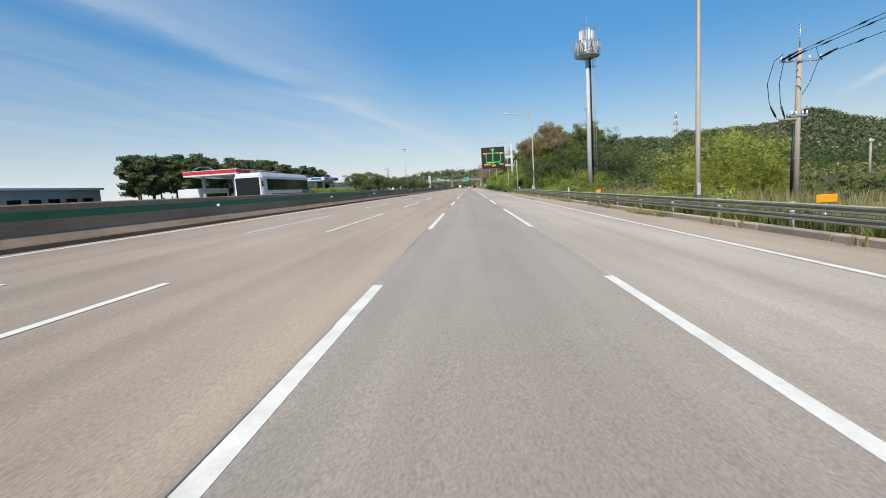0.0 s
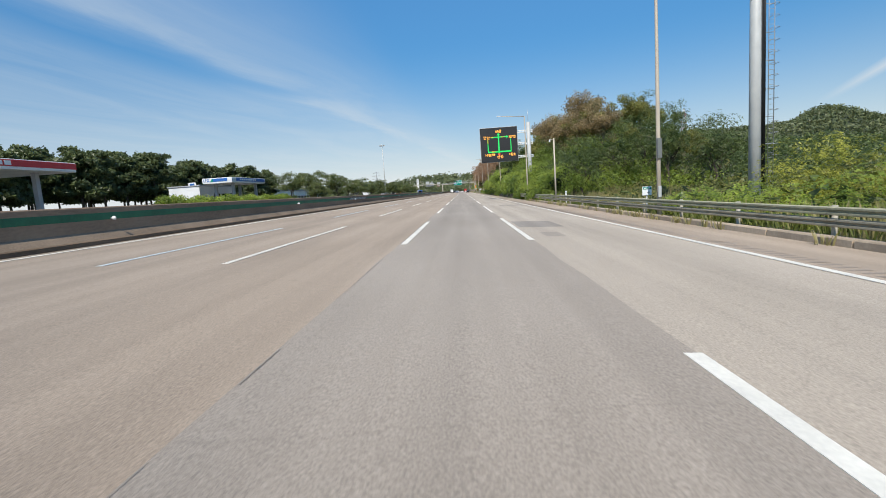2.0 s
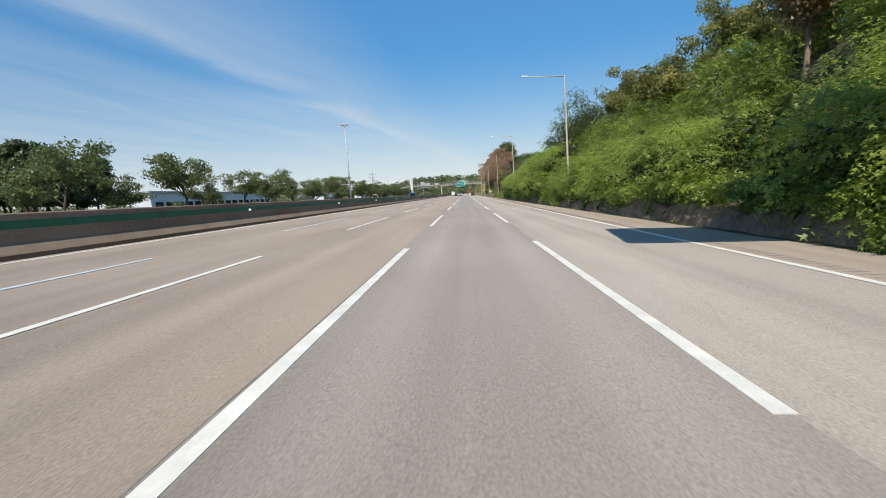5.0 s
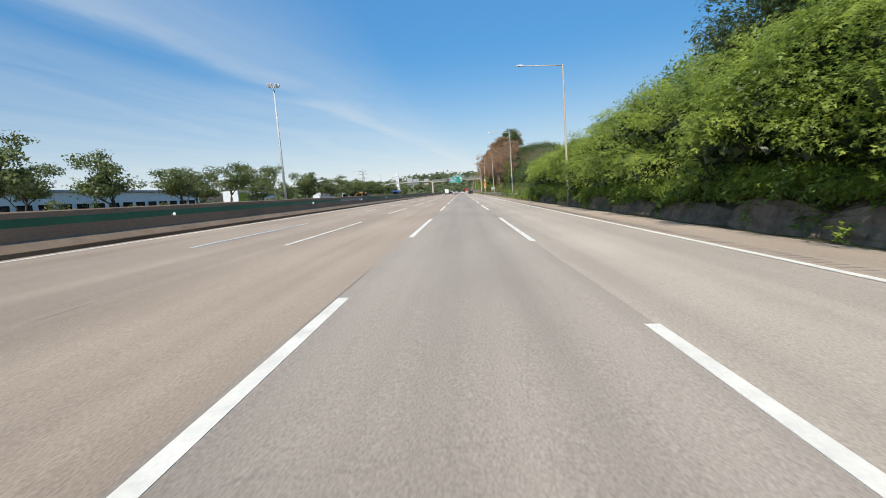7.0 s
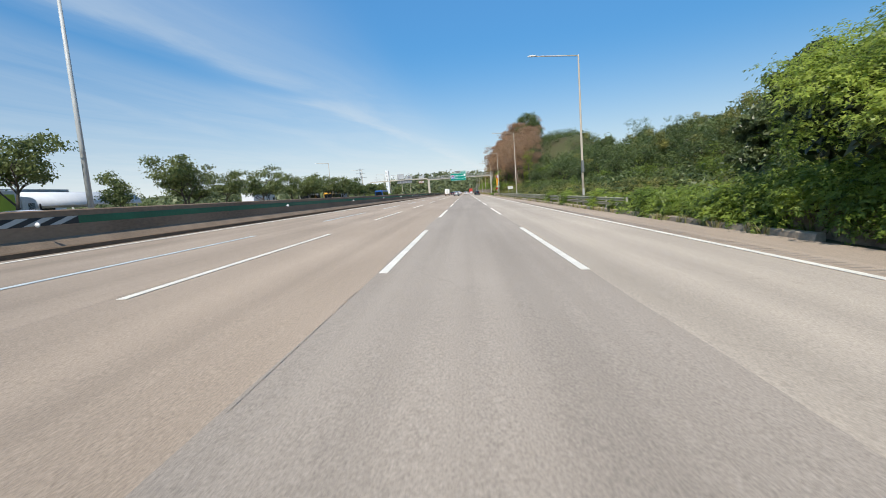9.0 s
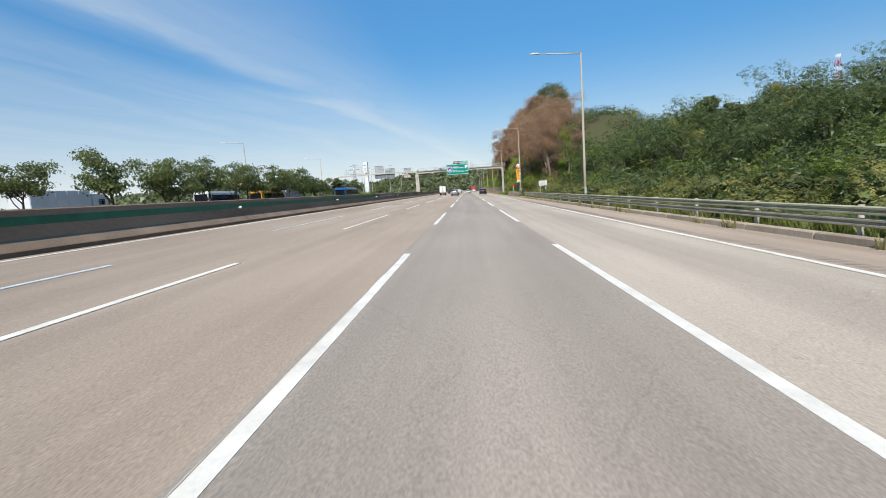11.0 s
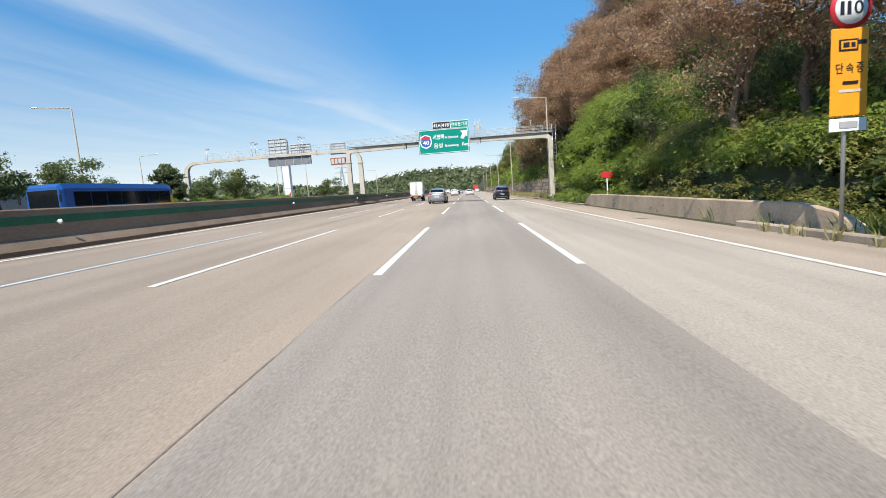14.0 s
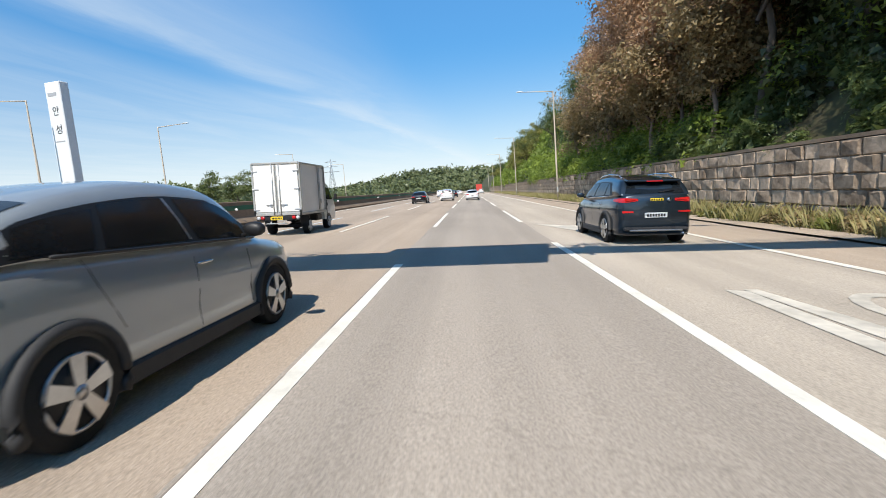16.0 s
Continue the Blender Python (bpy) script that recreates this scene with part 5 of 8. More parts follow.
# Equipment cabinet on a plinth behind the gantry column.
cab = thing("control_cabinet", "brown steel control cabinet on a concrete plinth beside the gantry", "control cabinet", at=(9.75, 385.2, -0.45))
part("plinth", Shape().box((0, 0, 0.15), (0.85, 0.75, 0.3), 0.02), CONCRETE, cab)
body = part("body", Shape().box((0, 0, 1.0), (0.72, 0.6, 1.4), 0.02), mat("brown_cabinet_paint", (0.17, 0.09, 0.055), 0.55, var=0.25, scale=2, fine=20), cab)
part("roof_plate", Shape().box((0, 0, 1.73), (0.80, 0.68, 0.06), 0.015), GREY_PAINT, cab)
for s_ in (-1, 1):
    part("door", Shape().box((s_ * 0.17, -0.306, 1.0), (0.325, 0.02, 1.3), 0.008), body.data.materials[0], body)
part("handle", Shape().box((0.03, -0.325, 1.0), (0.025, 0.03, 0.14), 0.006), GALV, body)

# ---- vegetation ----
def stuff(name, me, label, category):
    ob = new(name, me)
    return tagged(ob, label, category, kind="stuff")


def scatter(x0, x1, y0, y1, n, rng, keep=None):
    pts = np.stack([x0 + (x1 - x0) * rng.random(n), y0 + (y1 - y0) * rng.random(n)], 1)
    return [(x, y) for x, y in pts if keep is None or keep(x, y)]


def undergrowth(name, x0, x1, y0, y1, n, r0, r1, per, size, material, label, sink=0.2, up=0.75, long=2.0, corners=3):
    """One sheet of shrubs that hides a slope."""
    c, r = [], []
    for x, y in scatter(x0, x1, y0, y1, n, RNG):
        rad = r0 + (r1 - r0) * RNG.random()
        if x - rad * 0.9 < x0 - 0.5:
            rad = max(r0 * 0.8, (x - x0 + 0.7))
        c.append((x, y, ground_z(x, y) + rad * (0.55 - sink)))
        r.append(rad)
    return stuff(name, cloud_mesh(name, material, c, r, [int(per * q * q / (r1 * r1)) + 12 for q in r], size, RNG, up=up, long=long, corners=corners), label, "shrubs")


def leafy_bank(name, x0, x1, y0, y1, n, r0, r1, per, long, material, label, lift=0.35, filler=LEAF_DARK, face=(-0.5, -0.9, 1.0), keep=None):
    """Lumpy scrub: an inner mass coloured dark as shade in the gaps and an outer coat of compound leaves towards the
    road.
    """
    c, r = [], []
    for x, y in scatter(x0, x1, y0, y1, n, RNG, keep):
        rad = r0 + (r1 - r0) * RNG.random() ** 1.6
        rad = min(rad, max(r0, x - x0 + r0))
        c.append((x, y, ground_z(x, y) + rad * lift))
        r.append(rad)
    r = np.array(r)
    stuff(name, sprays_mesh(name, material, c, r, (per * (r / r1) ** 1.7).astype(int) + 12, RNG, long, face), label, "shrubs")
    # The darker filler colour puts shade into the gaps and hides the ground.
    stuff("shade_filler", cloud_mesh("shade_filler", filler, c, r * 0.8, (70 * (r / r1) ** 1.5).astype(int) + 10, 0.34, RNG, inner=0.3), "dark twigs and leaves inside the scrub", "shrubs")


def branch_set(s, base, tip, r, depth, rng, ends, last=2):
    mid = base.lerp(tip, 0.5) + Vector((rng.uniform(-1, 1), rng.uniform(-1, 1), rng.uniform(-0.3, 0.6))) * (tip - base).length * 0.09
    s.tube([base, mid, tip], [r, r * 0.75, r * 0.5], 6 if depth else 8, caps=False)
    if depth >= last:
        ends.append(tip)
        return
    for k in range(3 if depth else 5):
        d = (tip - base).normalized()
        side = Vector((rng.uniform(-1, 1), rng.uniform(-1, 1), rng.uniform(0.0, 0.7))).normalized()
        ln = (tip - base).length * rng.uniform(0.42, 0.68)
        start = base.lerp(tip, rng.uniform(0.55, 1.0) if not depth else rng.uniform(0.4, 1.0))
        branch_set(s, start, start + (d * 0.5 + side * 0.9).normalized() * ln, r * 0.48, depth + 1, rng, ends, last)


def tree(h, spread, leaf, per, size, seed, label, trunk_share=0.4, name="tree", squash=0.75, bark=None, blob=None, extra=8, low=None, last=2, spray=False, bare=None):
    """A tapered trunk that forks twice, with clumps of leaves round the twig ends."""
    rng, nrng = random.Random(seed), np.random.default_rng(seed)
    t = thing(name, label, "tree")
    s, ends = Shape(), []
    branch_set(s, Vector((0, 0, -0.3)), Vector((rng.uniform(-0.3, 0.3), rng.uniform(-0.3, 0.3), h * trunk_share + 0.12 * h)), 0.014 * h + 0.03, 0, rng, ends, last)
    c = []
    if bare:
        # long thin upright twigs above, most of them without leaves
        for e in list(ends):
            for _ in range(7 if e.z > h * bare * 0.8 else 3):
                out = Vector((e.x * 0.10 + rng.uniform(-0.6, 0.6), e.y * 0.10 + rng.uniform(-0.6, 0.6), rng.uniform(0.35, 1.1))).normalized()
                q = e + out * rng.uniform(0.7, 1.9)
                s.tube([e, e.lerp(q, 0.5) + Vector((rng.uniform(-0.08, 0.08), rng.uniform(-0.08, 0.08), 0)), q], [0.022, 0.015, 0.007], 3, caps=False)
        ends = [e for e in ends if e.z < h * bare or rng.random() < 0.25]
    part("trunk", s, bark or BARK, t)
    for e in ends:
        p = Vector((e.x, e.y, 0))
        k = spread / max(0.5, p.length) if p.length > spread else 1.0
        c.append((e.x * k, e.y * k, min(max(e.z, h * trunk_share * 0.8), h * 0.88)))
    for k in range(extra):
        a = rng.uniform(0, 6.28)
        q = spread * math.sqrt(rng.random()) * 0.8
        c.append((q * math.cos(a), q * math.sin(a), h * ((low or trunk_share) + (0.93 - (low or trunk_share)) * rng.random() ** 0.8) * (1 - 0.15 * q / spread)))
    b = blob or spread * 0.36
    radii = [b * rng.uniform(0.7, 1.2) for _ in c]
    crown = sprays_mesh("crown", leaf, c, radii, per, nrng, size, squash=squash) if spray else cloud_mesh("crown", leaf, c, radii, per, size, nrng, squash=squash, inner=0.35)
    part("crown", crown, leaf, t)
    return t


def plant(src, places, first=True):
    """Stands copies of a tree at (x, y, size, turn)."""
    for i, (x, y, k, a) in enumerate(places):
        m = Matrix.Translation((x, y, ground_z(x, y) - 0.1)) @ Matrix.Rotation(a, 4, "Z")
        if i == 0 and first:
            src.scale = (k, k, k)
            src.matrix_world = m @ Matrix.Diagonal((k, k, k, 1))
        else:
            ob = copy_thing(src, m)
            ob.scale = (k, k, k)


def spread_places(x0, x1, y0, y1, n, k0, k1, seed, gap=2.2, keep=None):
    rng, out = random.Random(seed), []
    for _ in range(n * 6):
        x, y = rng.uniform(x0, x1), rng.uniform(y0, y1)
        if keep and not keep(x, y):
            continue
        if all((x - p[0]) ** 2 + (y - p[1]) ** 2 > gap * gap for p in out):
            out.append((x, y, rng.uniform(k0, k1), rng.uniform(0, 6.28)))
        if len(out) >= n:
            break
    return out


# Shrubs that cover the slopes of the right side.
leafy_bank("field_shrubs", 11.5, 30, 20, 52, 150, 0.6, 1.9, 330, 0.28, LEAF_YELLOW, "yellow-green shrubs and saplings beyond the guard rail", keep=lambda x, y: 0.36 < x / y < 0.60)
leafy_bank("field_weeds", 10.2, 40, 10, 66, 420, 0.3, 0.8, 90, 0.24, LEAF_FOREST, "low olive weeds over the fields")
leafy_bank("reed_shrubs", 11.5, 46, 40, 118, 260, 0.6, 1.6, 90, 0.36, LEAF_FOREST, "mixed low bushes and reeds in the field")
leafy_bank("slope_shrubs", 8.95, 10.6, 97, 120, 50, 0.4, 0.9, 130, 0.32, LEAF_MID, "green bushes pushing over the end of the guard rail")
leafy_bank("slope_shrubs", 9.35, 12.6, 116, 228, 320, 0.5, 1.15, 130, 0.36, LEAF_MID, "low bright green scrub over the rock foot")
c, r = [], []
for y in np.arange(118, 227, 0.55):
    low = math.sin(y * 0.31) + math.sin(y * 0.83 + 1.0)
    c.append((9.15 + 0.35 * RNG.random(), y, road_z(8.3) + 1.25 - 0.22 * max(0.0, low) + 0.35 * RNG.random()))
    r.append(0.5 + 0.25 * RNG.random())
for y0, n in ((105.6, 14), (108.5, 16), (120.5, 14), (124, 8), (127, 5), (163.5, 9), (169, 4), (199, 4), (222, 12), (227, 14), (233, 8), (243.5, 7), (254, 10), (261, 5)):
    for _ in range(n):
        c.append((8.85 + 0.5 * RNG.random(), y0 + 4.2 * (RNG.random() - 0.5), road_z(8.3) + 0.35 + 0.7 * RNG.random()))
        r.append(0.4 + 0.3 * RNG.random())
stuff("hanging_bushes", sprays_mesh("hanging_bushes", LEAF_MID, c, r, 95, RNG, 0.3, (-0.7, -0.3, 0.4)), "green locust branches hanging over the rock foot", "shrubs")
leafy_bank("slope_shrubs", 10.6, 16.5, 104, 228, 250, 0.9, 2.5, 430, 0.34, LEAF_MID, "dense bright green locust scrub over the cut slope")


def boughs(name, y0, y1, n, foot, reach, top, material, label, root=9.9, clump=2.7):
    """Flat layered boughs that stand out over the shoulder, one above the other, with darkened leaves as shaded hollows
    between.
    """
    c, r = [], []
    for _ in range(n):
        v = RNG.random() ** 0.8
        y = y0 + (y1 - y0) * RNG.random()
        # boughs gather in clumps that shift from layer to layer
        y += 0.30 * clump * math.sin(math.tau * y / clump + 2.2 * round(3 * v))
        bulge = math.sin(math.pi * min(1.0, 0.25 + 0.6 * v))
        swell = 0.35 * math.sin(y * 0.9 + 3.0 * v) + 0.3 * math.sin(y * 0.37 + 5.0 * v)
        c.append((root + 2.6 * v * v - reach * bulge + swell, y, kz + foot + (top - foot) * v))
        r.append(0.7 + 0.75 * RNG.random())
    r = np.array(r)
    stuff(name, sprays_mesh(name, material, c, r, (150 * (r / 1.2) ** 2).astype(int), RNG, 0.27, (-0.5, -0.95, 1.0), squash=0.6), label, "shrubs")
    # Darkened leaves behind each bough stand for the shade in the hollows.
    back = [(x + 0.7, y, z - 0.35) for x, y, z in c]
    stuff("shade_filler", cloud_mesh("shade_filler", LEAF_SHADE, back, r * 0.9, 45, 0.22, RNG, inner=0.3, squash=0.6), "dark twigs and leaves inside the scrub", "shrubs")


boughs("locust_boughs", 121, 174, 210, 1.3, 0.55, 4.6, LEAF_BRIGHT, "sunlit fresh green locust boughs over the rock foot")
boughs("locust_boughs", 172, 202, 150, 1.5, 1.30, 6.6, LEAF_BRIGHT, "layered sunlit green locust boughs hanging over the shoulder")
boughs("locust_boughs", 200, 225, 120, 2.5, 1.15, 5.3, LEAF_BRIGHT, "layered green locust boughs hanging over the shoulder")
boughs("locust_boughs", 100, 122, 70, 0.9, 0.35, 3.6, LEAF_BRIGHT, "sunlit fresh green boughs at the end of the guard rail")
boughs("locust_boughs", 352, 366, 70, 1.0, 0.4, 4.4, LEAF_FOREST, "mixed green boughs behind the parapet", 11.8)
boughs("locust_boughs", 365, 384, 60, 1.0, 0.4, 4.6, LEAF_BRIGHT, "sunlit green boughs hanging over the shoulder by the gantry", 11.5, 3.1)
boughs("locust_boughs", 367, 382, 84, 1.6, 0.7, 8.6, LEAF_BRIGHT, "tall sunlit green boughs beside the gantry column", 11.2, 3.6)
leafy_bank("kudzu", 8.75, 12.5, 224, 239.5, 170, 0.5, 1.15, 190, 0.3, LEAF_MID, "bright green creeper mound covering the start of the guard rail")
leafy_bank("mast_bush", 10.2, 17.5, 61, 72, 60, 0.7, 1.7, 260, 0.36, LEAF_BRIGHT, "lush yellow-green bush at the foot of the antenna mast")
undergrowth("slope_shrubs", 15.5, 30, 104, 228, 240, 1.5, 2.8, 620, 0.15, LEAF_MID, "dense green scrub higher on the cut slope")
leafy_bank("slope_shrubs", 10.2, 16.5, 224, 342, 240, 0.5, 1.4, 130, 0.34, LEAF_FOREST, "low green bushes behind the guard rail")
undergrowth("slope_shrubs", 13.5, 32, 222, 350, 330, 1.0, 2.0, 760, 0.14, LEAF_DARK, "mixed shrubs on the gentle slope")
leafy_bank("slope_shrubs", 9.9, 12.2, 360, 388, 60, 0.6, 1.4, 260, 0.34, LEAF_MID, "lush green bushes hanging over the shoulder by the gantry")
leafy_bank("slope_shrubs", 10.3, 15.5, 333, 358, 90, 0.6, 1.6, 230, 0.30, LEAF_FOREST, "dark shrubs under the browned trees")
leafy_bank("slope_shrubs", 9.45, 11.4, 343, 362, 60, 0.4, 1.0, 150, 0.28, LEAF_FOREST, "mixed weeds behind the parapet")
leafy_bank("kudzu", 8.95, 10.9, 367, 384, 105, 0.45, 0.9, 190, 0.24, LEAF_MID, "low bright green creeper mound beside the shoulder")
undergrowth("slope_shrubs", 11.6, 26, 346, 400, 150, 1.0, 2.1, 700, 0.13, LEAF_MID, "green scrub behind the gantry")
leafy_bank("slope_shrubs", 11.5, 14.5, 383, 412, 130, 0.5, 1.2, 260, 0.24, LEAF_DARK, "dark ivy above the retaining wall")
undergrowth("slope_shrubs", 11.4, 16, 404, 470, 250, 0.7, 1.5, 420, 0.15, LEAF_MID, "green scrub above the retaining wall")
undergrowth("wall_foot_shrubs", 9.5, 10.9, 386, 470, 120, 0.2, 0.42, 420, 0.06, LEAF_OLIVE, "reddish dry weeds at the foot of the retaining wall")
undergrowth("wall_foot_shrubs", 9.3, 10.8, 386, 470, 70, 0.2, 0.4, 420, 0.07, LEAF_FOREST, "low brown-green weeds at the foot of the retaining wall")
undergrowth("slope_shrubs", 15, 26, 384, 470, 200, 1.2, 2.4, 700, 0.16, LEAF_DARK, "dark scrub under the browned trees")
undergrowth("slope_shrubs", 11.4, 24, 468, 640, 200, 1.2, 2.6, 260, 0.34, LEAF_MID, "green scrub above the far retaining wall")
undergrowth("hill_canopy", 28, 66, 112, 350, 560, 1.8, 3.8, 380, 0.24, LEAF_DARK, "dark undergrowth of the wooded hill")
undergrowth("hill_canopy", 20, 52, 286, 420, 330, 1.6, 3.2, 420, 0.20, LEAF_DARK, "dark undergrowth of the wooded hill")
undergrowth("hill_canopy", 24, 56, 400, 640, 340, 2.0, 3.8, 300, 0.32, LEAF_DARK, "dark undergrowth of the wooded hill")
undergrowth("far_scrub", 44, 170, 30, 420, 900, 1.0, 2.6, 80, 0.40, LEAF_FOREST, "scattered scrub over the distant fields")

# Trees.
TWIG = mat("grey_brown_twigs", (0.25, 0.185, 0.145), 0.95, var=0.3, scale=2, fine=25, bump=0.4, stretch=(1, 1, 0.2))
forest_a = tree(8.5, 3.0, LEAF_FOREST, 300, 0.17, 21, "leafy hillside tree with a mixed green and ochre crown", 0.3)
forest_b = tree(9.5, 2.8, LEAF_DARK, 62, 0.40, 22, "dark green hillside tree with a dense crown", 0.3, spray=True)
forest_c = tree(7.0, 2.6, LEAF_MID, 80, 0.31, 23, "bright green young hillside tree", 0.25, spray=True)
brown_a = tree(17.0, 5.6, LEAF_BROWN, 210, 0.13, 24, "browned tree with a dense dry crown leaning over the wall", 0.26, blob=1.4, extra=52, low=0.14, last=3, bark=TWIG)
bare_tree = tree(18.5, 6.4, LEAF_BROWN, 230, 0.095, 27, "half-bare browned tree with a wide twiggy crown", 0.24, blob=1.25, extra=52, low=0.10, last=3, bark=TWIG, bare=0.74)
brown_b = tree(9.0, 3.0, LEAF_OLIVE, 150, 0.14, 25, "browned tree with drying leaves on the hilltop", 0.26, last=3, bark=TWIG)
plant(forest_a, spread_places(17, 40, 126, 186, 22, 0.6, 1.0, 1, 4.0))
plant(forest_b, spread_places(18, 42, 132, 188, 16, 0.6, 1.0, 2, 4.0))
plant(forest_c, spread_places(11.5, 20, 114, 222, 26, 0.55, 0.85, 3, 3.2))
plant(brown_b, spread_places(16.5, 24, 124, 144, 9, 0.85, 1.1, 4, 2.4))
plant(forest_b, [(13.0, 98.5, 0.8, 0.4), (12.4, 106.5, 0.75, 3.1), (16.2, 109, 0.8, 4.4), (13.6, 112.5, 0.85, 5.2), (18.6, 113, 0.8, 1.0)], False)
plant(forest_c, [(11.6, 103, 0.8, 0.2), (11.4, 109, 0.9, 1.2), (14.2, 115, 1.0, 2.2), (20.5, 107, 0.9, 4.0), (11.8, 97, 0.7, 3.0)], False)
plant(forest_c, [(14.8, 223, 0.95, 0.5), (16.8, 226.5, 1.0, 1.5), (18.8, 223, 1.0, 2.9), (13.6, 229, 0.75, 4.0), (20.5, 228, 1.05, 5.0)], False)
plant(forest_b, [(20, 107, 1.05, 0.2), (24, 111, 1.15, 1.2), (28, 113, 1.2, 2.2), (32, 109, 1.15, 3.2), (30, 119, 1.2, 4.2), (36, 115, 1.2, 5.2), (14.2, 187, 1.0, 0.9), (15.6, 184, 1.08, 2.0), (16.8, 189.5, 1.1, 3.7), (18.2, 186, 1.05, 5.1)], False)
plant(forest_a, spread_places(21, 46, 228, 345, 18, 0.5, 0.8, 5, 4.0), False)
plant(forest_b, spread_places(22, 48, 228, 350, 16, 0.5, 0.85, 6, 4.0), False)
plant(forest_c, spread_places(15, 24, 228, 345, 22, 0.4, 0.6, 7, 3.4), False)
plant(brown_a, spread_places(12.6, 25, 405, 430, 15, 0.75, 1.05, 8, 3.0))
plant(brown_b, spread_places(11.8, 15, 400, 440, 9, 0.9, 1.2, 9, 2.6), False)
tall_green = tree(15.0, 5.0, LEAF_BRIGHT, 170, 0.30, 26, "tall leafy green tree leaning over the wall", 0.34, blob=1.35, extra=34, low=0.3, spray=True)
plant(tall_green, [(16.5, 370, 0.48, 0.3), (14.6, 364, 0.42, 2.6), (16.5, 376, 0.5, 0.8), (14.4, 373, 0.52, 3.3), (12.9, 378.6, 0.55, 1.2), (13.0, 374.6, 0.5, 2.9)])
plant(forest_b, spread_places(12, 17, 348, 368, 8, 0.5, 0.8, 10, 2.8), False)
plant(forest_c, spread_places(12, 17, 368, 382, 6, 0.7, 1.05, 10, 2.8), False)
plant(forest_b, spread_places(16, 30, 352, 392, 8, 0.7, 0.9, 19, 3.4), False)
plant(forest_b, spread_places(18, 28, 420, 470, 14, 1.0, 1.4, 20, 3.2), False)
plant(forest_b, spread_places(14, 30, 470, 640, 12, 0.9, 1.3, 11, 4.0), False)
plant(forest_a, spread_places(13, 30, 445, 640, 12, 0.8, 1.2, 12, 4.2), False)
c = [(10.75 + 1.3 * RNG.random(), y, (1.5 if y > 359 else 1.85) + 0.8 * RNG.random()) for y in np.arange(344, 390, 0.6)]
stuff("hanging_bushes", sprays_mesh("hanging_bushes", LEAF_MID, c, [0.7] * len(c), 110, RNG, 0.3, (-0.9, -0.6, 0.6)), "green bushes hanging over the top of the wall", "shrubs")
plant(brown_a, [(28, 402, 0.8, 0.4), (16.6, 408, 0.95, 4.4)], False)
plant(bare_tree, [(12.3, 351.5, 0.74, 3.3), (13.9, 343.0, 0.86, 1.0), (16.4, 346.5, 0.92, 2.5), (14.4, 350.5, 0.78, 4.1), (18.4, 352, 0.8, 5.6)])
shade_tree = tree(14.0, 4.6, LEAF_DARK, 260, 0.20, 28, "tall dark green tree in the shade above the retaining wall", 0.3, blob=1.7, extra=40, low=0.25)
plant(shade_tree, [(20.5, 386, 0.75, 1.3), (22.5, 393, 0.9, 3.5), (20.8, 402, 0.9, 5.4), (25.5, 398, 1.0, 0.9), (23.5, 378, 0.7, 2.0)])
canopy_tree = tree(17.0, 5.2, LEAF_BROWN, 240, 0.13, 29, "browned tree with a high dense crown over the retaining wall", 0.5, blob=1.4, extra=64, low=0.5, last=3, bark=BARK)
plant(canopy_tree, [(13.8, 381.5, 0.68, 0.6), (16.6, 379.5, 0.78, 1.6), (20.0, 381, 0.85, 2.7), (17.4, 385, 0.82, 3.9), (23.4, 384, 0.9, 5.0), (14.2, 387, 0.74, 3.0), (18.2, 389, 0.8, 5.3), (13.4, 392.5, 0.74, 1.9), (17.0, 393.5, 0.85, 0.1), (21.0, 394, 0.9, 2.2), (15.0, 397.5, 0.85, 4.2), (12.8, 401, 0.76, 0.2), (19.0, 399, 0.9, 1.1), (16.2, 404, 0.9, 5.9)])
# Leaf cloud added under the crowns, its dark colour stands for their shade.
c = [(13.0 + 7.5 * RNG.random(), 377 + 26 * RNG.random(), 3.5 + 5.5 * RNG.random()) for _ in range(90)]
stuff("shade_filler", cloud_mesh("shade_filler", LEAF_SHADE, c, [1.3] * 90, 260, 0.2, RNG, inner=0.2), "dark shaded twigs and leaves under the browned crowns", "shrubs")
plant(shade_tree, [(20.0, 360, 0.48, 0.7), (23.5, 368, 0.52, 3.1), (19.5, 369, 0.46, 4.9)], False)
plant(forest_b, spread_places(19, 34, 248, 298, 16, 0.55, 0.78, 45, 3.0), False)
plant(forest_b, spread_places(17, 32, 296, 338, 14, 0.65, 0.9, 44, 3.2), False)
yellow = tree(5.0, 2.2, LEAF_YELLOW, 95, 0.26, 31, "yellow-green sapling beside the road", 0.2, spray=True)
plant(yellow, [(17.6, 37, 1.15, 0.3), (19.6, 40, 1.3, 1.7), (18.6, 34, 0.95, 2.6), (21.5, 42, 1.35, 4.0), (15.2, 33, 0.75, 5.0), (20.5, 36, 1.1, 0.9), (23.2, 40, 1.2, 3.0), (16.4, 42, 1.1, 1.1), (13.4, 66.5, 0.72, 0.6), (15.0, 68, 0.9, 1.9), (16.6, 66, 0.8, 3.3), (13.5, 32, 0.7, 1.4)])
plant(forest_b, [(28, 322, 0.85, 0.3), (33, 326, 0.92, 1.3), (38, 316, 0.85, 2.3), (30, 333, 0.95, 3.3), (42, 328, 1.1, 4.3), (36, 338, 1.05, 5.3)], False)
vine = tree(14.0, 1.6, LEAF_BRIGHT, 90, 0.22, 33, "slender tree wrapped in yellow-green creeper beside the bare tree", 0.45, blob=0.8, extra=44, low=0.12, spray=True, bark=TWIG)
plant(vine, [(17.2, 342.5, 0.78, 0.4)])

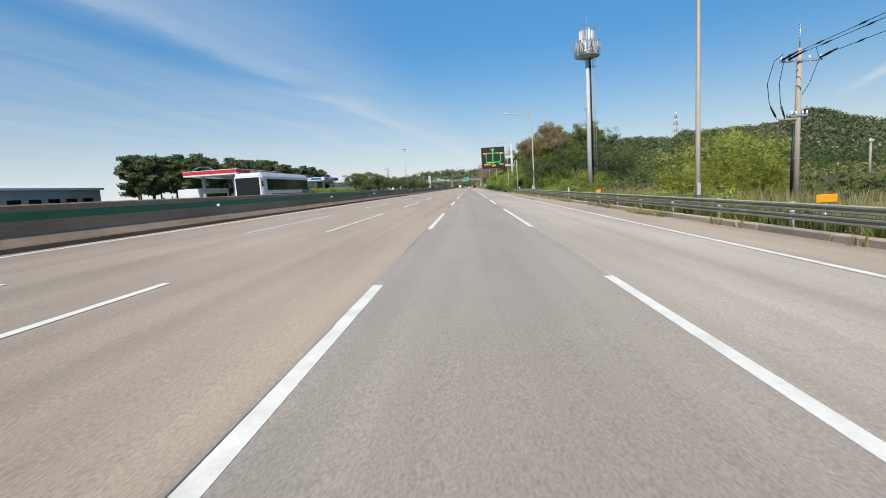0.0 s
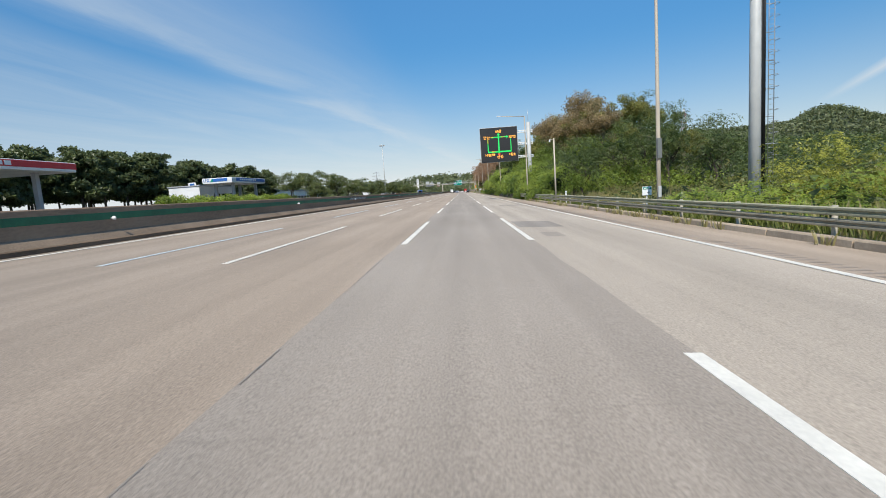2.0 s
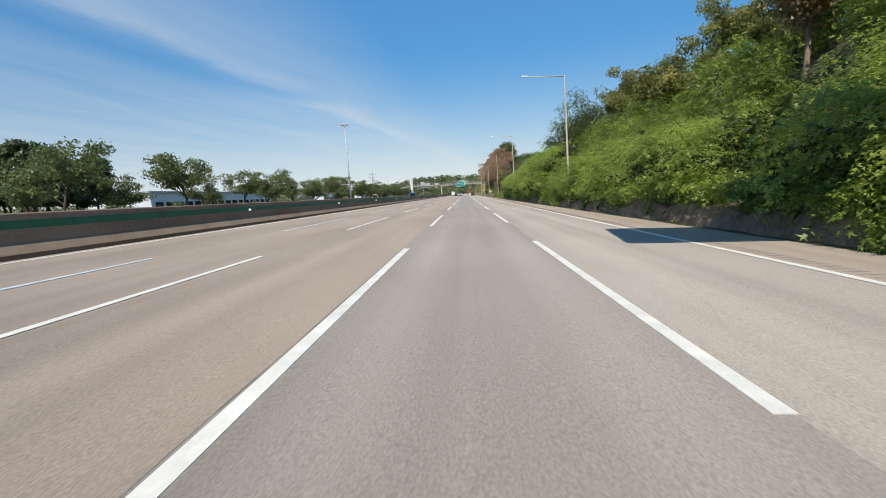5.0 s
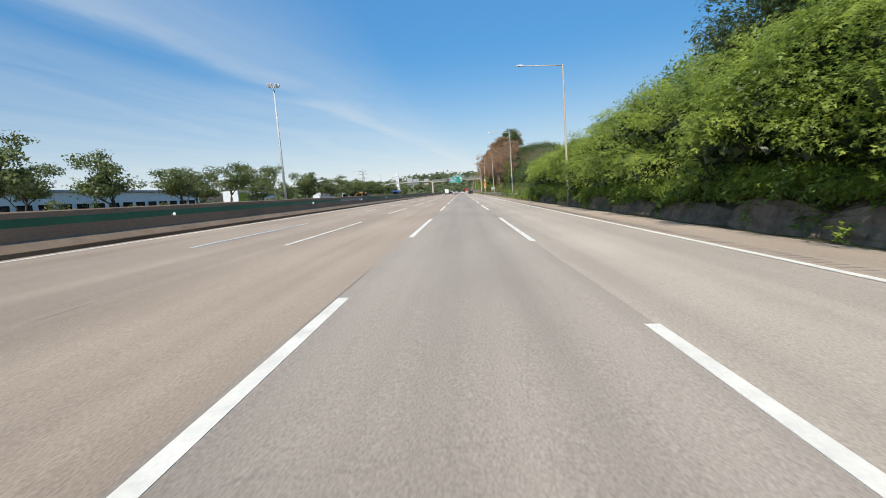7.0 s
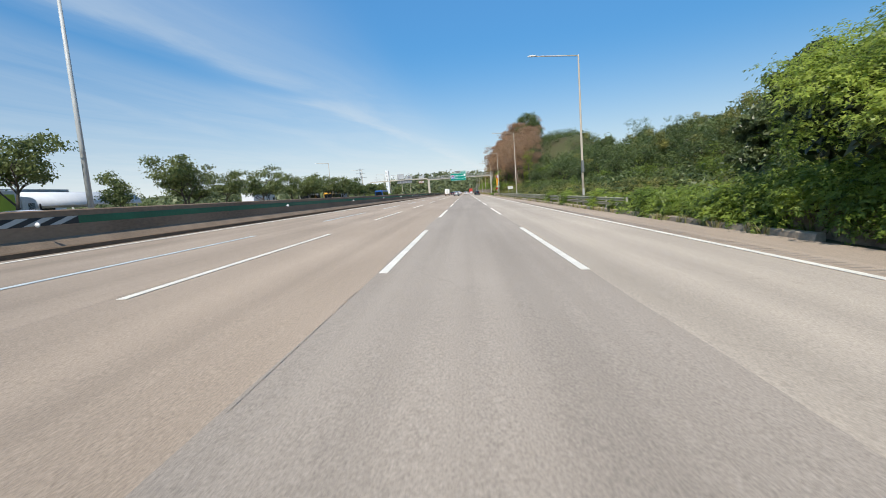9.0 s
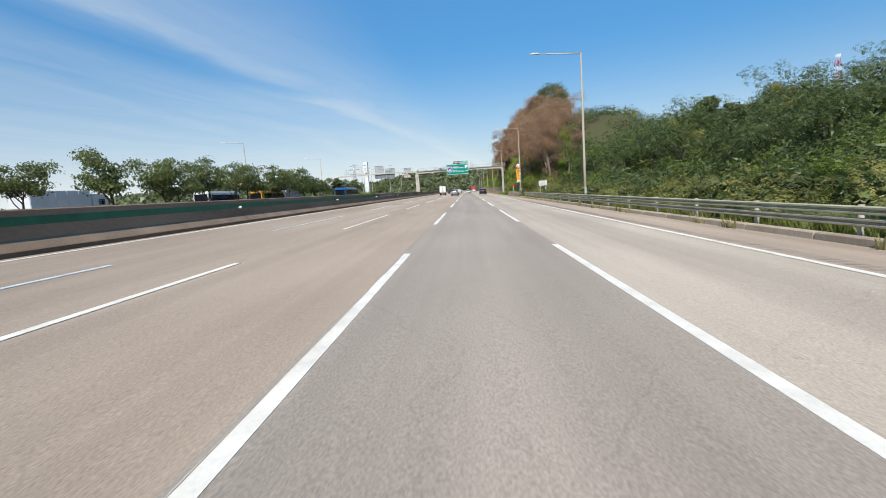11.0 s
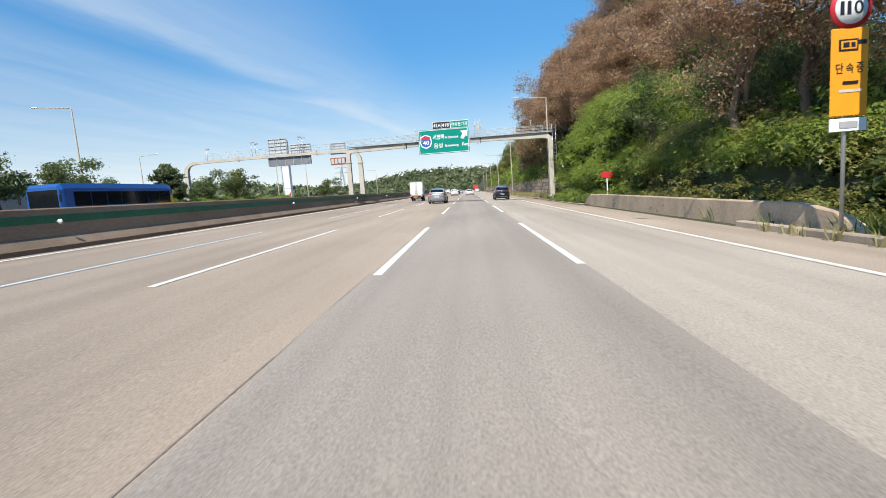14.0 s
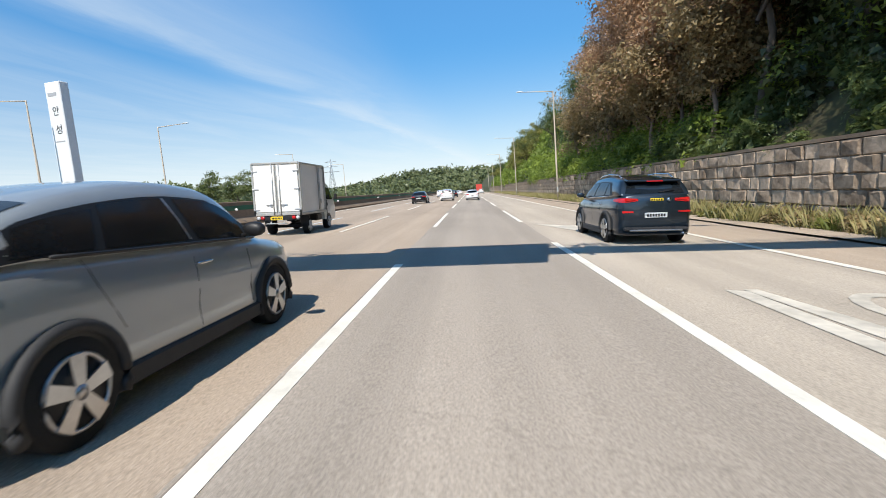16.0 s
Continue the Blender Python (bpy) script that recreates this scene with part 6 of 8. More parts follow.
# Street trees of the rest area.
street_a = tree(7.8, 3.5, LEAF_STREET, 88, 0.15, 41, "umbrella-crowned street tree with layered foliage by the rest area", 0.30, squash=0.42, blob=1.0, extra=14, low=0.48, last=3)
street_b = tree(7.0, 3.0, LEAF_STREET, 76, 0.14, 42, "open airy street tree with a forked trunk by the rest area", 0.30, squash=0.5, blob=0.85, extra=10, low=0.45, last=3)
street_c = tree(7.4, 2.5, LEAF_DARK, 150, 0.15, 44, "dense dark green street tree by the rest area", 0.3, squash=0.55, blob=0.95, extra=20, low=0.40)
pl = [(-33.6 + 1.6 * math.sin(k * 2.1), 140 + 7.6 * k + 1.5 * math.sin(k * 1.3), 1.02 + 0.18 * math.sin(k * 3.7), k * 1.1) for k in range(23)]
plant(street_a, [p for i, p in enumerate(pl) if i % 2 == 0])
plant(street_b, [p for i, p in enumerate(pl) if i % 2])
plant(street_c, [(-34.0, 355, 1.10, 0.4), (-34.0, 361.8, 1.0, 2.0), (-34.4, 389, 0.78, 5.0), (-37, 404, 0.8, 0.9)])
plant(street_a, [(-33.6, 325, 1.0, 1.2), (-33.8, 346.5, 1.08, 1.9), (-33.8, 367.4, 0.88, 2.2), (-34.0, 397.8, 0.95, 5.2)], False)
plant(street_b, [(-33.8, 311, 1.0, 2.2), (-33.6, 317.8, 1.22, 3.2), (-33.8, 330, 1.18, 5.5), (-33.4, 337.6, 1.16, 0.2), (-33.6, 374, 0.74, 4.2), (-33.0, 436, 0.9, 0.7), (-34.2, 446, 1.0, 1.7)], False)


def pine_tree(h, spread, seed, label):
    """A bent trunk with a few level limbs, each ending in flat tufts of needles."""
    rng, nrng = random.Random(seed), np.random.default_rng(seed)
    t = thing("pine_tree", label, "tree")
    lean = Vector((rng.uniform(-0.5, 0.5), rng.uniform(-0.5, 0.5), 0))
    axis = lambda v: Vector((0, 0, -0.3 + (h * 0.93 + 0.3) * v)) + lean * v * v
    s = Shape().tube([axis(v) for v in (0, 0.25, 0.5, 0.75, 1.0)], [0.17, 0.14, 0.11, 0.07, 0.02], 8, caps=False)
    c, r = [(axis(1.0).x, axis(1.0).y, h * 0.93)], [0.6]
    for k in range(22):
        v = 0.34 + 0.62 * k / 21
        a, out = k * 2.4 + rng.uniform(-0.4, 0.4), spread * (1.15 - 0.75 * v) * rng.uniform(0.55, 1.25)
        p = axis(v)
        q = p + Vector((out * math.cos(a), out * math.sin(a), rng.uniform(0.1, 0.7)))
        s.tube([p, p.lerp(q, 0.55) - Vector((0, 0, 0.08)), q], [0.05, 0.035, 0.012], 4, caps=False)
        for f in (0.5, 0.8, 1.05):
            c.append(tuple(p.lerp(q, f) + Vector((rng.uniform(-0.3, 0.3), rng.uniform(-0.3, 0.3), 0.15))))
            r.append(rng.uniform(0.55, 0.9))
    part("trunk", s, BARK, t)
    part("crown", cloud_mesh("crown", LEAF_PINE, c, r, 130, 0.20, nrng, squash=0.55, inner=0.2, long=2.4), LEAF_PINE, t)
    return t


pine = pine_tree(9.0, 3.0, 43, "dark green pine with layered needle tufts")
pine_b = pine_tree(8.2, 2.6, 47, "dark green bent pine with an open crown")
plant(pine, spread_places(-72, -57, 92, 196, 36, 1.1, 1.35, 14, 2.8))
plant(pine_b, spread_places(-70, -56, 96, 196, 26, 1.1, 1.4, 15, 2.8))
plant(pine, [(16.8, 233.5, 0.76, 0.4), (20.4, 239.5, 0.74, 2.0), (23.5, 238, 0.84, 4.1), (18.6, 229, 0.62, 5.0)], False)
plant(pine_b, [(-34.0, 382, 0.74, 2.0), (18.0, 240.5, 0.62, 1.0), (22.8, 245.5, 0.7, 5.2), (24.0, 246, 0.85, 0.6), (27.0, 320, 0.6, 1.0), (31.0, 316, 0.66, 2.2), (24.5, 327, 0.7, 4.0), (35, 330, 0.85, 0.2)], False)

# Woods behind the rest area.
c, r = [], []
for _ in range(300):
    k = 1.1 + 1.5 * RNG.random()
    y = 186 + 150 * RNG.random() if RNG.random() < 0.6 else 430 + 330 * RNG.random()
    c.append((-68 - 40 * RNG.random(), y, 1.0 + 3.0 * RNG.random() ** 1.6))
    r.append(k)
stuff("roadside_woods", cloud_mesh("roadside_woods", LEAF_STREET, c, r, 420, 0.2, RNG, inner=0.35), "belt of green trees behind the rest area", "woods")

# Grasses along the verge.
roots = [(x, y, ground_z(x, y)) for x, y in scatter(8.95, 11.5, -10, 108, 900, RNG)]
stuff("verge_grass", blades_mesh("verge_grass", roots, 0.45, GRASS_GREEN, RNG, 16, 0.35, 0.013), "green weeds along the shoulder", "grass")
roots = [(x, y, ground_z(x, y)) for x, y in scatter(9.6, 26, 2, 108, 1500, RNG)]
stuff("reed_grass", blades_mesh("reed_grass", roots, 0.9, GRASS_DRY, RNG, 20, 0.5, 0.011, 0.4), "tall pale dry reeds behind the rail", "grass")
roots = [(x, y, ground_z(x, y)) for x, y in scatter(8.95, 12.5, 222, 348, 1500, RNG)]
stuff("verge_grass", blades_mesh("verge_grass", roots, 0.5, GRASS_GREEN, RNG, 16, 0.35, 0.013), "green weeds along the shoulder", "grass")
roots = [(x, y, ground_z(x, y)) for x, y in scatter(9.1, 10.8, 384, 560, 800, RNG)]
stuff("wall_grass", blades_mesh("wall_grass", roots, 0.60, GRASS_DRY, RNG, 26, 0.5, 0.010), "yellowing tall grass at the foot of the retaining wall", "grass")
roots = [(x, y, ground_z(x, y)) for x, y in scatter(9.3, 10.6, 346, 560, 450, RNG)]
stuff("wall_grass", blades_mesh("wall_grass", roots, 0.36, GRASS_GREEN, RNG, 26, 0.45, 0.011), "green weeds at the foot of the retaining wall", "grass")
roots = [(8.1 + 0.4 * RNG.random(), 21.5 + 4.5 * RNG.random(), road_z(8.2)) for _ in range(60)]
stuff("verge_grass", blades_mesh("verge_grass", roots, 0.2, GRASS_DRY, RNG, 22, 0.5, 0.010), "dry reddish weed clump creeping onto the shoulder", "grass")
roots = [(x, y, ground_z(x, y)) for x, y in scatter(11.0, 17.5, 14, 44, 260, RNG)]
stuff("reed_grass", blades_mesh("reed_grass", roots, 1.25, GRASS_DRY, RNG, 24, 0.5, 0.012, 0.3), "tall pale reeds in front of the yellow-green bushes", "grass")
# Tufts in the kerb joint.
roots = [(8.3 + 0.05 * RNG.random(), y, road_z(8.3)) for y in list(RNG.random(90) * 130 - 20) + list(224 + RNG.random(70) * 120)]
stuff("kerb_weeds", blades_mesh("kerb_weeds", roots, 0.32, GRASS_DRY, RNG, 16, 0.25, 0.02), "dry weed tufts in the kerb joint", "grass")
# Clipped hedge on the far side of the opposite lanes.
c = [(-33.2 + 0.5 * RNG.random(), y, 0.9 + 0.2 * RNG.random()) for y in np.arange(60, 500, 0.9)]
stuff("hedge", cloud_mesh("hedge", GRASS_GREEN, c, [0.75] * len(c), 46, 0.16, RNG), "low bright green hedge beside the rest area", "hedge")
for y0, y1, top in ((98, 137, 2.75), (372, 424, 2.35)):
    c = [(-34.0 + 1.4 * RNG.random(), y, 1.1 + (top - 1.1) * RNG.random() ** 0.5 + 0.15 * math.sin(y * 0.9)) for y in np.arange(y0, y1, 0.14)]
    stuff("hedge", cloud_mesh("hedge", LEAF_BRIGHT, c, [0.6] * len(c), 110, 0.13, RNG, inner=0.4), "tall yellow-green hedge beside the rest area", "hedge")

# ---- distant wooded hills ----
def far_hill(name, cx, cy, rx, ry, h, n, size, seed, label, leaf, per=30, leaf_size=0.42):
    rng = np.random.default_rng(seed)
    s = Shape()
    rings = []
    hz = lambda a, q: h * (1 - q * q) ** 1.2 * (0.82 + min(1, 3 * q) * (0.18 * math.sin(a * 3 + seed) + 0.1 * math.sin(a * 7 + q * 5)))
    for i in range(11):
        q = 1 - i / 10
        rings.append([(cx + rx * q * math.cos(a), cy + ry * q * math.sin(a), -2 + hz(a, q)) for a in [2 * math.pi * k / 48 for k in range(48)]])
    s.loft(rings, caps=False)
    ob = tagged(new(name), label, "hill", kind="structure")
    part("slope", s, HILL_FAR, ob)
    c = []
    for _ in range(n):
        a, q = rng.random() * 2 * math.pi, math.sqrt(rng.random()) * 0.985
        c.append((cx + rx * q * math.cos(a), cy + ry * q * math.sin(a), -2 + hz(a, q) + size * 0.5))
    w = part("woods", cloud_mesh("woods", leaf, c, [size * (0.7 + 0.7 * rng.random()) for _ in c], per, size * leaf_size, rng, inner=0.7), leaf, ob, "tree canopy")
    w["kind"] = "stuff"
    return ob


far_hill("wooded_hill", 470, 760, 300, 330, 74, 6500, 4.6, 1, "long wooded hill behind the fields", LEAF_FAR, 26, 0.40)
far_hill("wooded_hill", 268, 640, 190, 180, 52, 4600, 4.2, 6, "high wooded hill with a mast on its top", LEAF_FAR, 30, 0.36)
far_hill("wooded_hill", 640, 420, 190, 210, 72, 3600, 4.6, 2, "wooded hilltop behind the fields", LEAF_FAR, 26, 0.40)
far_hill("wooded_hill", 105, 230, 52, 100, 13, 1500, 2.5, 3, "low wooded rise beyond the fields", LEAF_DARK, 70, 0.19)
far_hill("wooded_hill", 60, 1350, 420, 240, 46, 2200, 8.0, 4, "distant low wooded ridge ahead", LEAF_FAR)
far_hill("wooded_hill", -330, 900, 240, 300, 24, 1600, 7.0, 5, "distant low wooded rise across the road", LEAF_FAR)

# ---- the rest area across the road ----
PANEL_WHITE = mat("white_cladding", (0.72, 0.73, 0.72), 0.5, var=0.12, scale=0.5, fine=5)
PANEL_GREY = mat("grey_cladding", (0.36, 0.37, 0.38), 0.55, var=0.15, scale=0.4, fine=5)
BRICK_RED = mat("red_brown_wall", (0.30, 0.10, 0.06), 0.85, var=0.3, scale=1, fine=20)
CANOPY_RED = mat("red_canopy_sheet", (0.55, 0.03, 0.035), 0.45, var=0.08)
CANOPY_BLUE = mat("blue_canopy_sheet", (0.03, 0.13, 0.42), 0.45, var=0.08)
GLASS_DARK = mat("dark_tinted_glass", (0.010, 0.013, 0.016), 0.08, var=0.3, spec=0.32)
YELLOW = mat("yellow_coach_paint", (0.72, 0.36, 0.02), 0.35, var=0.08, coat=0.5)
COACH_BLUE = mat("blue_coach_paint", (0.02, 0.10, 0.34), 0.35, var=0.08, coat=0.5)
RUBBER = mat("tyre_rubber", (0.014, 0.014, 0.014), 0.85, var=0.3, scale=6, fine=60, bump=0.2)
ALLOY = mat("alloy_rim", (0.52, 0.52, 0.52), 0.3, metal=0.9, var=0.15, scale=5, fine=30)
CHROME = mat("chrome_trim", (0.7, 0.7, 0.7), 0.15, metal=1.0, var=0.05)
LAMP_RED = mat("red_lamp_lens", (0.55, 0.012, 0.015), 0.15, var=0.15, scale=8, spec=0.8, coat=0.6)
LAMP_CLEAR = mat("clear_lamp_lens", (0.62, 0.63, 0.64), 0.12, var=0.1, spec=0.8, coat=0.6)
PLATE_YELLOW = mat("yellow_plate", (0.78, 0.55, 0.03), 0.5, var=0.05)
RZ = 0.65


def filling_station(at, fascia, label, w=16.0, d=9.0, h=5.2, kiosk=True):
    t = thing("filling_station", label, "filling station", at=at)
    part("canopy", Shape().box((0, 0, h + 0.45), (d, w, 0.9), 0.04), PANEL_WHITE, t, "flat white canopy")
    part("fascia", Shape().box((0, 0, h + 0.55), (d + 0.06, w + 0.06, 0.56), 0.02), fascia, t, "coloured fascia band")
    for x in (-d * 0.3, d * 0.3):
        for y in (-w * 0.33, w * 0.33):
            part("column", Shape().box((x, y, h / 2), (0.45, 0.45, h), 0.03), PANEL_GREY, t)
    for y in (-w * 0.2, w * 0.2):
        p = part("fuel_pump", Shape().box((d * 0.3, y, 0.95), (0.6, 0.95, 1.7), 0.05), fascia, t)
        part("display", Shape().box((d * 0.3 + 0.305, y, 1.35), (0.012, 0.6, 0.4)), BLACK, p)
    if not kiosk:
        return t
    part("kiosk", Shape().box((-d * 0.3 - 3, 0, 1.7), (4, w * 0.6, 3.4), 0.05), PANEL_WHITE, t)
    part("kiosk_window", Shape().box((-d * 0.3 - 0.98, 0, 1.7), (0.05, w * 0.5, 1.6)), GLASS_DARK, t)
    return t


st = filling_station((-42, 84, RZ), CANOPY_RED, "filling station with red fascia on a white canopy")
bar = Shape()
for k, w in enumerate((0.7, 0.7, 0.25, 0.9, 0.35, 0.6)):
    bar.box((4.56, -3.2 + sum((0.7, 0.7, 0.25, 0.9, 0.35, 0.6)[:k]) + 0.18 * k + w / 2, 5.75), (0.02, w, 0.36))
part("logo_bar", bar, SIGN_WHITE, st)
arch = Shape()
for k in range(7):
    y = -14 + k * 1.6
    arch.tube([(0, y, 5.4 + 1.2 * math.sin(math.pi * k / 6)), (0, y + 1.6, 5.4 + 1.2 * math.sin(math.pi * (k + 1) / 6))], 0.07, 6)
part("roof_truss", arch, PANEL_GREY, st, "curved tubular roof edge")
st2 = filling_station((-40.5, 131.4, RZ), PANEL_WHITE, "gas station with a white canopy and blue fascia panels", 13.4, 5.0, 4.87, False)
letter("sign_word", "LPG", 0.5, CANOPY_BLUE, st2, (-2.3, -6.745, 5.2), 1.0, "blue lettering")
part("fascia_panel", Shape().box((0.55, -6.75, 5.42), (2.4, 0.03, 0.5)), CANOPY_BLUE, st2, "blue fascia panel")
part("fascia_panel", Shape().add([(-1.2, -6.76, 5.17), (-0.7, -6.76, 5.17), (-0.3, -6.76, 5.67), (-0.8, -6.76, 5.67)], [(0, 1, 2, 3)]), SIGN_GREEN, st2, "green slanted stripe")
part("fascia_panel", Shape().box((2.55, 0.6, 5.42), (0.03, 11.6, 0.56)), CANOPY_BLUE, st2, "blue fascia panel along the road")
bar = Shape()
for k in range(9):
    bar.box((2.575, -3.6 + k * 0.72, 5.42), (0.02, 0.5, 0.26))
part("logo_bar", bar, SIGN_WHITE, st2)

shop = thing("station_shop", "white station shop with a red brick base and dark windows", "building", at=(-47.2, 132.4, RZ))
part("wall", Shape().box((0, 0, 3.2), (5.4, 12.4, 3.0), 0.04), PANEL_WHITE, shop)
part("brick_base", Shape().box((0, 0, 0.85), (5.5, 12.5, 1.7), 0.03), BRICK_RED, shop, "red brick base course")
part("roof", Shape().box((0, 0, 4.8), (5.7, 12.7, 0.2), 0.03), PANEL_GREY, shop)
part("sign_panel", Shape().box((1.6, -6.3, 5.05), (1.3, 0.08, 0.6), 0.02), SIGN_WHITE, shop)
part("sign_bar", Shape().box((1.6, -6.35, 5.05), (0.8, 0.03, 0.3)), CANOPY_BLUE, shop)
for y in (-0.6, 2.2, 5.0):
    part("window", Shape().box((2.76, y, 2.7), (0.08, 2.0, 1.4), 0.02), GLASS_DARK, shop)

hall = thing("rest_area_building", "long low grey and white rest area building", "building", at=(-86, 70, RZ))
part("wall", Shape().box((0, 0, 2.6), (12, 60, 5.2), 0.05), PANEL_GREY, hall)
part("roof", Shape().prism([(-6.6, 5.2), (6.6, 5.2), (6.6, 5.6), (0, 6.6), (-6.6, 5.6)], -30.5, 30.5), PANEL_WHITE, hall)
for k in range(14):
    part("window", Shape().box((6.02, -27 + k * 4.1, 2.4), (0.08, 2.6, 2.2), 0.02), GLASS_DARK, hall)
hall2 = thing("rest_area_building", "white flat-roofed rest area hall with a window band", "building", at=(-82, 260, RZ))
part("wall", Shape().box((0, 0, 3.0), (16, 70, 6.0), 0.05), PANEL_WHITE, hall2)
part("roof_edge", Shape().box((0, 0, 6.2), (17, 71, 0.5), 0.05), PANEL_GREY, hall2)
for k in range(16):
    part("window", Shape().box((8.02, -32 + k * 4.2, 2.6), (0.08, 3.0, 2.4), 0.02), GLASS_DARK, hall2)
canopy = thing("shade_canopy", "white curved membrane canopy at the rest area", "canopy", at=(-46, 262, RZ))
rings = []
for k in range(9):
    a = math.pi * k / 8
    rings.append([(-3.2 * math.cos(a), -9, 2.4 + 1.6 * math.sin(a)), (-3.2 * math.cos(a), 9, 2.4 + 1.6 * math.sin(a))])
part("membrane", Shape().loft([r + [(p[0] * 0.985, p[1], p[2] - 0.06) for p in reversed(r)] for r in rings], smooth=True, caps=True), PANEL_WHITE, canopy)
for y in (-8, 0, 8):
    for x in (-3.15, 3.15):
        part("post", Shape().tube([(x, y, 0), (x, y, 2.45)], 0.08, 8), PANEL_GREY, canopy)

mast = thing("floodlight_mast", "tall slim floodlight mast with a crown of lamps", "floodlight mast", at=(-32.4, 249.5, 0.5))
part("pole", Shape().tube([(0, 0, -0.2), (0, 0, 10), (0, 0, 20.4)], [0.24, 0.19, 0.12], 14), GREY_PAINT, mast)
part("ring", Shape().tube([(0.75 * math.cos(a * math.pi / 8), 0.75 * math.sin(a * math.pi / 8), 20.3) for a in range(17)], 0.05, 6), GALV, mast)
for k in range(8):
    a = k * math.pi / 4
    part("spoke", Shape().tube([(0, 0, 20.1), (0.75 * math.cos(a), 0.75 * math.sin(a), 20.3)], 0.03, 5), GALV, mast)
    fl = part("floodlight", Shape().box((0.95 * math.cos(a), 0.95 * math.sin(a), 20.5), (0.42, 0.3, 0.4), 0.05, pose(0, 0, 0, 0, 25, math.degrees(a))), GREY_PAINT, mast)
    part("lens", Shape().box((1.08 * math.cos(a), 1.08 * math.sin(a), 20.4), (0.04, 0.26, 0.3), 0.01, pose(0, 0, 0, 0, 25, math.degrees(a))), LAMP_CLEAR, fl)
mast.scale = (1, 1, 1.08)

pyl = thing("rest_area_pylon", "tall white pylon sign with dark lettering and red emblem", "pylon sign", at=(-33.6, 417.0, 0.4), turn=-12)
part("body", Shape().box((0, 0, 6.2), (1.62, 0.8, 12.4), 0.06), PANEL_WHITE, pyl)
letter("sign_name", "안", 0.75, BLACK, pyl, (-0.30, -0.41, 9.7), 0.68)
letter("sign_name", "성", 0.75, BLACK, pyl, (-0.30, -0.41, 8.2), 0.68)
part("text_bar", Shape().box((-0.1, -0.41, 11.4), (0.9, 0.02, 0.28)), PANEL_GREY, pyl)
part("text_bar", Shape().box((0, -0.41, 7.6), (1.0, 0.02, 0.1)), PANEL_GREY, pyl)
part("groove", Shape().box((0, -0.405, 3.6), (1.63, 0.03, 0.06)), PANEL_GREY, pyl)
part("emblem", Shape().add([(-0.1, -0.415, 1.6), (0.75, -0.415, 1.3), (0.7, -0.415, 3.0)], [(0, 1, 2)]), SIGN_RED, pyl, "red slanted emblem")
part("emblem", Shape().add([(0.2, -0.416, 1.2), (0.78, -0.416, 1.0), (0.76, -0.416, 1.9)], [(0, 1, 2)]), SIGN_BLUE, pyl, "blue slanted emblem")

ht = thing("radio_mast", "red and white lattice radio mast on the wooded hilltop", "mast", at=(252, 602, 46))
for k in range(7):
    lat = Shape()
    z, w, w2 = 4.0 * k, 2.6 - 0.26 * k, 2.6 - 0.26 * (k + 1)
    for sx in (-1, 1):
        lat.tube([(sx * w, -w, z), (sx * w2, -w2, z + 4)], 0.2, 4).tube([(sx * w, w, z), (sx * w2, w2, z + 4)], 0.2, 4)
        lat.tube([(sx * w, -w, z), (-sx * w2, -w2, z + 4)], 0.13, 4).tube([(sx * w, -w, z), (sx * w2, w2, z + 4)], 0.13, 4)
    part("mast_section", lat, SIGN_RED if k % 2 else SIGN_WHITE, ht)

pt = thing("transmission_tower", "distant lattice power transmission tower", "transmission tower", at=(-150, 900, 0))
lat = Shape()
for sx in (-1, 1):
    for sy in (-1, 1):
        lat.tube([(4.5 * sx, 4.5 * sy, 0), (1.0 * sx, 1.0 * sy, 34), (0.2 * sx, 0.2 * sy, 46)], 0.22, 5)
for k in range(9):
    z, w = k * 4.4, 4.5 - 3.5 * k * 4.4 / 34 if k * 4.4 < 34 else 0.9
    z2 = z + 4.4
    w2 = max(0.9, 4.5 - 3.5 * z2 / 34)
    for s in (-1, 1):
        lat.tube([(-w, s * w, z), (w2, s * w2, z2)], 0.12, 4).tube([(w, s * w, z), (-w2, s * w2, z2)], 0.12, 4)
part("lattice", lat, GALV, pt)
for z, w in ((32, 9), (38, 7.5), (43, 6)):
    part("crossarm", Shape().tube([(-w, 0, z), (0, 0, z + 1.2), (w, 0, z)], 0.2, 5).tube([(-w, 0, z), (w, 0, z)], 0.16, 5), GALV, pt)


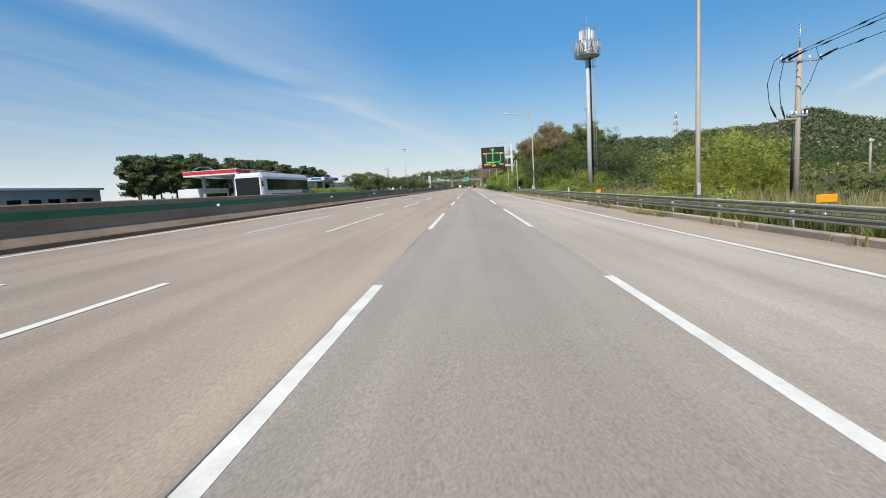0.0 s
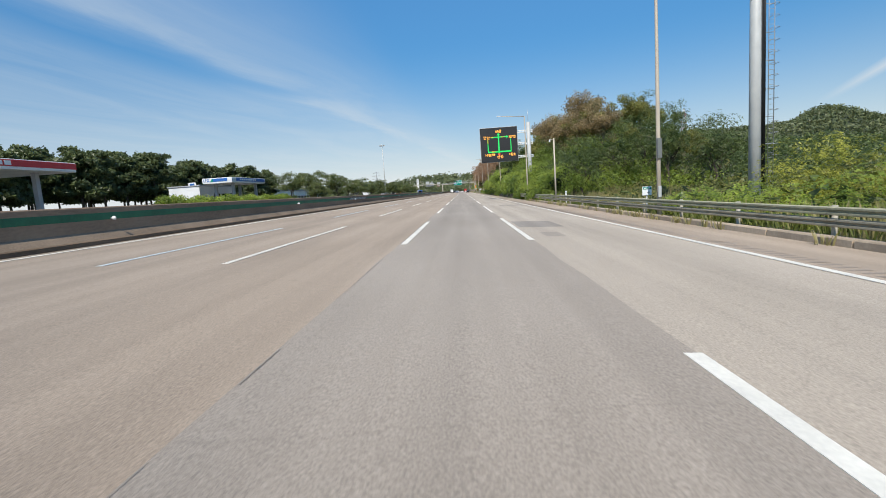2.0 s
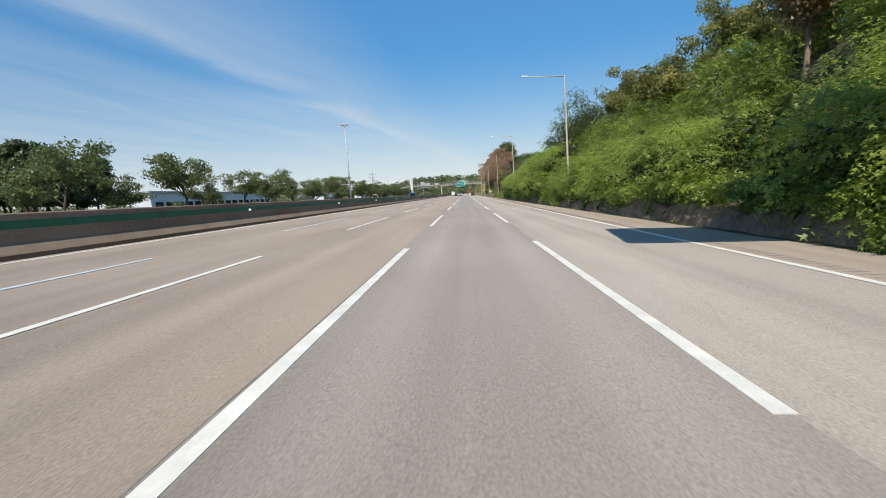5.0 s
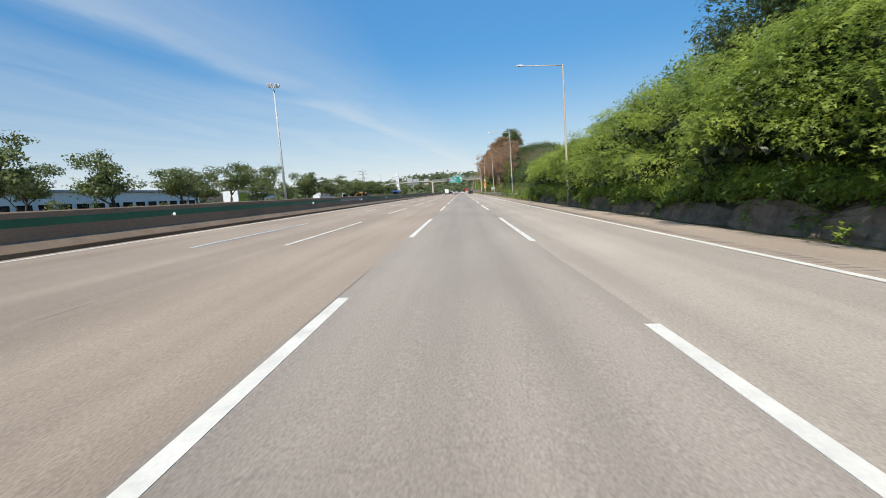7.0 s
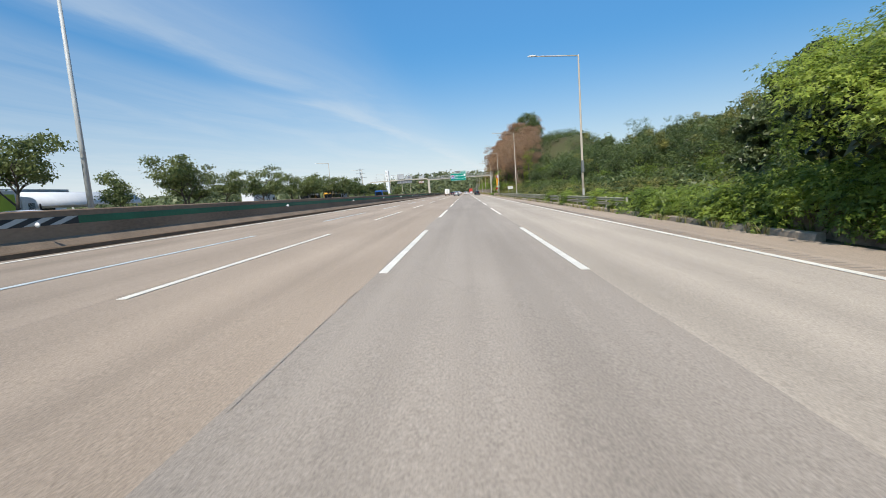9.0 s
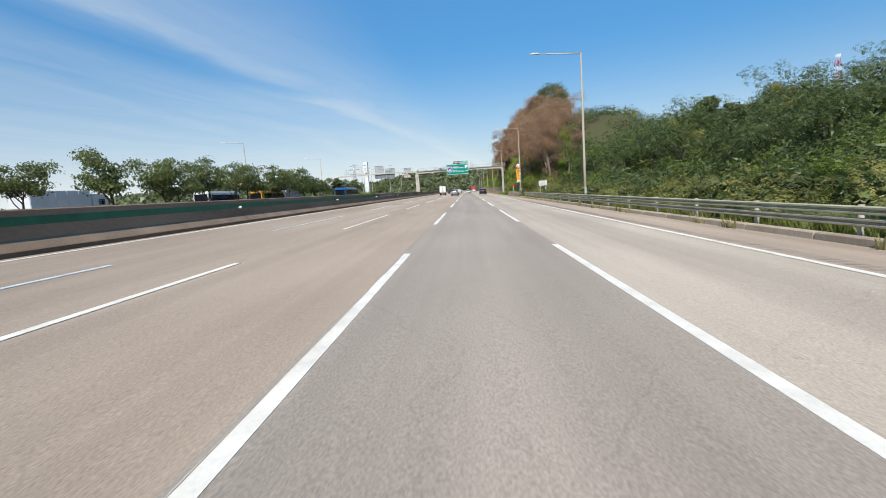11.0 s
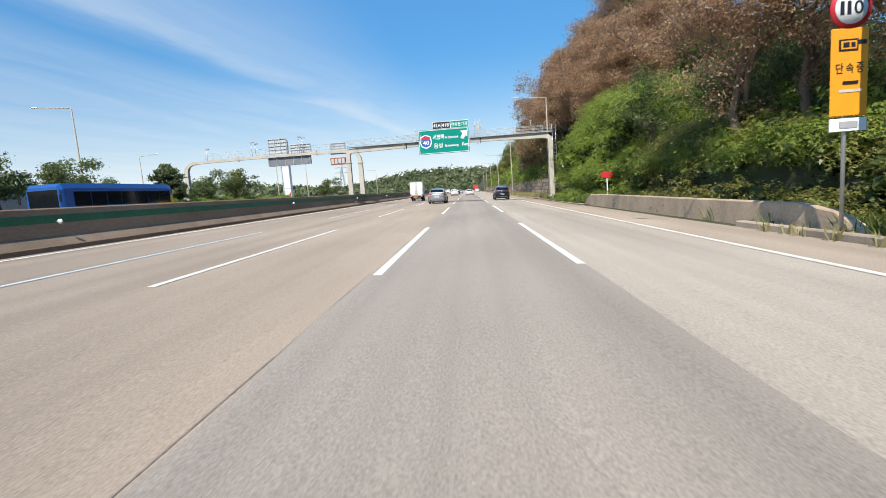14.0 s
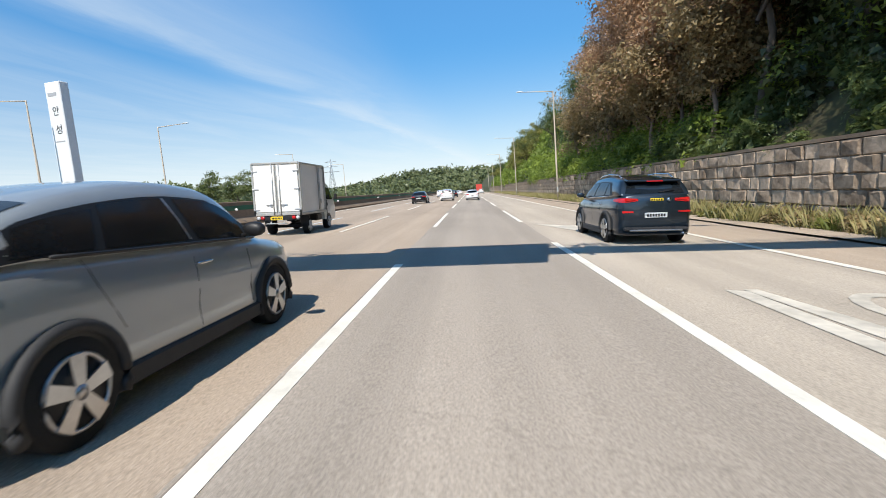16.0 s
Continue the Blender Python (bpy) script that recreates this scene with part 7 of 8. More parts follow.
def coach(at, turn, base, band, label, long=11.6):
    """A motor coach along its own y, nose towards -y."""
    t = thing("coach", label, "bus", at=at, turn=turn)
    w, h = 1.24, 3.3
    ring = lambda y, s, z1: [(-w * s, y, 0.42), (w * s, y, 0.42), (w * s, y, 1.5), (w * s * 0.985, y, z1 - 0.35), (w * s * 0.86, y, z1), (-w * s * 0.86, y, z1), (-w * s * 0.985, y, z1 - 0.35), (-w * s, y, 1.5)]
    part("body", Shape().loft([ring(0, 0.9, h - 0.25), ring(0.25, 0.99, h - 0.05), ring(1.0, 1.0, h), ring(long - 0.5, 1.0, h), ring(long, 0.96, h - 0.12)], smooth=False), base, t)
    part("windscreen", Shape().loft([[(-1.0, -0.015, 1.35), (1.0, -0.015, 1.35), (1.0, -0.02, 2.85), (-1.0, -0.02, 2.85)], [(-1.08, 0.16, 1.35), (1.08, 0.16, 1.35), (1.04, 0.16, 2.95), (-1.04, 0.16, 2.95)]], smooth=False), GLASS_DARK, t)
    part("tail_wrap", Shape().loft([ring(long - 2.2, 1.008, h - 0.9), ring(long - 0.5, 1.008, h - 0.5), ring(long + 0.01, 0.97, h - 0.6)], smooth=False), band, t, "coloured tail section")
    for s in (-1, 1):
        for k in range(7):
            part("side_window", Shape().box((s * (w + 0.004), 1.0 + k * 1.46 + 0.7, 2.25), (0.03, 1.4, 0.95), 0.01), GLASS_DARK, t)
        part("colour_band", Shape().box((s * (w + 0.004), long * 0.55, 1.2), (0.02, long * 0.8, 0.55)), band, t)
        for y in (2.4, long - 3.2):
            wh = part("wheel", Shape().tube([(s * 0.95, y, 0.5), (s * 1.27, y, 0.5)], 0.5, 20), RUBBER, t)
            part("rim", Shape().tube([(s * 1.26, y, 0.5), (s * 1.285, y, 0.5)], 0.28, 16), ALLOY, wh)
        part("mirror", Shape().box((s * 1.38, -0.25, 2.3), (0.16, 0.12, 0.5), 0.04).tube([(s * 1.1, 0.1, 2.85), (s * 1.38, -0.25, 2.6)], 0.03, 6), BLACK, t)
        part("headlamp", Shape().box((s * 0.85, -0.01, 0.85), (0.42, 0.06, 0.24), 0.03), LAMP_CLEAR, t)
    return t


coach((-18.6, 39.0, 0.5), 0, PANEL_WHITE, COACH_BLUE, "white and blue motor coach on the opposite lanes")
coach((-27.3, 358.4, 0.45), 0, COACH_BLUE, YELLOW, "dark blue motor coach with an orange band on the opposite lanes")
coach((-39.2, 344.0, RZ), 2, YELLOW, COACH_BLUE, "yellow motor coach parked at the rest area")
coach((-40.5, 328.0, RZ), 4, PANEL_WHITE, COACH_BLUE, "white and blue motor coach parked at the rest area")

# ---- vehicles ----
def paint(name, c, rough=0.28, metal=0.5):
    return mat(name, c, rough, metal=metal, var=0.06, scale=0.8, fine=200, coat=1.0)


PAINT_SILVER = paint("silver_grey_car_paint", (0.32, 0.338, 0.342), 0.3, 0.3)
PAINT_NAVY = paint("dark_blue_grey_car_paint", (0.021, 0.033, 0.047))
PAINT_CARWHITE = paint("white_car_paint", (0.78, 0.78, 0.77), 0.3, 0.0)
PAINT_BLACK = paint("black_car_paint", (0.02, 0.017, 0.02))
LAMP_DEEP = mat("dark_red_lamp_core", (0.22, 0.006, 0.008), 0.2, var=0.2, spec=0.8)
CLAD = mat("dark_grey_cladding", (0.032, 0.032, 0.033), 0.7, var=0.25, scale=4, fine=60)


def spline(pts, n):
    """A smooth curve (Catmull-Rom) through 2D points."""
    out, p = [], [pts[0], *pts, pts[-1]]
    for i in range(1, len(p) - 2):
        for k in range(n):
            t = k / n
            out.append(tuple(0.5 * ((2 * p[i][a]) + (p[i + 1][a] - p[i - 1][a]) * t + (2 * p[i - 1][a] - 5 * p[i][a] + 4 * p[i + 1][a] - p[i + 2][a]) * t * t
                                    + (3 * p[i][a] - p[i - 1][a] - 3 * p[i + 1][a] + p[i + 2][a]) * t ** 3) for a in (0, 1)))
    out.append(tuple(pts[-1]))
    return out


def lin(pts, y):
    for (a, u), (b, v) in zip(pts, pts[1:]):
        if a <= y <= b:
            return u + (v - u) * (y - a) / (b - a)
    return pts[0][1] if y < pts[0][0] else pts[-1][1]


def wheel(parent, x, y, r, s, rim_mat=None, spokes=5):
    w = part("wheel", Shape().tube([(x - s * 0.20, y, r), (x - s * 0.02, y, r), (x, y, r)], [r, r, r * 0.95], 28), RUBBER, parent, "black tyre")
    rim = Shape()
    rim.tube([(x - s * 0.03, y, r), (x + s * 0.006, y, r)], r * 0.70, 24)
    part("rim_dish", rim, BLACK, w)
    lip = [(x + s * 0.008, y + r * 0.67 * math.cos(a * math.pi / 14), r + r * 0.67 * math.sin(a * math.pi / 14)) for a in range(29)]
    part("rim_lip", Shape().tube(lip, r * 0.045, 6, caps=False), rim_mat or ALLOY, w)
    for k in range(spokes):
        a = 2 * math.pi * k / spokes + 0.3
        d, q = Vector((0, math.cos(a), math.sin(a))), Vector((0, -math.sin(a), math.cos(a)))
        c = Vector((x + s * 0.012, y, r))
        sp = Shape()
        a0, a1 = r * 0.10, r * 0.68
        pts = [c + d * a0 - q * r * 0.10, c + d * a0 + q * r * 0.10, c + d * a1 + q * r * 0.17, c + d * a1 - q * r * 0.17]
        sp.add([tuple(p) for p in pts] + [tuple(p + Vector((s * 0.018, 0, 0))) for p in pts], [(0, 1, 2, 3), (4, 5, 6, 7), (0, 4, 5, 1), (1, 5, 6, 2), (2, 6, 7, 3), (3, 7, 4, 0)])
        part("spoke", sp, rim_mat or ALLOY, w)
    part("hub_cap", Shape().tube([(x, y, r), (x + s * 0.036, y, r)], r * 0.14, 12), rim_mat or ALLOY, w)
    return w


def car(name, label, body_mat, at, turn=0.0, L=4.4, W=1.82, H=1.65, axles=(0.82, 3.45), r=0.345, style="suv", clad=True, rails=True, lamps="wide", plate=True):
    """A car along its own y, tail at y = 0, nose at y = L."""
    t = thing(name, label, "car", at=at, turn=turn)
    hw = W / 2
    # height of the shoulder line and of bonnet and deck, along the car
    if style == "suv":
        deck = [(0, 0.70 * H), (0.12, 0.725 * H), (1.0, 0.70 * H), (L - 1.32, 0.655 * H), (L - 0.95, 0.635 * H), (L - 0.35, 0.56 * H), (L - 0.06, 0.47 * H), (L, 0.40 * H)]
        roof = [(0.08, 0.72 * H), (0.34, 0.915 * H), (0.70, 0.96 * H), (1.6, H), (2.35, 0.985 * H), (2.75, 0.93 * H), (L - 1.12, 0.64 * H)]
    elif style == "coupe":
        deck = [(0, 0.60 * H), (0.10, 0.68 * H), (0.5, 0.725 * H), (1.2, 0.705 * H), (L - 1.32, 0.65 * H), (L - 0.95, 0.625 * H), (L - 0.35, 0.56 * H), (L - 0.06, 0.47 * H), (L, 0.40 * H)]
        roof = [(0.22, 0.74 * H), (0.60, 0.875 * H), (1.1, 0.955 * H), (1.75, H), (2.3, 0.99 * H), (2.75, 0.925 * H), (L - 1.12, 0.655 * H)]
    else:
        deck = [(0, 0.63 * H), (0.10, 0.68 * H), (0.75, 0.69 * H), (1.5, 0.66 * H), (L - 1.35, 0.63 * H), (L - 0.9, 0.60 * H), (L - 0.3, 0.54 * H), (L - 0.05, 0.45 * H), (L, 0.38 * H)]
        roof = [(0.62, 0.69 * H), (1.25, 0.93 * H), (1.8, 0.995 * H), (2.4, 0.99 * H), (2.8, 0.93 * H), (L - 1.2, 0.64 * H)]
    plan = [(0, 0.80), (0.12, 0.925), (0.35, 0.975), (0.7, 0.995), (1.6, 1.0), (L - 1.4, 1.0), (L - 0.6, 0.965), (L - 0.2, 0.87), (L, 0.70)]
    low = [(0, 0.30), (0.1, 0.23), (0.7, 0.19), (L - 0.7, 0.19), (L - 0.12, 0.22), (L, 0.28)]
    dk, pl, lo = spline(deck, 5), spline(plan, 5), spline(low, 5)
    ys = sorted({round(L * k / 44, 3) for k in range(45)} | {0.04, 0.1, L - 0.04, L - 0.1})
    rings = []
    for y in ys:
        z1, s, z0 = lin(dk, y), lin(pl, y) * hw, lin(lo, y)
        half = [(s * 0.80, z0), (s * 0.955, z0 + 0.05), (s * 0.99, z0 + (z1 - z0) * 0.22), (s * 0.972, z0 + (z1 - z0) * 0.40), (s * 1.0, z0 + (z1 - z0) * 0.60), (s * 0.985, z0 + (z1 - z0) * 0.74), (s * 0.955, z0 + (z1 - z0) * 0.90), (s * 0.88, z1 - 0.012), (s * 0.55, z1 + 0.018), (s * 0.2, z1 + 0.03)]
        rings.append([(a, y, b) for a, b in half] + [(-a, y, b) for a, b in reversed(half)])
    part("body", Shape().loft(rings), body_mat, t)
    # greenhouse: painted shell with dark panes laid on it
    rf = spline(roof, 6)
    shell, info = [], []
    for y, z in rf:
        zb_, s = lin(dk, min(max(y, 0.05), L)) - 0.02, lin(pl, y) * hw
        u = max(0.0, min(1.0, (z - zb_) / (0.33 * H)))
        wt = s * (0.93 - 0.19 * u)
        hh = z - zb_
        half = [(s * 0.945, zb_), (s * 0.945 + (wt - s * 0.945) * 0.5 + 0.012 * u, zb_ + hh * 0.42), (wt + 0.006, zb_ + hh * 0.80), (wt * 0.965, zb_ + hh * 0.91), (wt * 0.86, z - 0.006), (wt * 0.5, z + 0.018 * u), (wt * 0.15, z + 0.026 * u)]
        shell.append([(p, y, q) for p, q in half] + [(-p, y, q) for p, q in reversed(half)])
        info.append((y, half))
    part("roof", Shape().loft(shell), body_mat, t, "painted roof and pillars")

    def at_y(y, v):
        """Point of the shell's side at length y and share v of the outline (0 to 2: belt to cant rail, then the roof)."""
        q = max(0, min(len(info) - 2, sum(1 for e in info if e[0] <= y) - 1))
        (ya, ha), (yb, hb) = info[q], info[q + 1]
        f = 0.0 if yb == ya else max(0.0, min(1.0, (y - ya) / (yb - ya)))
        i = min(len(ha) - 2, int(v))
        g = v - i
        mixp = lambda h_: [h_[i][k] + (h_[i + 1][k] - h_[i][k]) * g for k in (0, 1)]
        pa, pb = mixp(ha), mixp(hb)
        return pa[0] + (pb[0] - pa[0]) * f, pa[1] + (pb[1] - pa[1]) * f

    def pane(nm, y0, y1, v0, v1, m, off, lean0=0.0, lean1=0.0, under=t):
        for s in (-1, 1):
            out, n, k = Shape(), 10, 4
            rows = []
            for i in range(n + 1):
                row = []
                for j in range(k + 1):
                    g = j / k
                    y = (y0 + lean0 * g) + ((y1 + lean1 * g) - (y0 + lean0 * g)) * i / n
                    px_, pz_ = at_y(y, v0 + (v1 - v0) * g)
                    row.append((s * (px_ + off), y, pz_ + off * 0.3))
                rows.append(row)
            vs = [p for r_ in rows for p in r_]
            fs = [(i * (k + 1) + j, i * (k + 1) + j + 1, (i + 1) * (k + 1) + j + 1, (i + 1) * (k + 1) + j) for i in range(n) for j in range(k)]
            part(nm, out.add(vs, fs, True), m, under)

    ye = info[-1][0]
    if style == "coupe":
        pane("window_surround", 0.40, ye - 0.10, 0.10, 1.93, BLACK, 0.004)
        pane("quarter_window", 0.52, 1.08, 0.22, 1.72, GLASS_DARK, 0.008, 0.10, 0.12)
        pane("side_window", 1.17, 2.05, 0.20, 1.84, GLASS_DARK, 0.008, 0.10, -0.12)
        pane("side_window", 2.18, ye - 0.22, 0.20, 1.84, GLASS_DARK, 0.008, -0.10, -0.06)
        pane("pillar_trim", 2.06, 2.085, 0.2, 1.84, ALLOY, 0.011, -0.12, -0.12)
    elif style == "suv":
        pane("window_surround", 0.52, ye - 0.10, 0.12, 1.90, BLACK, 0.004, 0.46)
        pane("quarter_window", 0.66, 1.12, 0.24, 1.66, GLASS_DARK, 0.008, 0.40, 0.02)
        pane("side_window", 1.20, 2.07, 0.22, 1.80, GLASS_DARK, 0.008, 0.0, -0.06)
        pane("side_window", 2.17, ye - 0.22, 0.22, 1.80, GLASS_DARK, 0.008, -0.06, -0.06)
    else:
        pane("window_surround", 0.95, ye - 0.10, 0.12, 1.90, BLACK, 0.004)
        pane("side_window", 1.05, 2.05, 0.22, 1.80, GLASS_DARK, 0.008, 0.2, 0.0)
        pane("side_window", 2.13, ye - 0.22, 0.22, 1.80, GLASS_DARK, 0.008, 0.0, -0.06)

    def top_pane(nm, y0, y1):
        rows = []
        for i in range(9):
            y = y0 + (y1 - y0) * i / 8
            row = [at_y(y, v) for v in (3.7, 4.4, 5.2, 6.0)]
            rows.append([(p, y, q + 0.007) for p, q in row] + [(-p, y, q + 0.007) for p, q in reversed(row)])
        vs = [p for r_ in rows for p in r_]
        part(nm, Shape().add(vs, [(i * 8 + j, i * 8 + j + 1, (i + 1) * 8 + j + 1, (i + 1) * 8 + j) for i in range(8) for j in range(7)], True), GLASS_DARK, t)

    top_pane("windscreen", 2.62, ye - 0.06)
    if style != "suv":
        top_pane("rear_window", info[0][0] + 0.06, info[0][0] + (0.62 if style == "coupe" else 0.60))

    prof = lambda z0, z1, s: [(s * 0.80, z0), (s * 0.955, z0 + 0.05), (s * 0.99, z0 + (z1 - z0) * 0.22), (s * 0.972, z0 + (z1 - z0) * 0.40), (s * 1.0, z0 + (z1 - z0) * 0.60), (s * 0.985, z0 + (z1 - z0) * 0.74), (s * 0.955, z0 + (z1 - z0) * 0.90), (s * 0.88, z1 - 0.012)]

    def flank(y, z):
        """Half width of the body at length y and height z."""
        h_ = prof(lin(lo, y), lin(dk, y), lin(pl, y) * hw)
        return lin([(q, p) for p, q in h_], z)

    def skin(nm, s, pts_low, pts_high, m, off, label="", under=t):
        """A thin piece laid on the flank between two lines of (y, z)."""
        rows, k = [], 4
        for (ya, za), (yb, zb2) in zip(pts_low, pts_high):
            row = []
            for j in range(k + 1):
                y, z = ya + (yb - ya) * j / k, za + (zb2 - za) * j / k
                row.append((s * (flank(max(0.0, y), z) + off), y, z))
            rows.append(row)
        vs = [p for r_ in rows for p in r_]
        n = len(rows)
        return part(nm, Shape().add(vs, [(i * (k + 1) + j, i * (k + 1) + j + 1, (i + 1) * (k + 1) + j + 1, (i + 1) * (k + 1) + j) for i in range(n - 1) for j in range(k)], True), m, under, label)

    dz = lambda y: lin(dk, y)
    for s in (-1, 1):
        for y in axles:
            sx = lin(pl, y) * hw
            arch = [(s * (sx + 0.004), y + (r + 0.055) * math.cos(a), r + (r + 0.055) * math.sin(a)) for a in [math.pi * (-0.12 + 1.24 * k / 20) for k in range(21)]]
            wl_ = [(s * (sx - 0.03), *p[1:]) for p in arch] + [(s * (sx + 0.006), *p[1:]) for p in arch]
            m = len(arch)
            part("wheel_well", Shape().add([(s * (sx + 0.005), *p[1:]) for p in arch], [tuple(range(m))]), BLACK, t)
            part("arch_trim", Shape().tube(arch, 0.045 if clad else 0.018, 6), CLAD if clad else body_mat, t)
            wheel(t, s * (sx + 0.012), y, r, s)
        mid = (axles[0] + axles[1]) / 2
        span = axles[1] - axles[0] - 2 * r - 0.10
        sx = hw
        part("sill", Shape().box((s * (sx * 0.975), mid, 0.27), (0.07, span, 0.15), 0.02), CLAD if clad else body_mat, t)
        for y0 in ((axles[0] + 1.42,) if style == "coupe" else (axles[0] + 0.55, axles[0] + 1.50)):
            hz = dz(y0) * 0.84
            part("door_handle", Shape().tube([(s * (flank(y0 + d, hz) + o), y0 + d, hz) for d, o in ((-0.10, 0.004), (-0.07, 0.028), (0.07, 0.028), (0.10, 0.004))], 0.014, 6), CHROME, t)
        for y0 in (axles[0] + 0.46, axles[0] + 1.30, axles[1] - 0.50):
            lean = 0.10 if y0 < axles[0] + 0.6 else 0.0
            line = [(y0 + lean * (1 - k / 8) * 2, 0.30 + (dz(y0) - 0.33) * k / 8) for k in range(9)]
            if style == "coupe" and lean:
                line = [(0.98 + 0.24 * (1 - k / 8) ** 1.5, 0.60 + (dz(0.98) - 0.64) * k / 8) for k in range(9)]
            part("door_gap", Shape().tube([(s * (flank(y, z) + 0.0005), y, z) for y, z in line], 0.003, 5), BLACK, t)
        part("window_trim", Shape().tube([(s * (lin(pl, y) * hw * 0.955), y, dz(y) - 0.004) for y in [0.75 + (L - 1.95) * k / 8 for k in range(9)]], 0.014, 5), CHROME if clad and style == "suv" else BLACK, t)
        my = L - 1.42
        rr_ = []
        for d, k in ((-0.075, 0.55), (-0.05, 0.95), (0.0, 1.0), (0.05, 0.8), (0.085, 0.35)):
            rr_.append([(s * (hw + 0.10 + 0.115 * k * math.cos(a * math.pi / 6)), my + d, dz(my) + 0.085 + 0.075 * k * math.sin(a * math.pi / 6)) for a in range(12)])
        mir = part("mirror", Shape().loft(rr_), BLACK if style == "coupe" else body_mat, t)
        part("mirror_foot", Shape().tube([(s * hw * 0.92, my + 0.03, dz(my) + 0.01), (s * (hw + 0.04), my + 0.01, dz(my) + 0.05)], 0.025, 6), BLACK, mir)
        yy = [L - 0.52 + 0.07 * k for k in range(6)]
        skin("headlamp", s, [(y, dz(y) - 0.15 + 0.02 * k) for k, y in enumerate(yy)], [(y, dz(y) - 0.05) for y in yy], LAMP_CLEAR, 0.006)
        tl0, tl1 = (0.612 * H, 0.678 * H) if lamps == "wide" else (0.52 * H, 0.62 * H)
        ys_ = [0.0, 0.06, 0.12, 0.20, 0.28, 0.36]
        tl = skin("tail_lamp", s, [(y, tl0 + 0.10 * y) for y in ys_], [(y, tl1 - 0.06 * y) for y in ys_], LAMP_RED, 0.012, "red tail lamp")
        x1, x0 = flank(0.0, (tl0 + tl1) / 2) + 0.012, hw * (0.46 if lamps == "wide" else 0.50)
        part("tail_lens", Shape().prism([(s * x1, tl0), (s * x1, tl1), (s * x0, tl1 - 0.02), (s * x0, tl0 + 0.035)], -0.016, 0.004), LAMP_RED, tl)
        part("lamp_insert", Shape().prism([(s * (x1 - 0.02), tl0 + 0.02), (s * (x1 - 0.02), tl0 + 0.045), (s * (x0 + 0.05), tl0 + 0.06), (s * (x0 + 0.05), tl0 + 0.045)], -0.019, -0.010), LAMP_DEEP, tl)
        if lamps == "wide":
            part("rear_reflector", Shape().prism([(s * hw * 0.84, 0.465 * H), (s * hw * 0.84, 0.495 * H), (s * hw * 0.56, 0.49 * H), (s * hw * 0.56, 0.47 * H)], -0.014, 0.004), LAMP_RED, t)
        if rails:
            part("roof_rail", Shape().tube([(s * hw * 0.66, y, z) for y, z in ((0.60, 0.96 * H), (0.8, H + 0.02), (1.6, H + 0.055), (2.2, H + 0.03), (2.4, H - 0.01))], 0.018, 6), CHROME, t)
    # tail
    if style == "suv":
        part("rear_window", Shape().loft([[(-hw * 0.74, 0.095, 0.74 * H), (hw * 0.74, 0.095, 0.74 * H), (hw * 0.64, 0.27, 0.885 * H), (-hw * 0.64, 0.27, 0.885 * H)], [(-hw * 0.74, 0.17, 0.74 * H), (hw * 0.74, 0.17, 0.74 * H), (hw * 0.64, 0.33, 0.90 * H), (-hw * 0.64, 0.33, 0.90 * H)]], smooth=False), GLASS_DARK, t)
        part("spoiler", Shape().box((0, 0.28, 0.925 * H), (hw * 1.36, 0.30, 0.05), 0.02, pose(0, 0, 0, 8)), body_mat, t)
        part("brake_lamp", Shape().box((0, 0.13, 0.91 * H), (0.36, 0.03, 0.025)), LAMP_RED, t)
        part("rear_wiper", Shape().tube([(0.08, 0.085, 0.755 * H), (0.45, 0.105, 0.775 * H)], 0.012, 5), BLACK, t)
    part("bumper", Shape().box((0, 0.03, 0.235 * H), (W * 0.80, 0.16, 0.10), 0.03), CLAD, t)
    if clad:
        part("bumper_strip", Shape().box((0, -0.035, 0.215 * H), (W * 0.66, 0.06, 0.045), 0.015), ALLOY, t, "silver lower bumper strip")
        part("exhaust_tip", Shape().tube([(hw * 0.68, -0.06, 0.17 * H), (hw * 0.68, 0.1, 0.17 * H)], 0.04, 10), CHROME, t)
    if plate:
        pz = 0.43 * H if style == "suv" else 0.44 * H
        pp = part("number_plate", Shape().box((0.0, -0.022, pz), (0.52, 0.02, 0.12), 0.008), SIGN_WHITE, t, "white number plate")
        for k in range(7):
            part("plate_bar", Shape().box((-0.19 + k * 0.063, -0.034, pz), (0.04, 0.006, 0.065)), BLACK, pp)
    part("grille", Shape().box((0, L - 0.03, 0.30 * H), (W * 0.5, 0.06, 0.16), 0.02), BLACK, t)
    return t


CY = 1.32
blue = car("car", "dark blue-grey sport utility car with roof rails in the slow lane", PAINT_NAVY, (4.0, 388.35 + CY, road_z(4.0)), 0.5, 4.48, 1.85, 1.66, (0.88, 3.55), 0.355)
blue.rotation_euler[1] = radians(2.9)
st_ = part("sticker", Shape().box((0.02, -0.004, 0.65 * 1.66), (0.30, 0.02, 0.065), 0.008), PLATE_YELLOW, blue, "small yellow sticker")
for k in range(5):
    part("sticker_bar", Shape().box((-0.10 + k * 0.055, -0.016, 0.65 * 1.66), (0.035, 0.006, 0.04)), BLACK, st_)
part("badge", Shape().tube([(0.30, -0.014, 0.645 * 1.66), (0.30, 0.01, 0.645 * 1.66)], 0.055, 16), CHROME, blue)

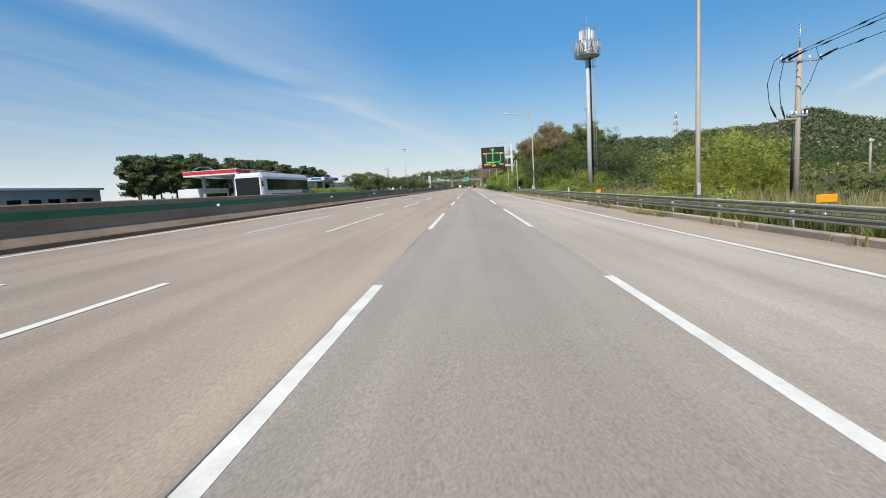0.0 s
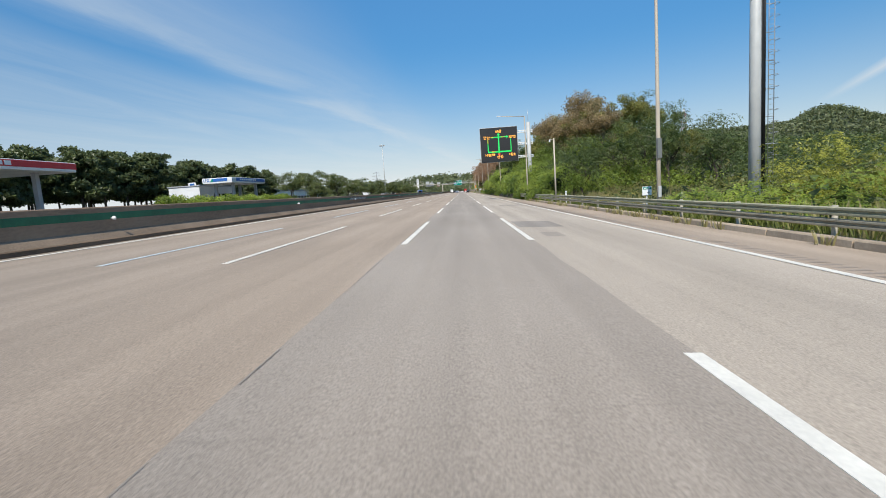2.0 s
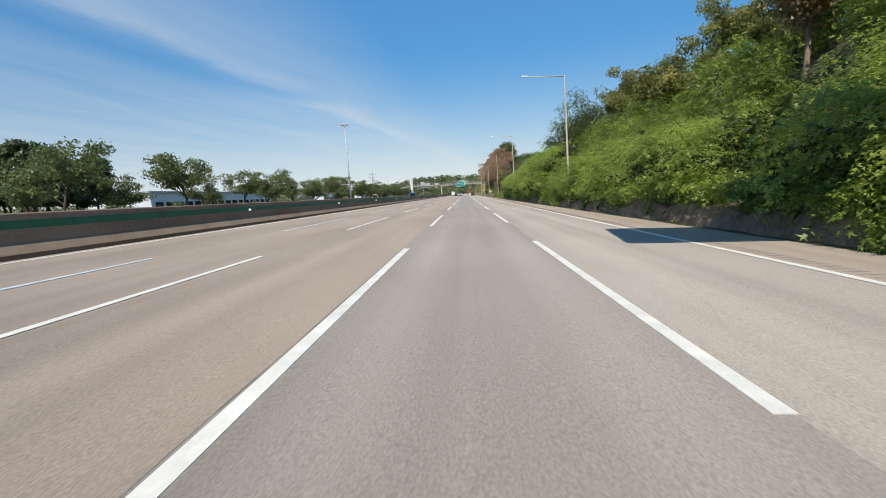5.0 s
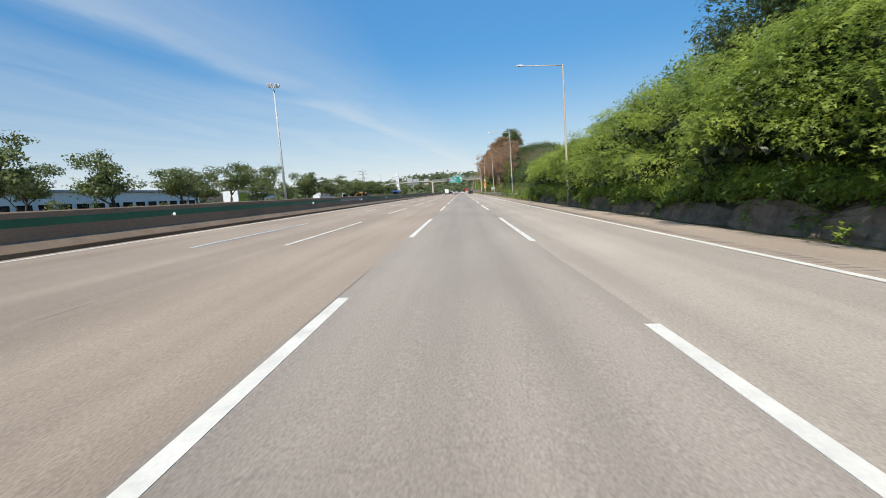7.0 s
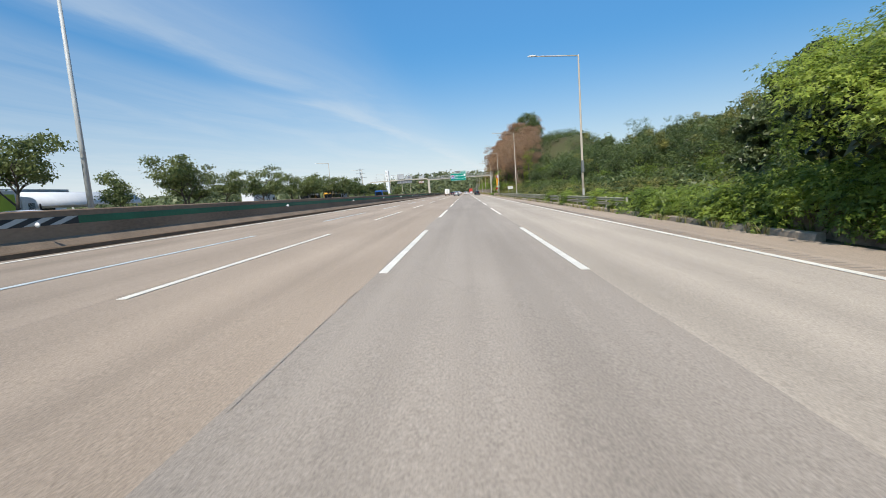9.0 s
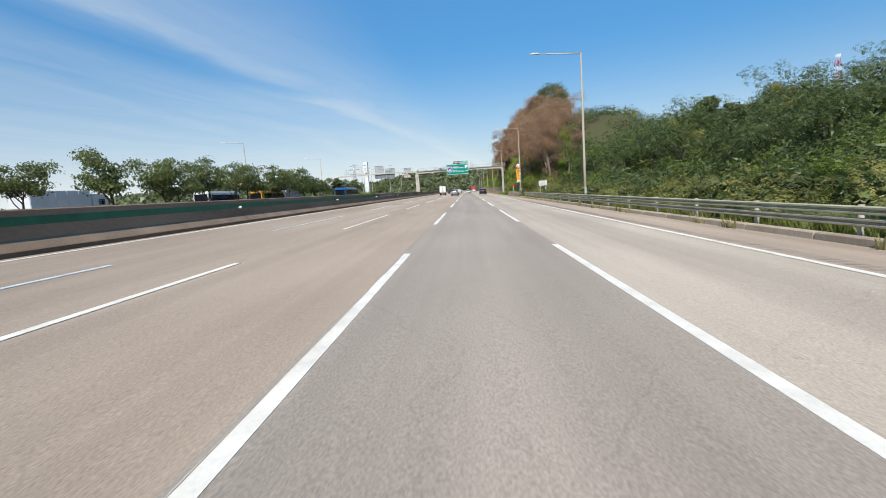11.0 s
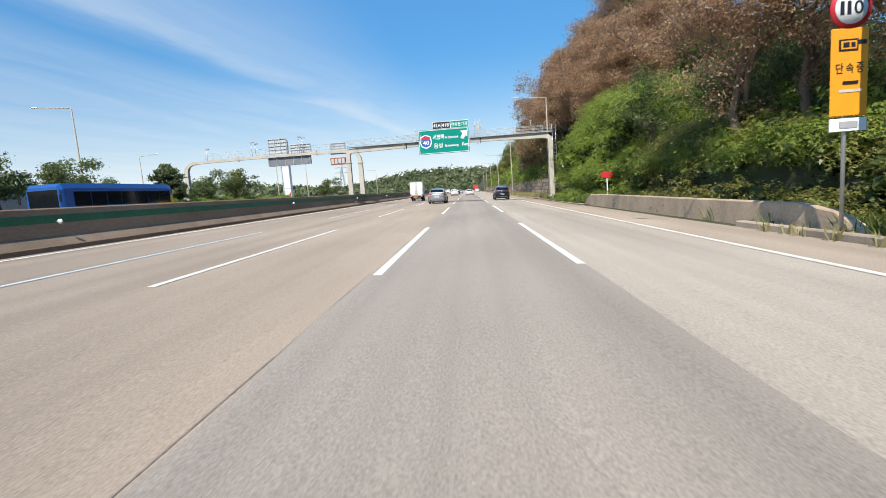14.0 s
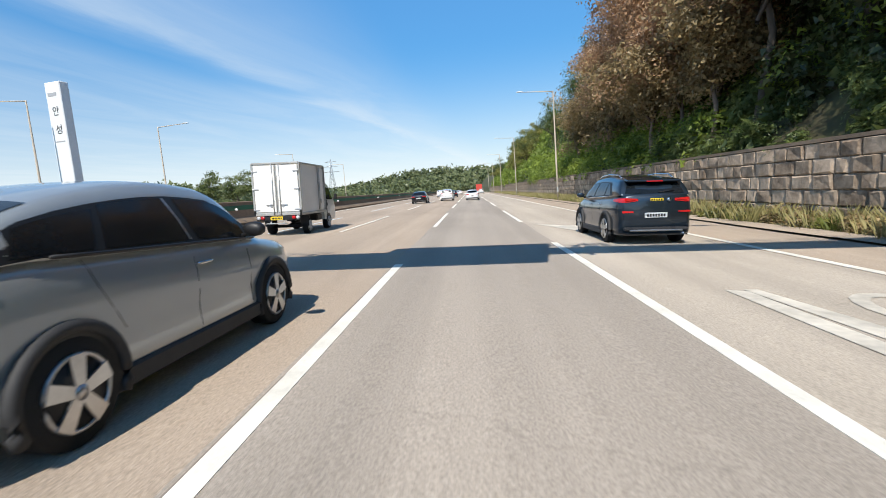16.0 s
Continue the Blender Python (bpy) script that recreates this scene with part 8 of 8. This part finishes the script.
silver = car("car", "silver-grey crossover car with dark windows passing close by", PAINT_SILVER, (-3.62, 378.72 + CY, road_z(-3.62)), -2.0, 4.32, 1.79, 1.60, (0.75, 3.45), 0.34, "coupe", True, False)
silver.rotation_euler[1] = radians(2.3)
dark = car("car", "black sedan with red tail lamps ahead in traffic", PAINT_BLACK, (-6.5, 434.5 + CY, road_z(-6.5)), 0, 4.8, 1.84, 1.44, (0.98, 3.8), 0.33, "sedan", False, False, "small")
w1 = car("car", "white minivan-like car ahead in traffic", PAINT_CARWHITE, (-3.6, 445 + CY, road_z(-3.6)), 0, 4.5, 1.83, 1.62, (0.88, 3.55), 0.34, "suv", False, False, "wide")
w2 = car("car", "white sedan ahead in the same lane", PAINT_CARWHITE, (0.05, 443.5 + CY, road_z(0.05)), 0, 4.7, 1.82, 1.42, (0.95, 3.7), 0.33, "sedan", False, False, "small")
for src, x, y, lab in ((dark, -3.7, 474, ""), (w2, 0.0, 497, ""), (w1, -7.0, 488, ""), (dark, 0.1, 540, ""), (w1, 3.8, 552, ""), (w2, -3.6, 528, ""), (dark, -6.6, 560, ""), (w2, 3.7, 600, "")):
    ob = copy_thing(src, pose(x, y, road_z(x)))
    ob["label"] = {"black": "black sedan far ahead in traffic", "white": "white car far ahead in traffic"}[src["label"].split()[0]]
    ob["group"] = "far traffic"


def box_truck(at, turn=0.0):
    """A light delivery truck: white box body, white cab, tail at y = 0."""
    t = thing("box_truck", "small white delivery truck with closed rear doors and yellow plate", "truck", at=at, turn=turn)
    BOX = mat("white_truck_panel", (0.86, 0.85, 0.81), 0.45, var=0.08, scale=0.9, fine=12)
    FRAME = mat("scuffed_aluminium_edge", (0.50, 0.49, 0.46), 0.45, metal=0.5, var=0.25, scale=2, fine=20)
    CABW = paint("white_cab_paint", (0.76, 0.76, 0.74), 0.32, 0.0)
    hw, z0, z1, bl = 0.88, 0.80, 2.66, 2.95
    part("cargo_box", Shape().box((0, bl / 2 + 0.02, (z0 + z1) / 2), (2 * hw - 0.03, bl - 0.03, z1 - z0 - 0.03)), BOX, t, "white cargo box")
    for s in (-1, 1):
        for y in (0.03, bl):
            part("corner_post", Shape().box((s * hw, y, (z0 + z1) / 2), (0.07, 0.07, z1 - z0), 0.012), FRAME, t)
        part("top_rail", Shape().box((s * hw, bl / 2, z1), (0.06, bl, 0.07), 0.012), FRAME, t)
        part("bottom_rail", Shape().box((s * hw, bl / 2, z0), (0.05, bl, 0.10), 0.012), FRAME, t)
    part("header", Shape().box((0, 0.02, z1 + 0.01), (2 * hw, 0.10, 0.07), 0.012), FRAME, t)
    part("threshold", Shape().box((0, 0.02, z0 + 0.01), (2 * hw, 0.10, 0.10), 0.012), FRAME, t)
    for s in (-1, 1):
        d = part("rear_door", Shape().box((s * 0.425, 0.0, (z0 + z1) / 2 + 0.02), (0.80, 0.035, z1 - z0 - 0.16), 0.008), BOX, t, "white rear door")
        part("lock_rod", Shape().tube([(s * 0.13, -0.045, z0 - 0.02), (s * 0.13, -0.045, z1 - 0.02)], 0.018, 8), GALV, d)
        part("door_edge", Shape().box((s * 0.035, -0.02, (z0 + z1) / 2), (0.035, 0.02, z1 - z0 - 0.14)), FRAME, d)
        h = part("latch", Shape().box((s * 0.27, -0.045, z0 + 0.36), (0.26, 0.03, 0.03), 0.008), GALV, d)
        part("latch_plate", Shape().box((s * 0.22, -0.03, z0 + 0.33), (0.09, 0.02, 0.12), 0.006), GALV, h)
        for z in (z0 + 0.18, (z0 + z1) / 2, z1 - 0.28):
            part("hinge", Shape().box((s * 0.76, -0.03, z), (0.20, 0.025, 0.05), 0.008).tube([(s * 0.86, -0.035, z - 0.05), (s * 0.86, -0.035, z + 0.05)], 0.02, 8), GALV, d)
        for z in (z0 + 0.5, (z0 + z1) / 2 + 0.3):
            part("rod_clip", Shape().box((s * 0.13, -0.04, z), (0.07, 0.03, 0.035), 0.005), GALV, d)
    sd = part("side_door", Shape().box((hw + 0.008, bl - 0.52, (z0 + z1) / 2 + 0.02), (0.025, 0.56, z1 - z0 - 0.22), 0.008), BOX, t, "narrow white side door")
    for y in (bl - 0.82, bl - 0.22):
        part("door_edge", Shape().box((hw + 0.012, y, (z0 + z1) / 2), (0.03, 0.04, z1 - z0 - 0.14)), FRAME, sd)
    part("lock_rod", Shape().tube([(hw + 0.04, bl - 0.76, z0), (hw + 0.04, bl - 0.76, z1 - 0.05)], 0.014, 6), GALV, sd)
    part("latch", Shape().box((hw + 0.04, bl - 0.62, z0 + 0.42), (0.03, 0.12, 0.16), 0.01), GALV, sd)
    # running gear
    for x in (-0.34, 0.34):
        part("chassis_rail", Shape().box((x, 2.2, 0.62), (0.07, 4.4, 0.16), 0.01), BLACK, t)
    part("rear_bumper", Shape().box((0, 0.02, 0.66), (1.66, 0.06, 0.14), 0.01), BLACK, t)
    for s in (-1, 1):
        for k, m in ((0, LAMP_CLEAR), (1, LAMP_RED)):
            part("tail_lamp", Shape().tube([(s * (0.74 - 0.15 * k), -0.035, 0.68), (s * (0.74 - 0.15 * k), 0.0, 0.68)], 0.068, 16), m, t)
        part("rubber_stop", Shape().box((s * 0.86, -0.02, 0.86), (0.07, 0.08, 0.20), 0.02), BLACK, t)
        part("mudguard", Shape().box((s * 0.70, 0.78, 0.52), (0.34, 0.025, 0.42), 0.01), BLACK, t)
    pp = part("number_plate", Shape().box((-0.06, -0.03, 0.66), (0.46, 0.02, 0.13), 0.008), PLATE_YELLOW, t, "yellow number plate")
    for k in range(7):
        part("plate_bar", Shape().box((-0.23 + k * 0.057, -0.043, 0.66), (0.034, 0.006, 0.06)), BLACK, pp)
    part("tow_step", Shape().box((-0.05, -0.06, 0.47), (0.75, 0.18, 0.03), 0.01).tube([(-0.3, 0.1, 0.6), (-0.3, -0.05, 0.47)], 0.02, 6).tube([(0.2, 0.1, 0.6), (0.2, -0.05, 0.47)], 0.02, 6), GALV, t)
    part("side_tank", Shape().box((0.66, 2.25, 0.58), (0.34, 0.65, 0.28), 0.05), BLACK, t)
    part("axle", Shape().tube([(-0.7, 1.05, 0.30), (0.7, 1.05, 0.30)], 0.06, 10).tube([(0, 1.05, 0.34), (0, 2.9, 0.5)], 0.05, 8), BLACK, t)
    RIMW = mat("white_painted_rim", (0.62, 0.62, 0.60), 0.45, var=0.2)
    for s in (-1, 1):
        wheel(t, s * 0.80, 1.05, 0.30, s, RIMW, 6)
        wheel(t, s * 0.80, 3.62, 0.31, s, RIMW, 6)
    # cab
    cw = 0.80
    prof = [(3.05, 0.42), (3.22, 0.42), (4.05, 0.36), (4.62, 0.40), (4.74, 0.62), (4.70, 0.98), (4.56, 1.22), (3.98, 1.86), (3.72, 1.96), (3.05, 1.97)]
    rings = []
    for x, k in ((-cw, 0.965), (-cw * 0.97, 0.99), (-cw * 0.6, 1.0), (cw * 0.6, 1.0), (cw * 0.97, 0.99), (cw, 0.965)):
        rings.append([(x * (1 - 0.10 * max(0.0, (z - 1.2) / 0.8)), 3.05 + (y - 3.05) * (k if y > 3.5 else 1), z) for y, z in prof])
    part("cab", Shape().loft(rings, smooth=False), CABW, t, "white truck cab")
    part("windscreen", Shape().add([(-0.70, 4.53, 1.25), (0.70, 4.53, 1.25), (0.62, 4.03, 1.83), (-0.62, 4.03, 1.83), (-0.70, 4.50, 1.23), (0.70, 4.50, 1.23), (0.62, 4.0, 1.81), (-0.62, 4.0, 1.81)],
                                   [(0, 1, 2, 3), (4, 7, 6, 5), (0, 4, 5, 1), (1, 5, 6, 2), (2, 6, 7, 3), (3, 7, 4, 0)]), GLASS_DARK, t)
    for s in (-1, 1):
        wv = [(s * 0.795, 3.50, 1.27), (s * 0.795, 4.38, 1.24), (s * 0.735, 3.98, 1.76), (s * 0.725, 3.50, 1.80)]
        wv += [(a - s * 0.03, b, c) for a, b, c in wv]
        part("side_window", Shape().add([(a + s * 0.012, b, c) for a, b, c in wv], [(0, 1, 2, 3), (4, 5, 6, 7), (0, 4, 5, 1), (1, 5, 6, 2), (2, 6, 7, 3), (3, 7, 4, 0)]), GLASS_DARK, t)
        qv = [(s * 0.797, 3.16, 1.28), (s * 0.797, 3.38, 1.28), (s * 0.73, 3.38, 1.80), (s * 0.73, 3.16, 1.80)]
        qv += [(a - s * 0.03, b, c) for a, b, c in qv]
        part("quarter_window", Shape().add([(a + s * 0.012, b, c) for a, b, c in qv], [(0, 1, 2, 3), (4, 5, 6, 7), (0, 4, 5, 1), (1, 5, 6, 2), (2, 6, 7, 3), (3, 7, 4, 0)]), GLASS_DARK, t)
        part("door_handle", Shape().box((s * 0.81, 3.46, 1.06), (0.03, 0.10, 0.14), 0.02), BLACK, t)
        part("door_gap", Shape().box((s * 0.795, 3.42, 0.88), (0.03, 0.012, 0.75)), BLACK, t)
        part("mirror", Shape().box((s * 0.96, 4.28, 1.38), (0.14, 0.08, 0.26), 0.03).tube([(s * 0.76, 4.2, 1.3), (s * 0.93, 4.28, 1.32)], 0.015, 6), BLACK, t)
        arch = [(s * 0.808, 3.62 + 0.37 * math.cos(a), 0.31 + 0.37 * math.sin(a)) for a in [math.pi * k / 14 for k in range(15)]]
        part("wheel_well", Shape().add(arch, [tuple(range(15))]), BLACK, t)
        part("headlamp", Shape().box((s * 0.60, 4.68, 0.82), (0.30, 0.14, 0.20), 0.04), LAMP_CLEAR, t)
        part("side_marker", Shape().box((s * 0.79, 4.50, 0.84), (0.03, 0.07, 0.05), 0.01), SIGN_ORANGE, t)
    fr = []
    for y, k, h in ((3.02, 1.0, 0.36), (3.30, 1.0, 0.36), (3.60, 0.95, 0.27), (3.82, 0.86, 0.10), (3.90, 0.8, 0.01)):
        fr.append([(-0.62 * k, y, 1.95), (0.62 * k, y, 1.95), (0.60 * k, y, 1.95 + h * 0.7), (0.45 * k, y, 1.95 + h), (-0.45 * k, y, 1.95 + h), (-0.60 * k, y, 1.95 + h * 0.7)])
    part("wind_deflector", Shape().loft(fr), mat("cream_fibreglass", (0.66, 0.60, 0.48), 0.5, var=0.1), t, "cream roof wind deflector")
    return t


truck = box_truck((-7.42, 394.15 + CY, road_z(-7.42)))
truck.rotation_euler[1] = radians(2.3)

def lorry(at, turn, box_mat, label, long=8.0, high=2.7, panel=None):
    """A heavy lorry with a tall box, tail at y = 0."""
    t = thing("lorry", label, "truck", at=at, turn=turn)
    part("cargo_box", Shape().box((0, long / 2, 1.0 + high / 2), (2.45, long, high), 0.04), box_mat, t, "tall cargo box")
    for s in (-1, 1):
        for k in range(int(long / 1.3) + 1):
            part("rib", Shape().box((s * 1.235, 0.1 + k * (long - 0.2) / int(long / 1.3), 1.0 + high / 2), (0.04, 0.07, high - 0.1)), box_mat, t)
        part("side_guard", Shape().box((s * 1.1, long * 0.55, 0.72), (0.05, long * 0.4, 0.30), 0.01), GALV, t)
        part("tail_lamp", Shape().box((s * 0.95, -0.02, 0.85), (0.38, 0.06, 0.13), 0.02), LAMP_RED, t)
        part("mirror", Shape().box((s * 1.36, long + 2.1, 2.2), (0.16, 0.10, 0.55), 0.03), BLACK, t)
        part("side_window", Shape().box((s * 1.13, long + 1.35, 2.25), (0.06, 0.85, 0.65), 0.02), GLASS_DARK, t)
    if panel:
        part("banner", Shape().box((1.245, long * 0.5, 1.0 + high * 0.5), (0.03, long * 0.84, high * 0.72), 0.01), panel, t, "coloured advertising panel")
    prof = [(long + 0.25, 0.55), (long + 2.25, 0.55), (long + 2.35, 1.0), (long + 2.30, 1.75), (long + 2.05, 2.75), (long + 1.6, 3.05), (long + 0.25, 3.15)]
    part("cab", Shape().loft([[(x, y if abs(x) < 1.1 else y - 0.06 * (y > long + 1), z) for y, z in prof] for x in (-1.16, -1.05, 1.05, 1.16)], smooth=False), PANEL_WHITE, t, "white driver's cab")
    part("windscreen", Shape().add([(-1.0, long + 2.30, 1.85), (1.0, long + 2.30, 1.85), (0.95, long + 2.10, 2.68), (-0.95, long + 2.10, 2.68), (-1.0, long + 2.2, 1.85), (1.0, long + 2.2, 1.85), (0.95, long + 2.0, 2.68), (-0.95, long + 2.0, 2.68)],
                                   [(0, 1, 2, 3), (4, 7, 6, 5), (0, 4, 5, 1), (1, 5, 6, 2), (2, 6, 7, 3), (3, 7, 4, 0)]), GLASS_DARK, t)
    part("chassis", Shape().box((0, long / 2 + 1, 0.85), (0.9, long + 2.2, 0.25), 0.02), BLACK, t)
    for y in (1.4, 2.6, long + 1.3):
        for s in (-1, 1):
            wheel(t, s * 1.15, y, 0.5, s)
    return t


lorry((3.9, 585, road_z(3.9)), 0, mat("red_lorry_panel", (0.55, 0.06, 0.04), 0.5, var=0.15, scale=0.6, fine=8), "red box lorry far ahead in the slow lane")
lorry((-41.8, 371.5, RZ), 184, PANEL_GREY, "grey box lorry parked at the rest area behind trees", 11.0, 3.1)
lorry((-39.5, 243, RZ), 8, PANEL_WHITE, "white lorry with yellow-green panel parked at the rest area", 7.0, 2.7, mat("yellow_green_banner", (0.42, 0.55, 0.05), 0.6, var=0.15, scale=1.5, fine=12))
lorry((-42.0, 300, RZ), -6, PANEL_WHITE, "white box lorry parked at the rest area", 6.5, 2.5)
for x, y, a, lab in ((-41.0, 190.0, 80, "white sedan parked on the rest area apron"), (-41.2, 196.5, 84, "white sedan parked on the rest area apron"), (-17.9, 230, 180, "white sedan driving on the opposite lanes"), (-41.0, 316, 88, "white sedan parked on the rest area apron"), (-38.2, 320.5, 86, "white sedan parked under the street trees"), (-38.3, 324.4, 90, "white sedan parked under the street trees")):
    ob = copy_thing(w2, pose(x, y, 0.52 if x > -30 else RZ, 0, 0, a))
    ob["label"], ob["group"] = lab, ""
for x, y, a in ((-41.2, 205, 82), (-41.0, 280, 86), (-41.2, 288, 82)):
    ob = copy_thing(dark, pose(x, y, RZ, 0, 0, a))
    ob["label"], ob["group"] = "black sedan parked on the rest area apron", ""
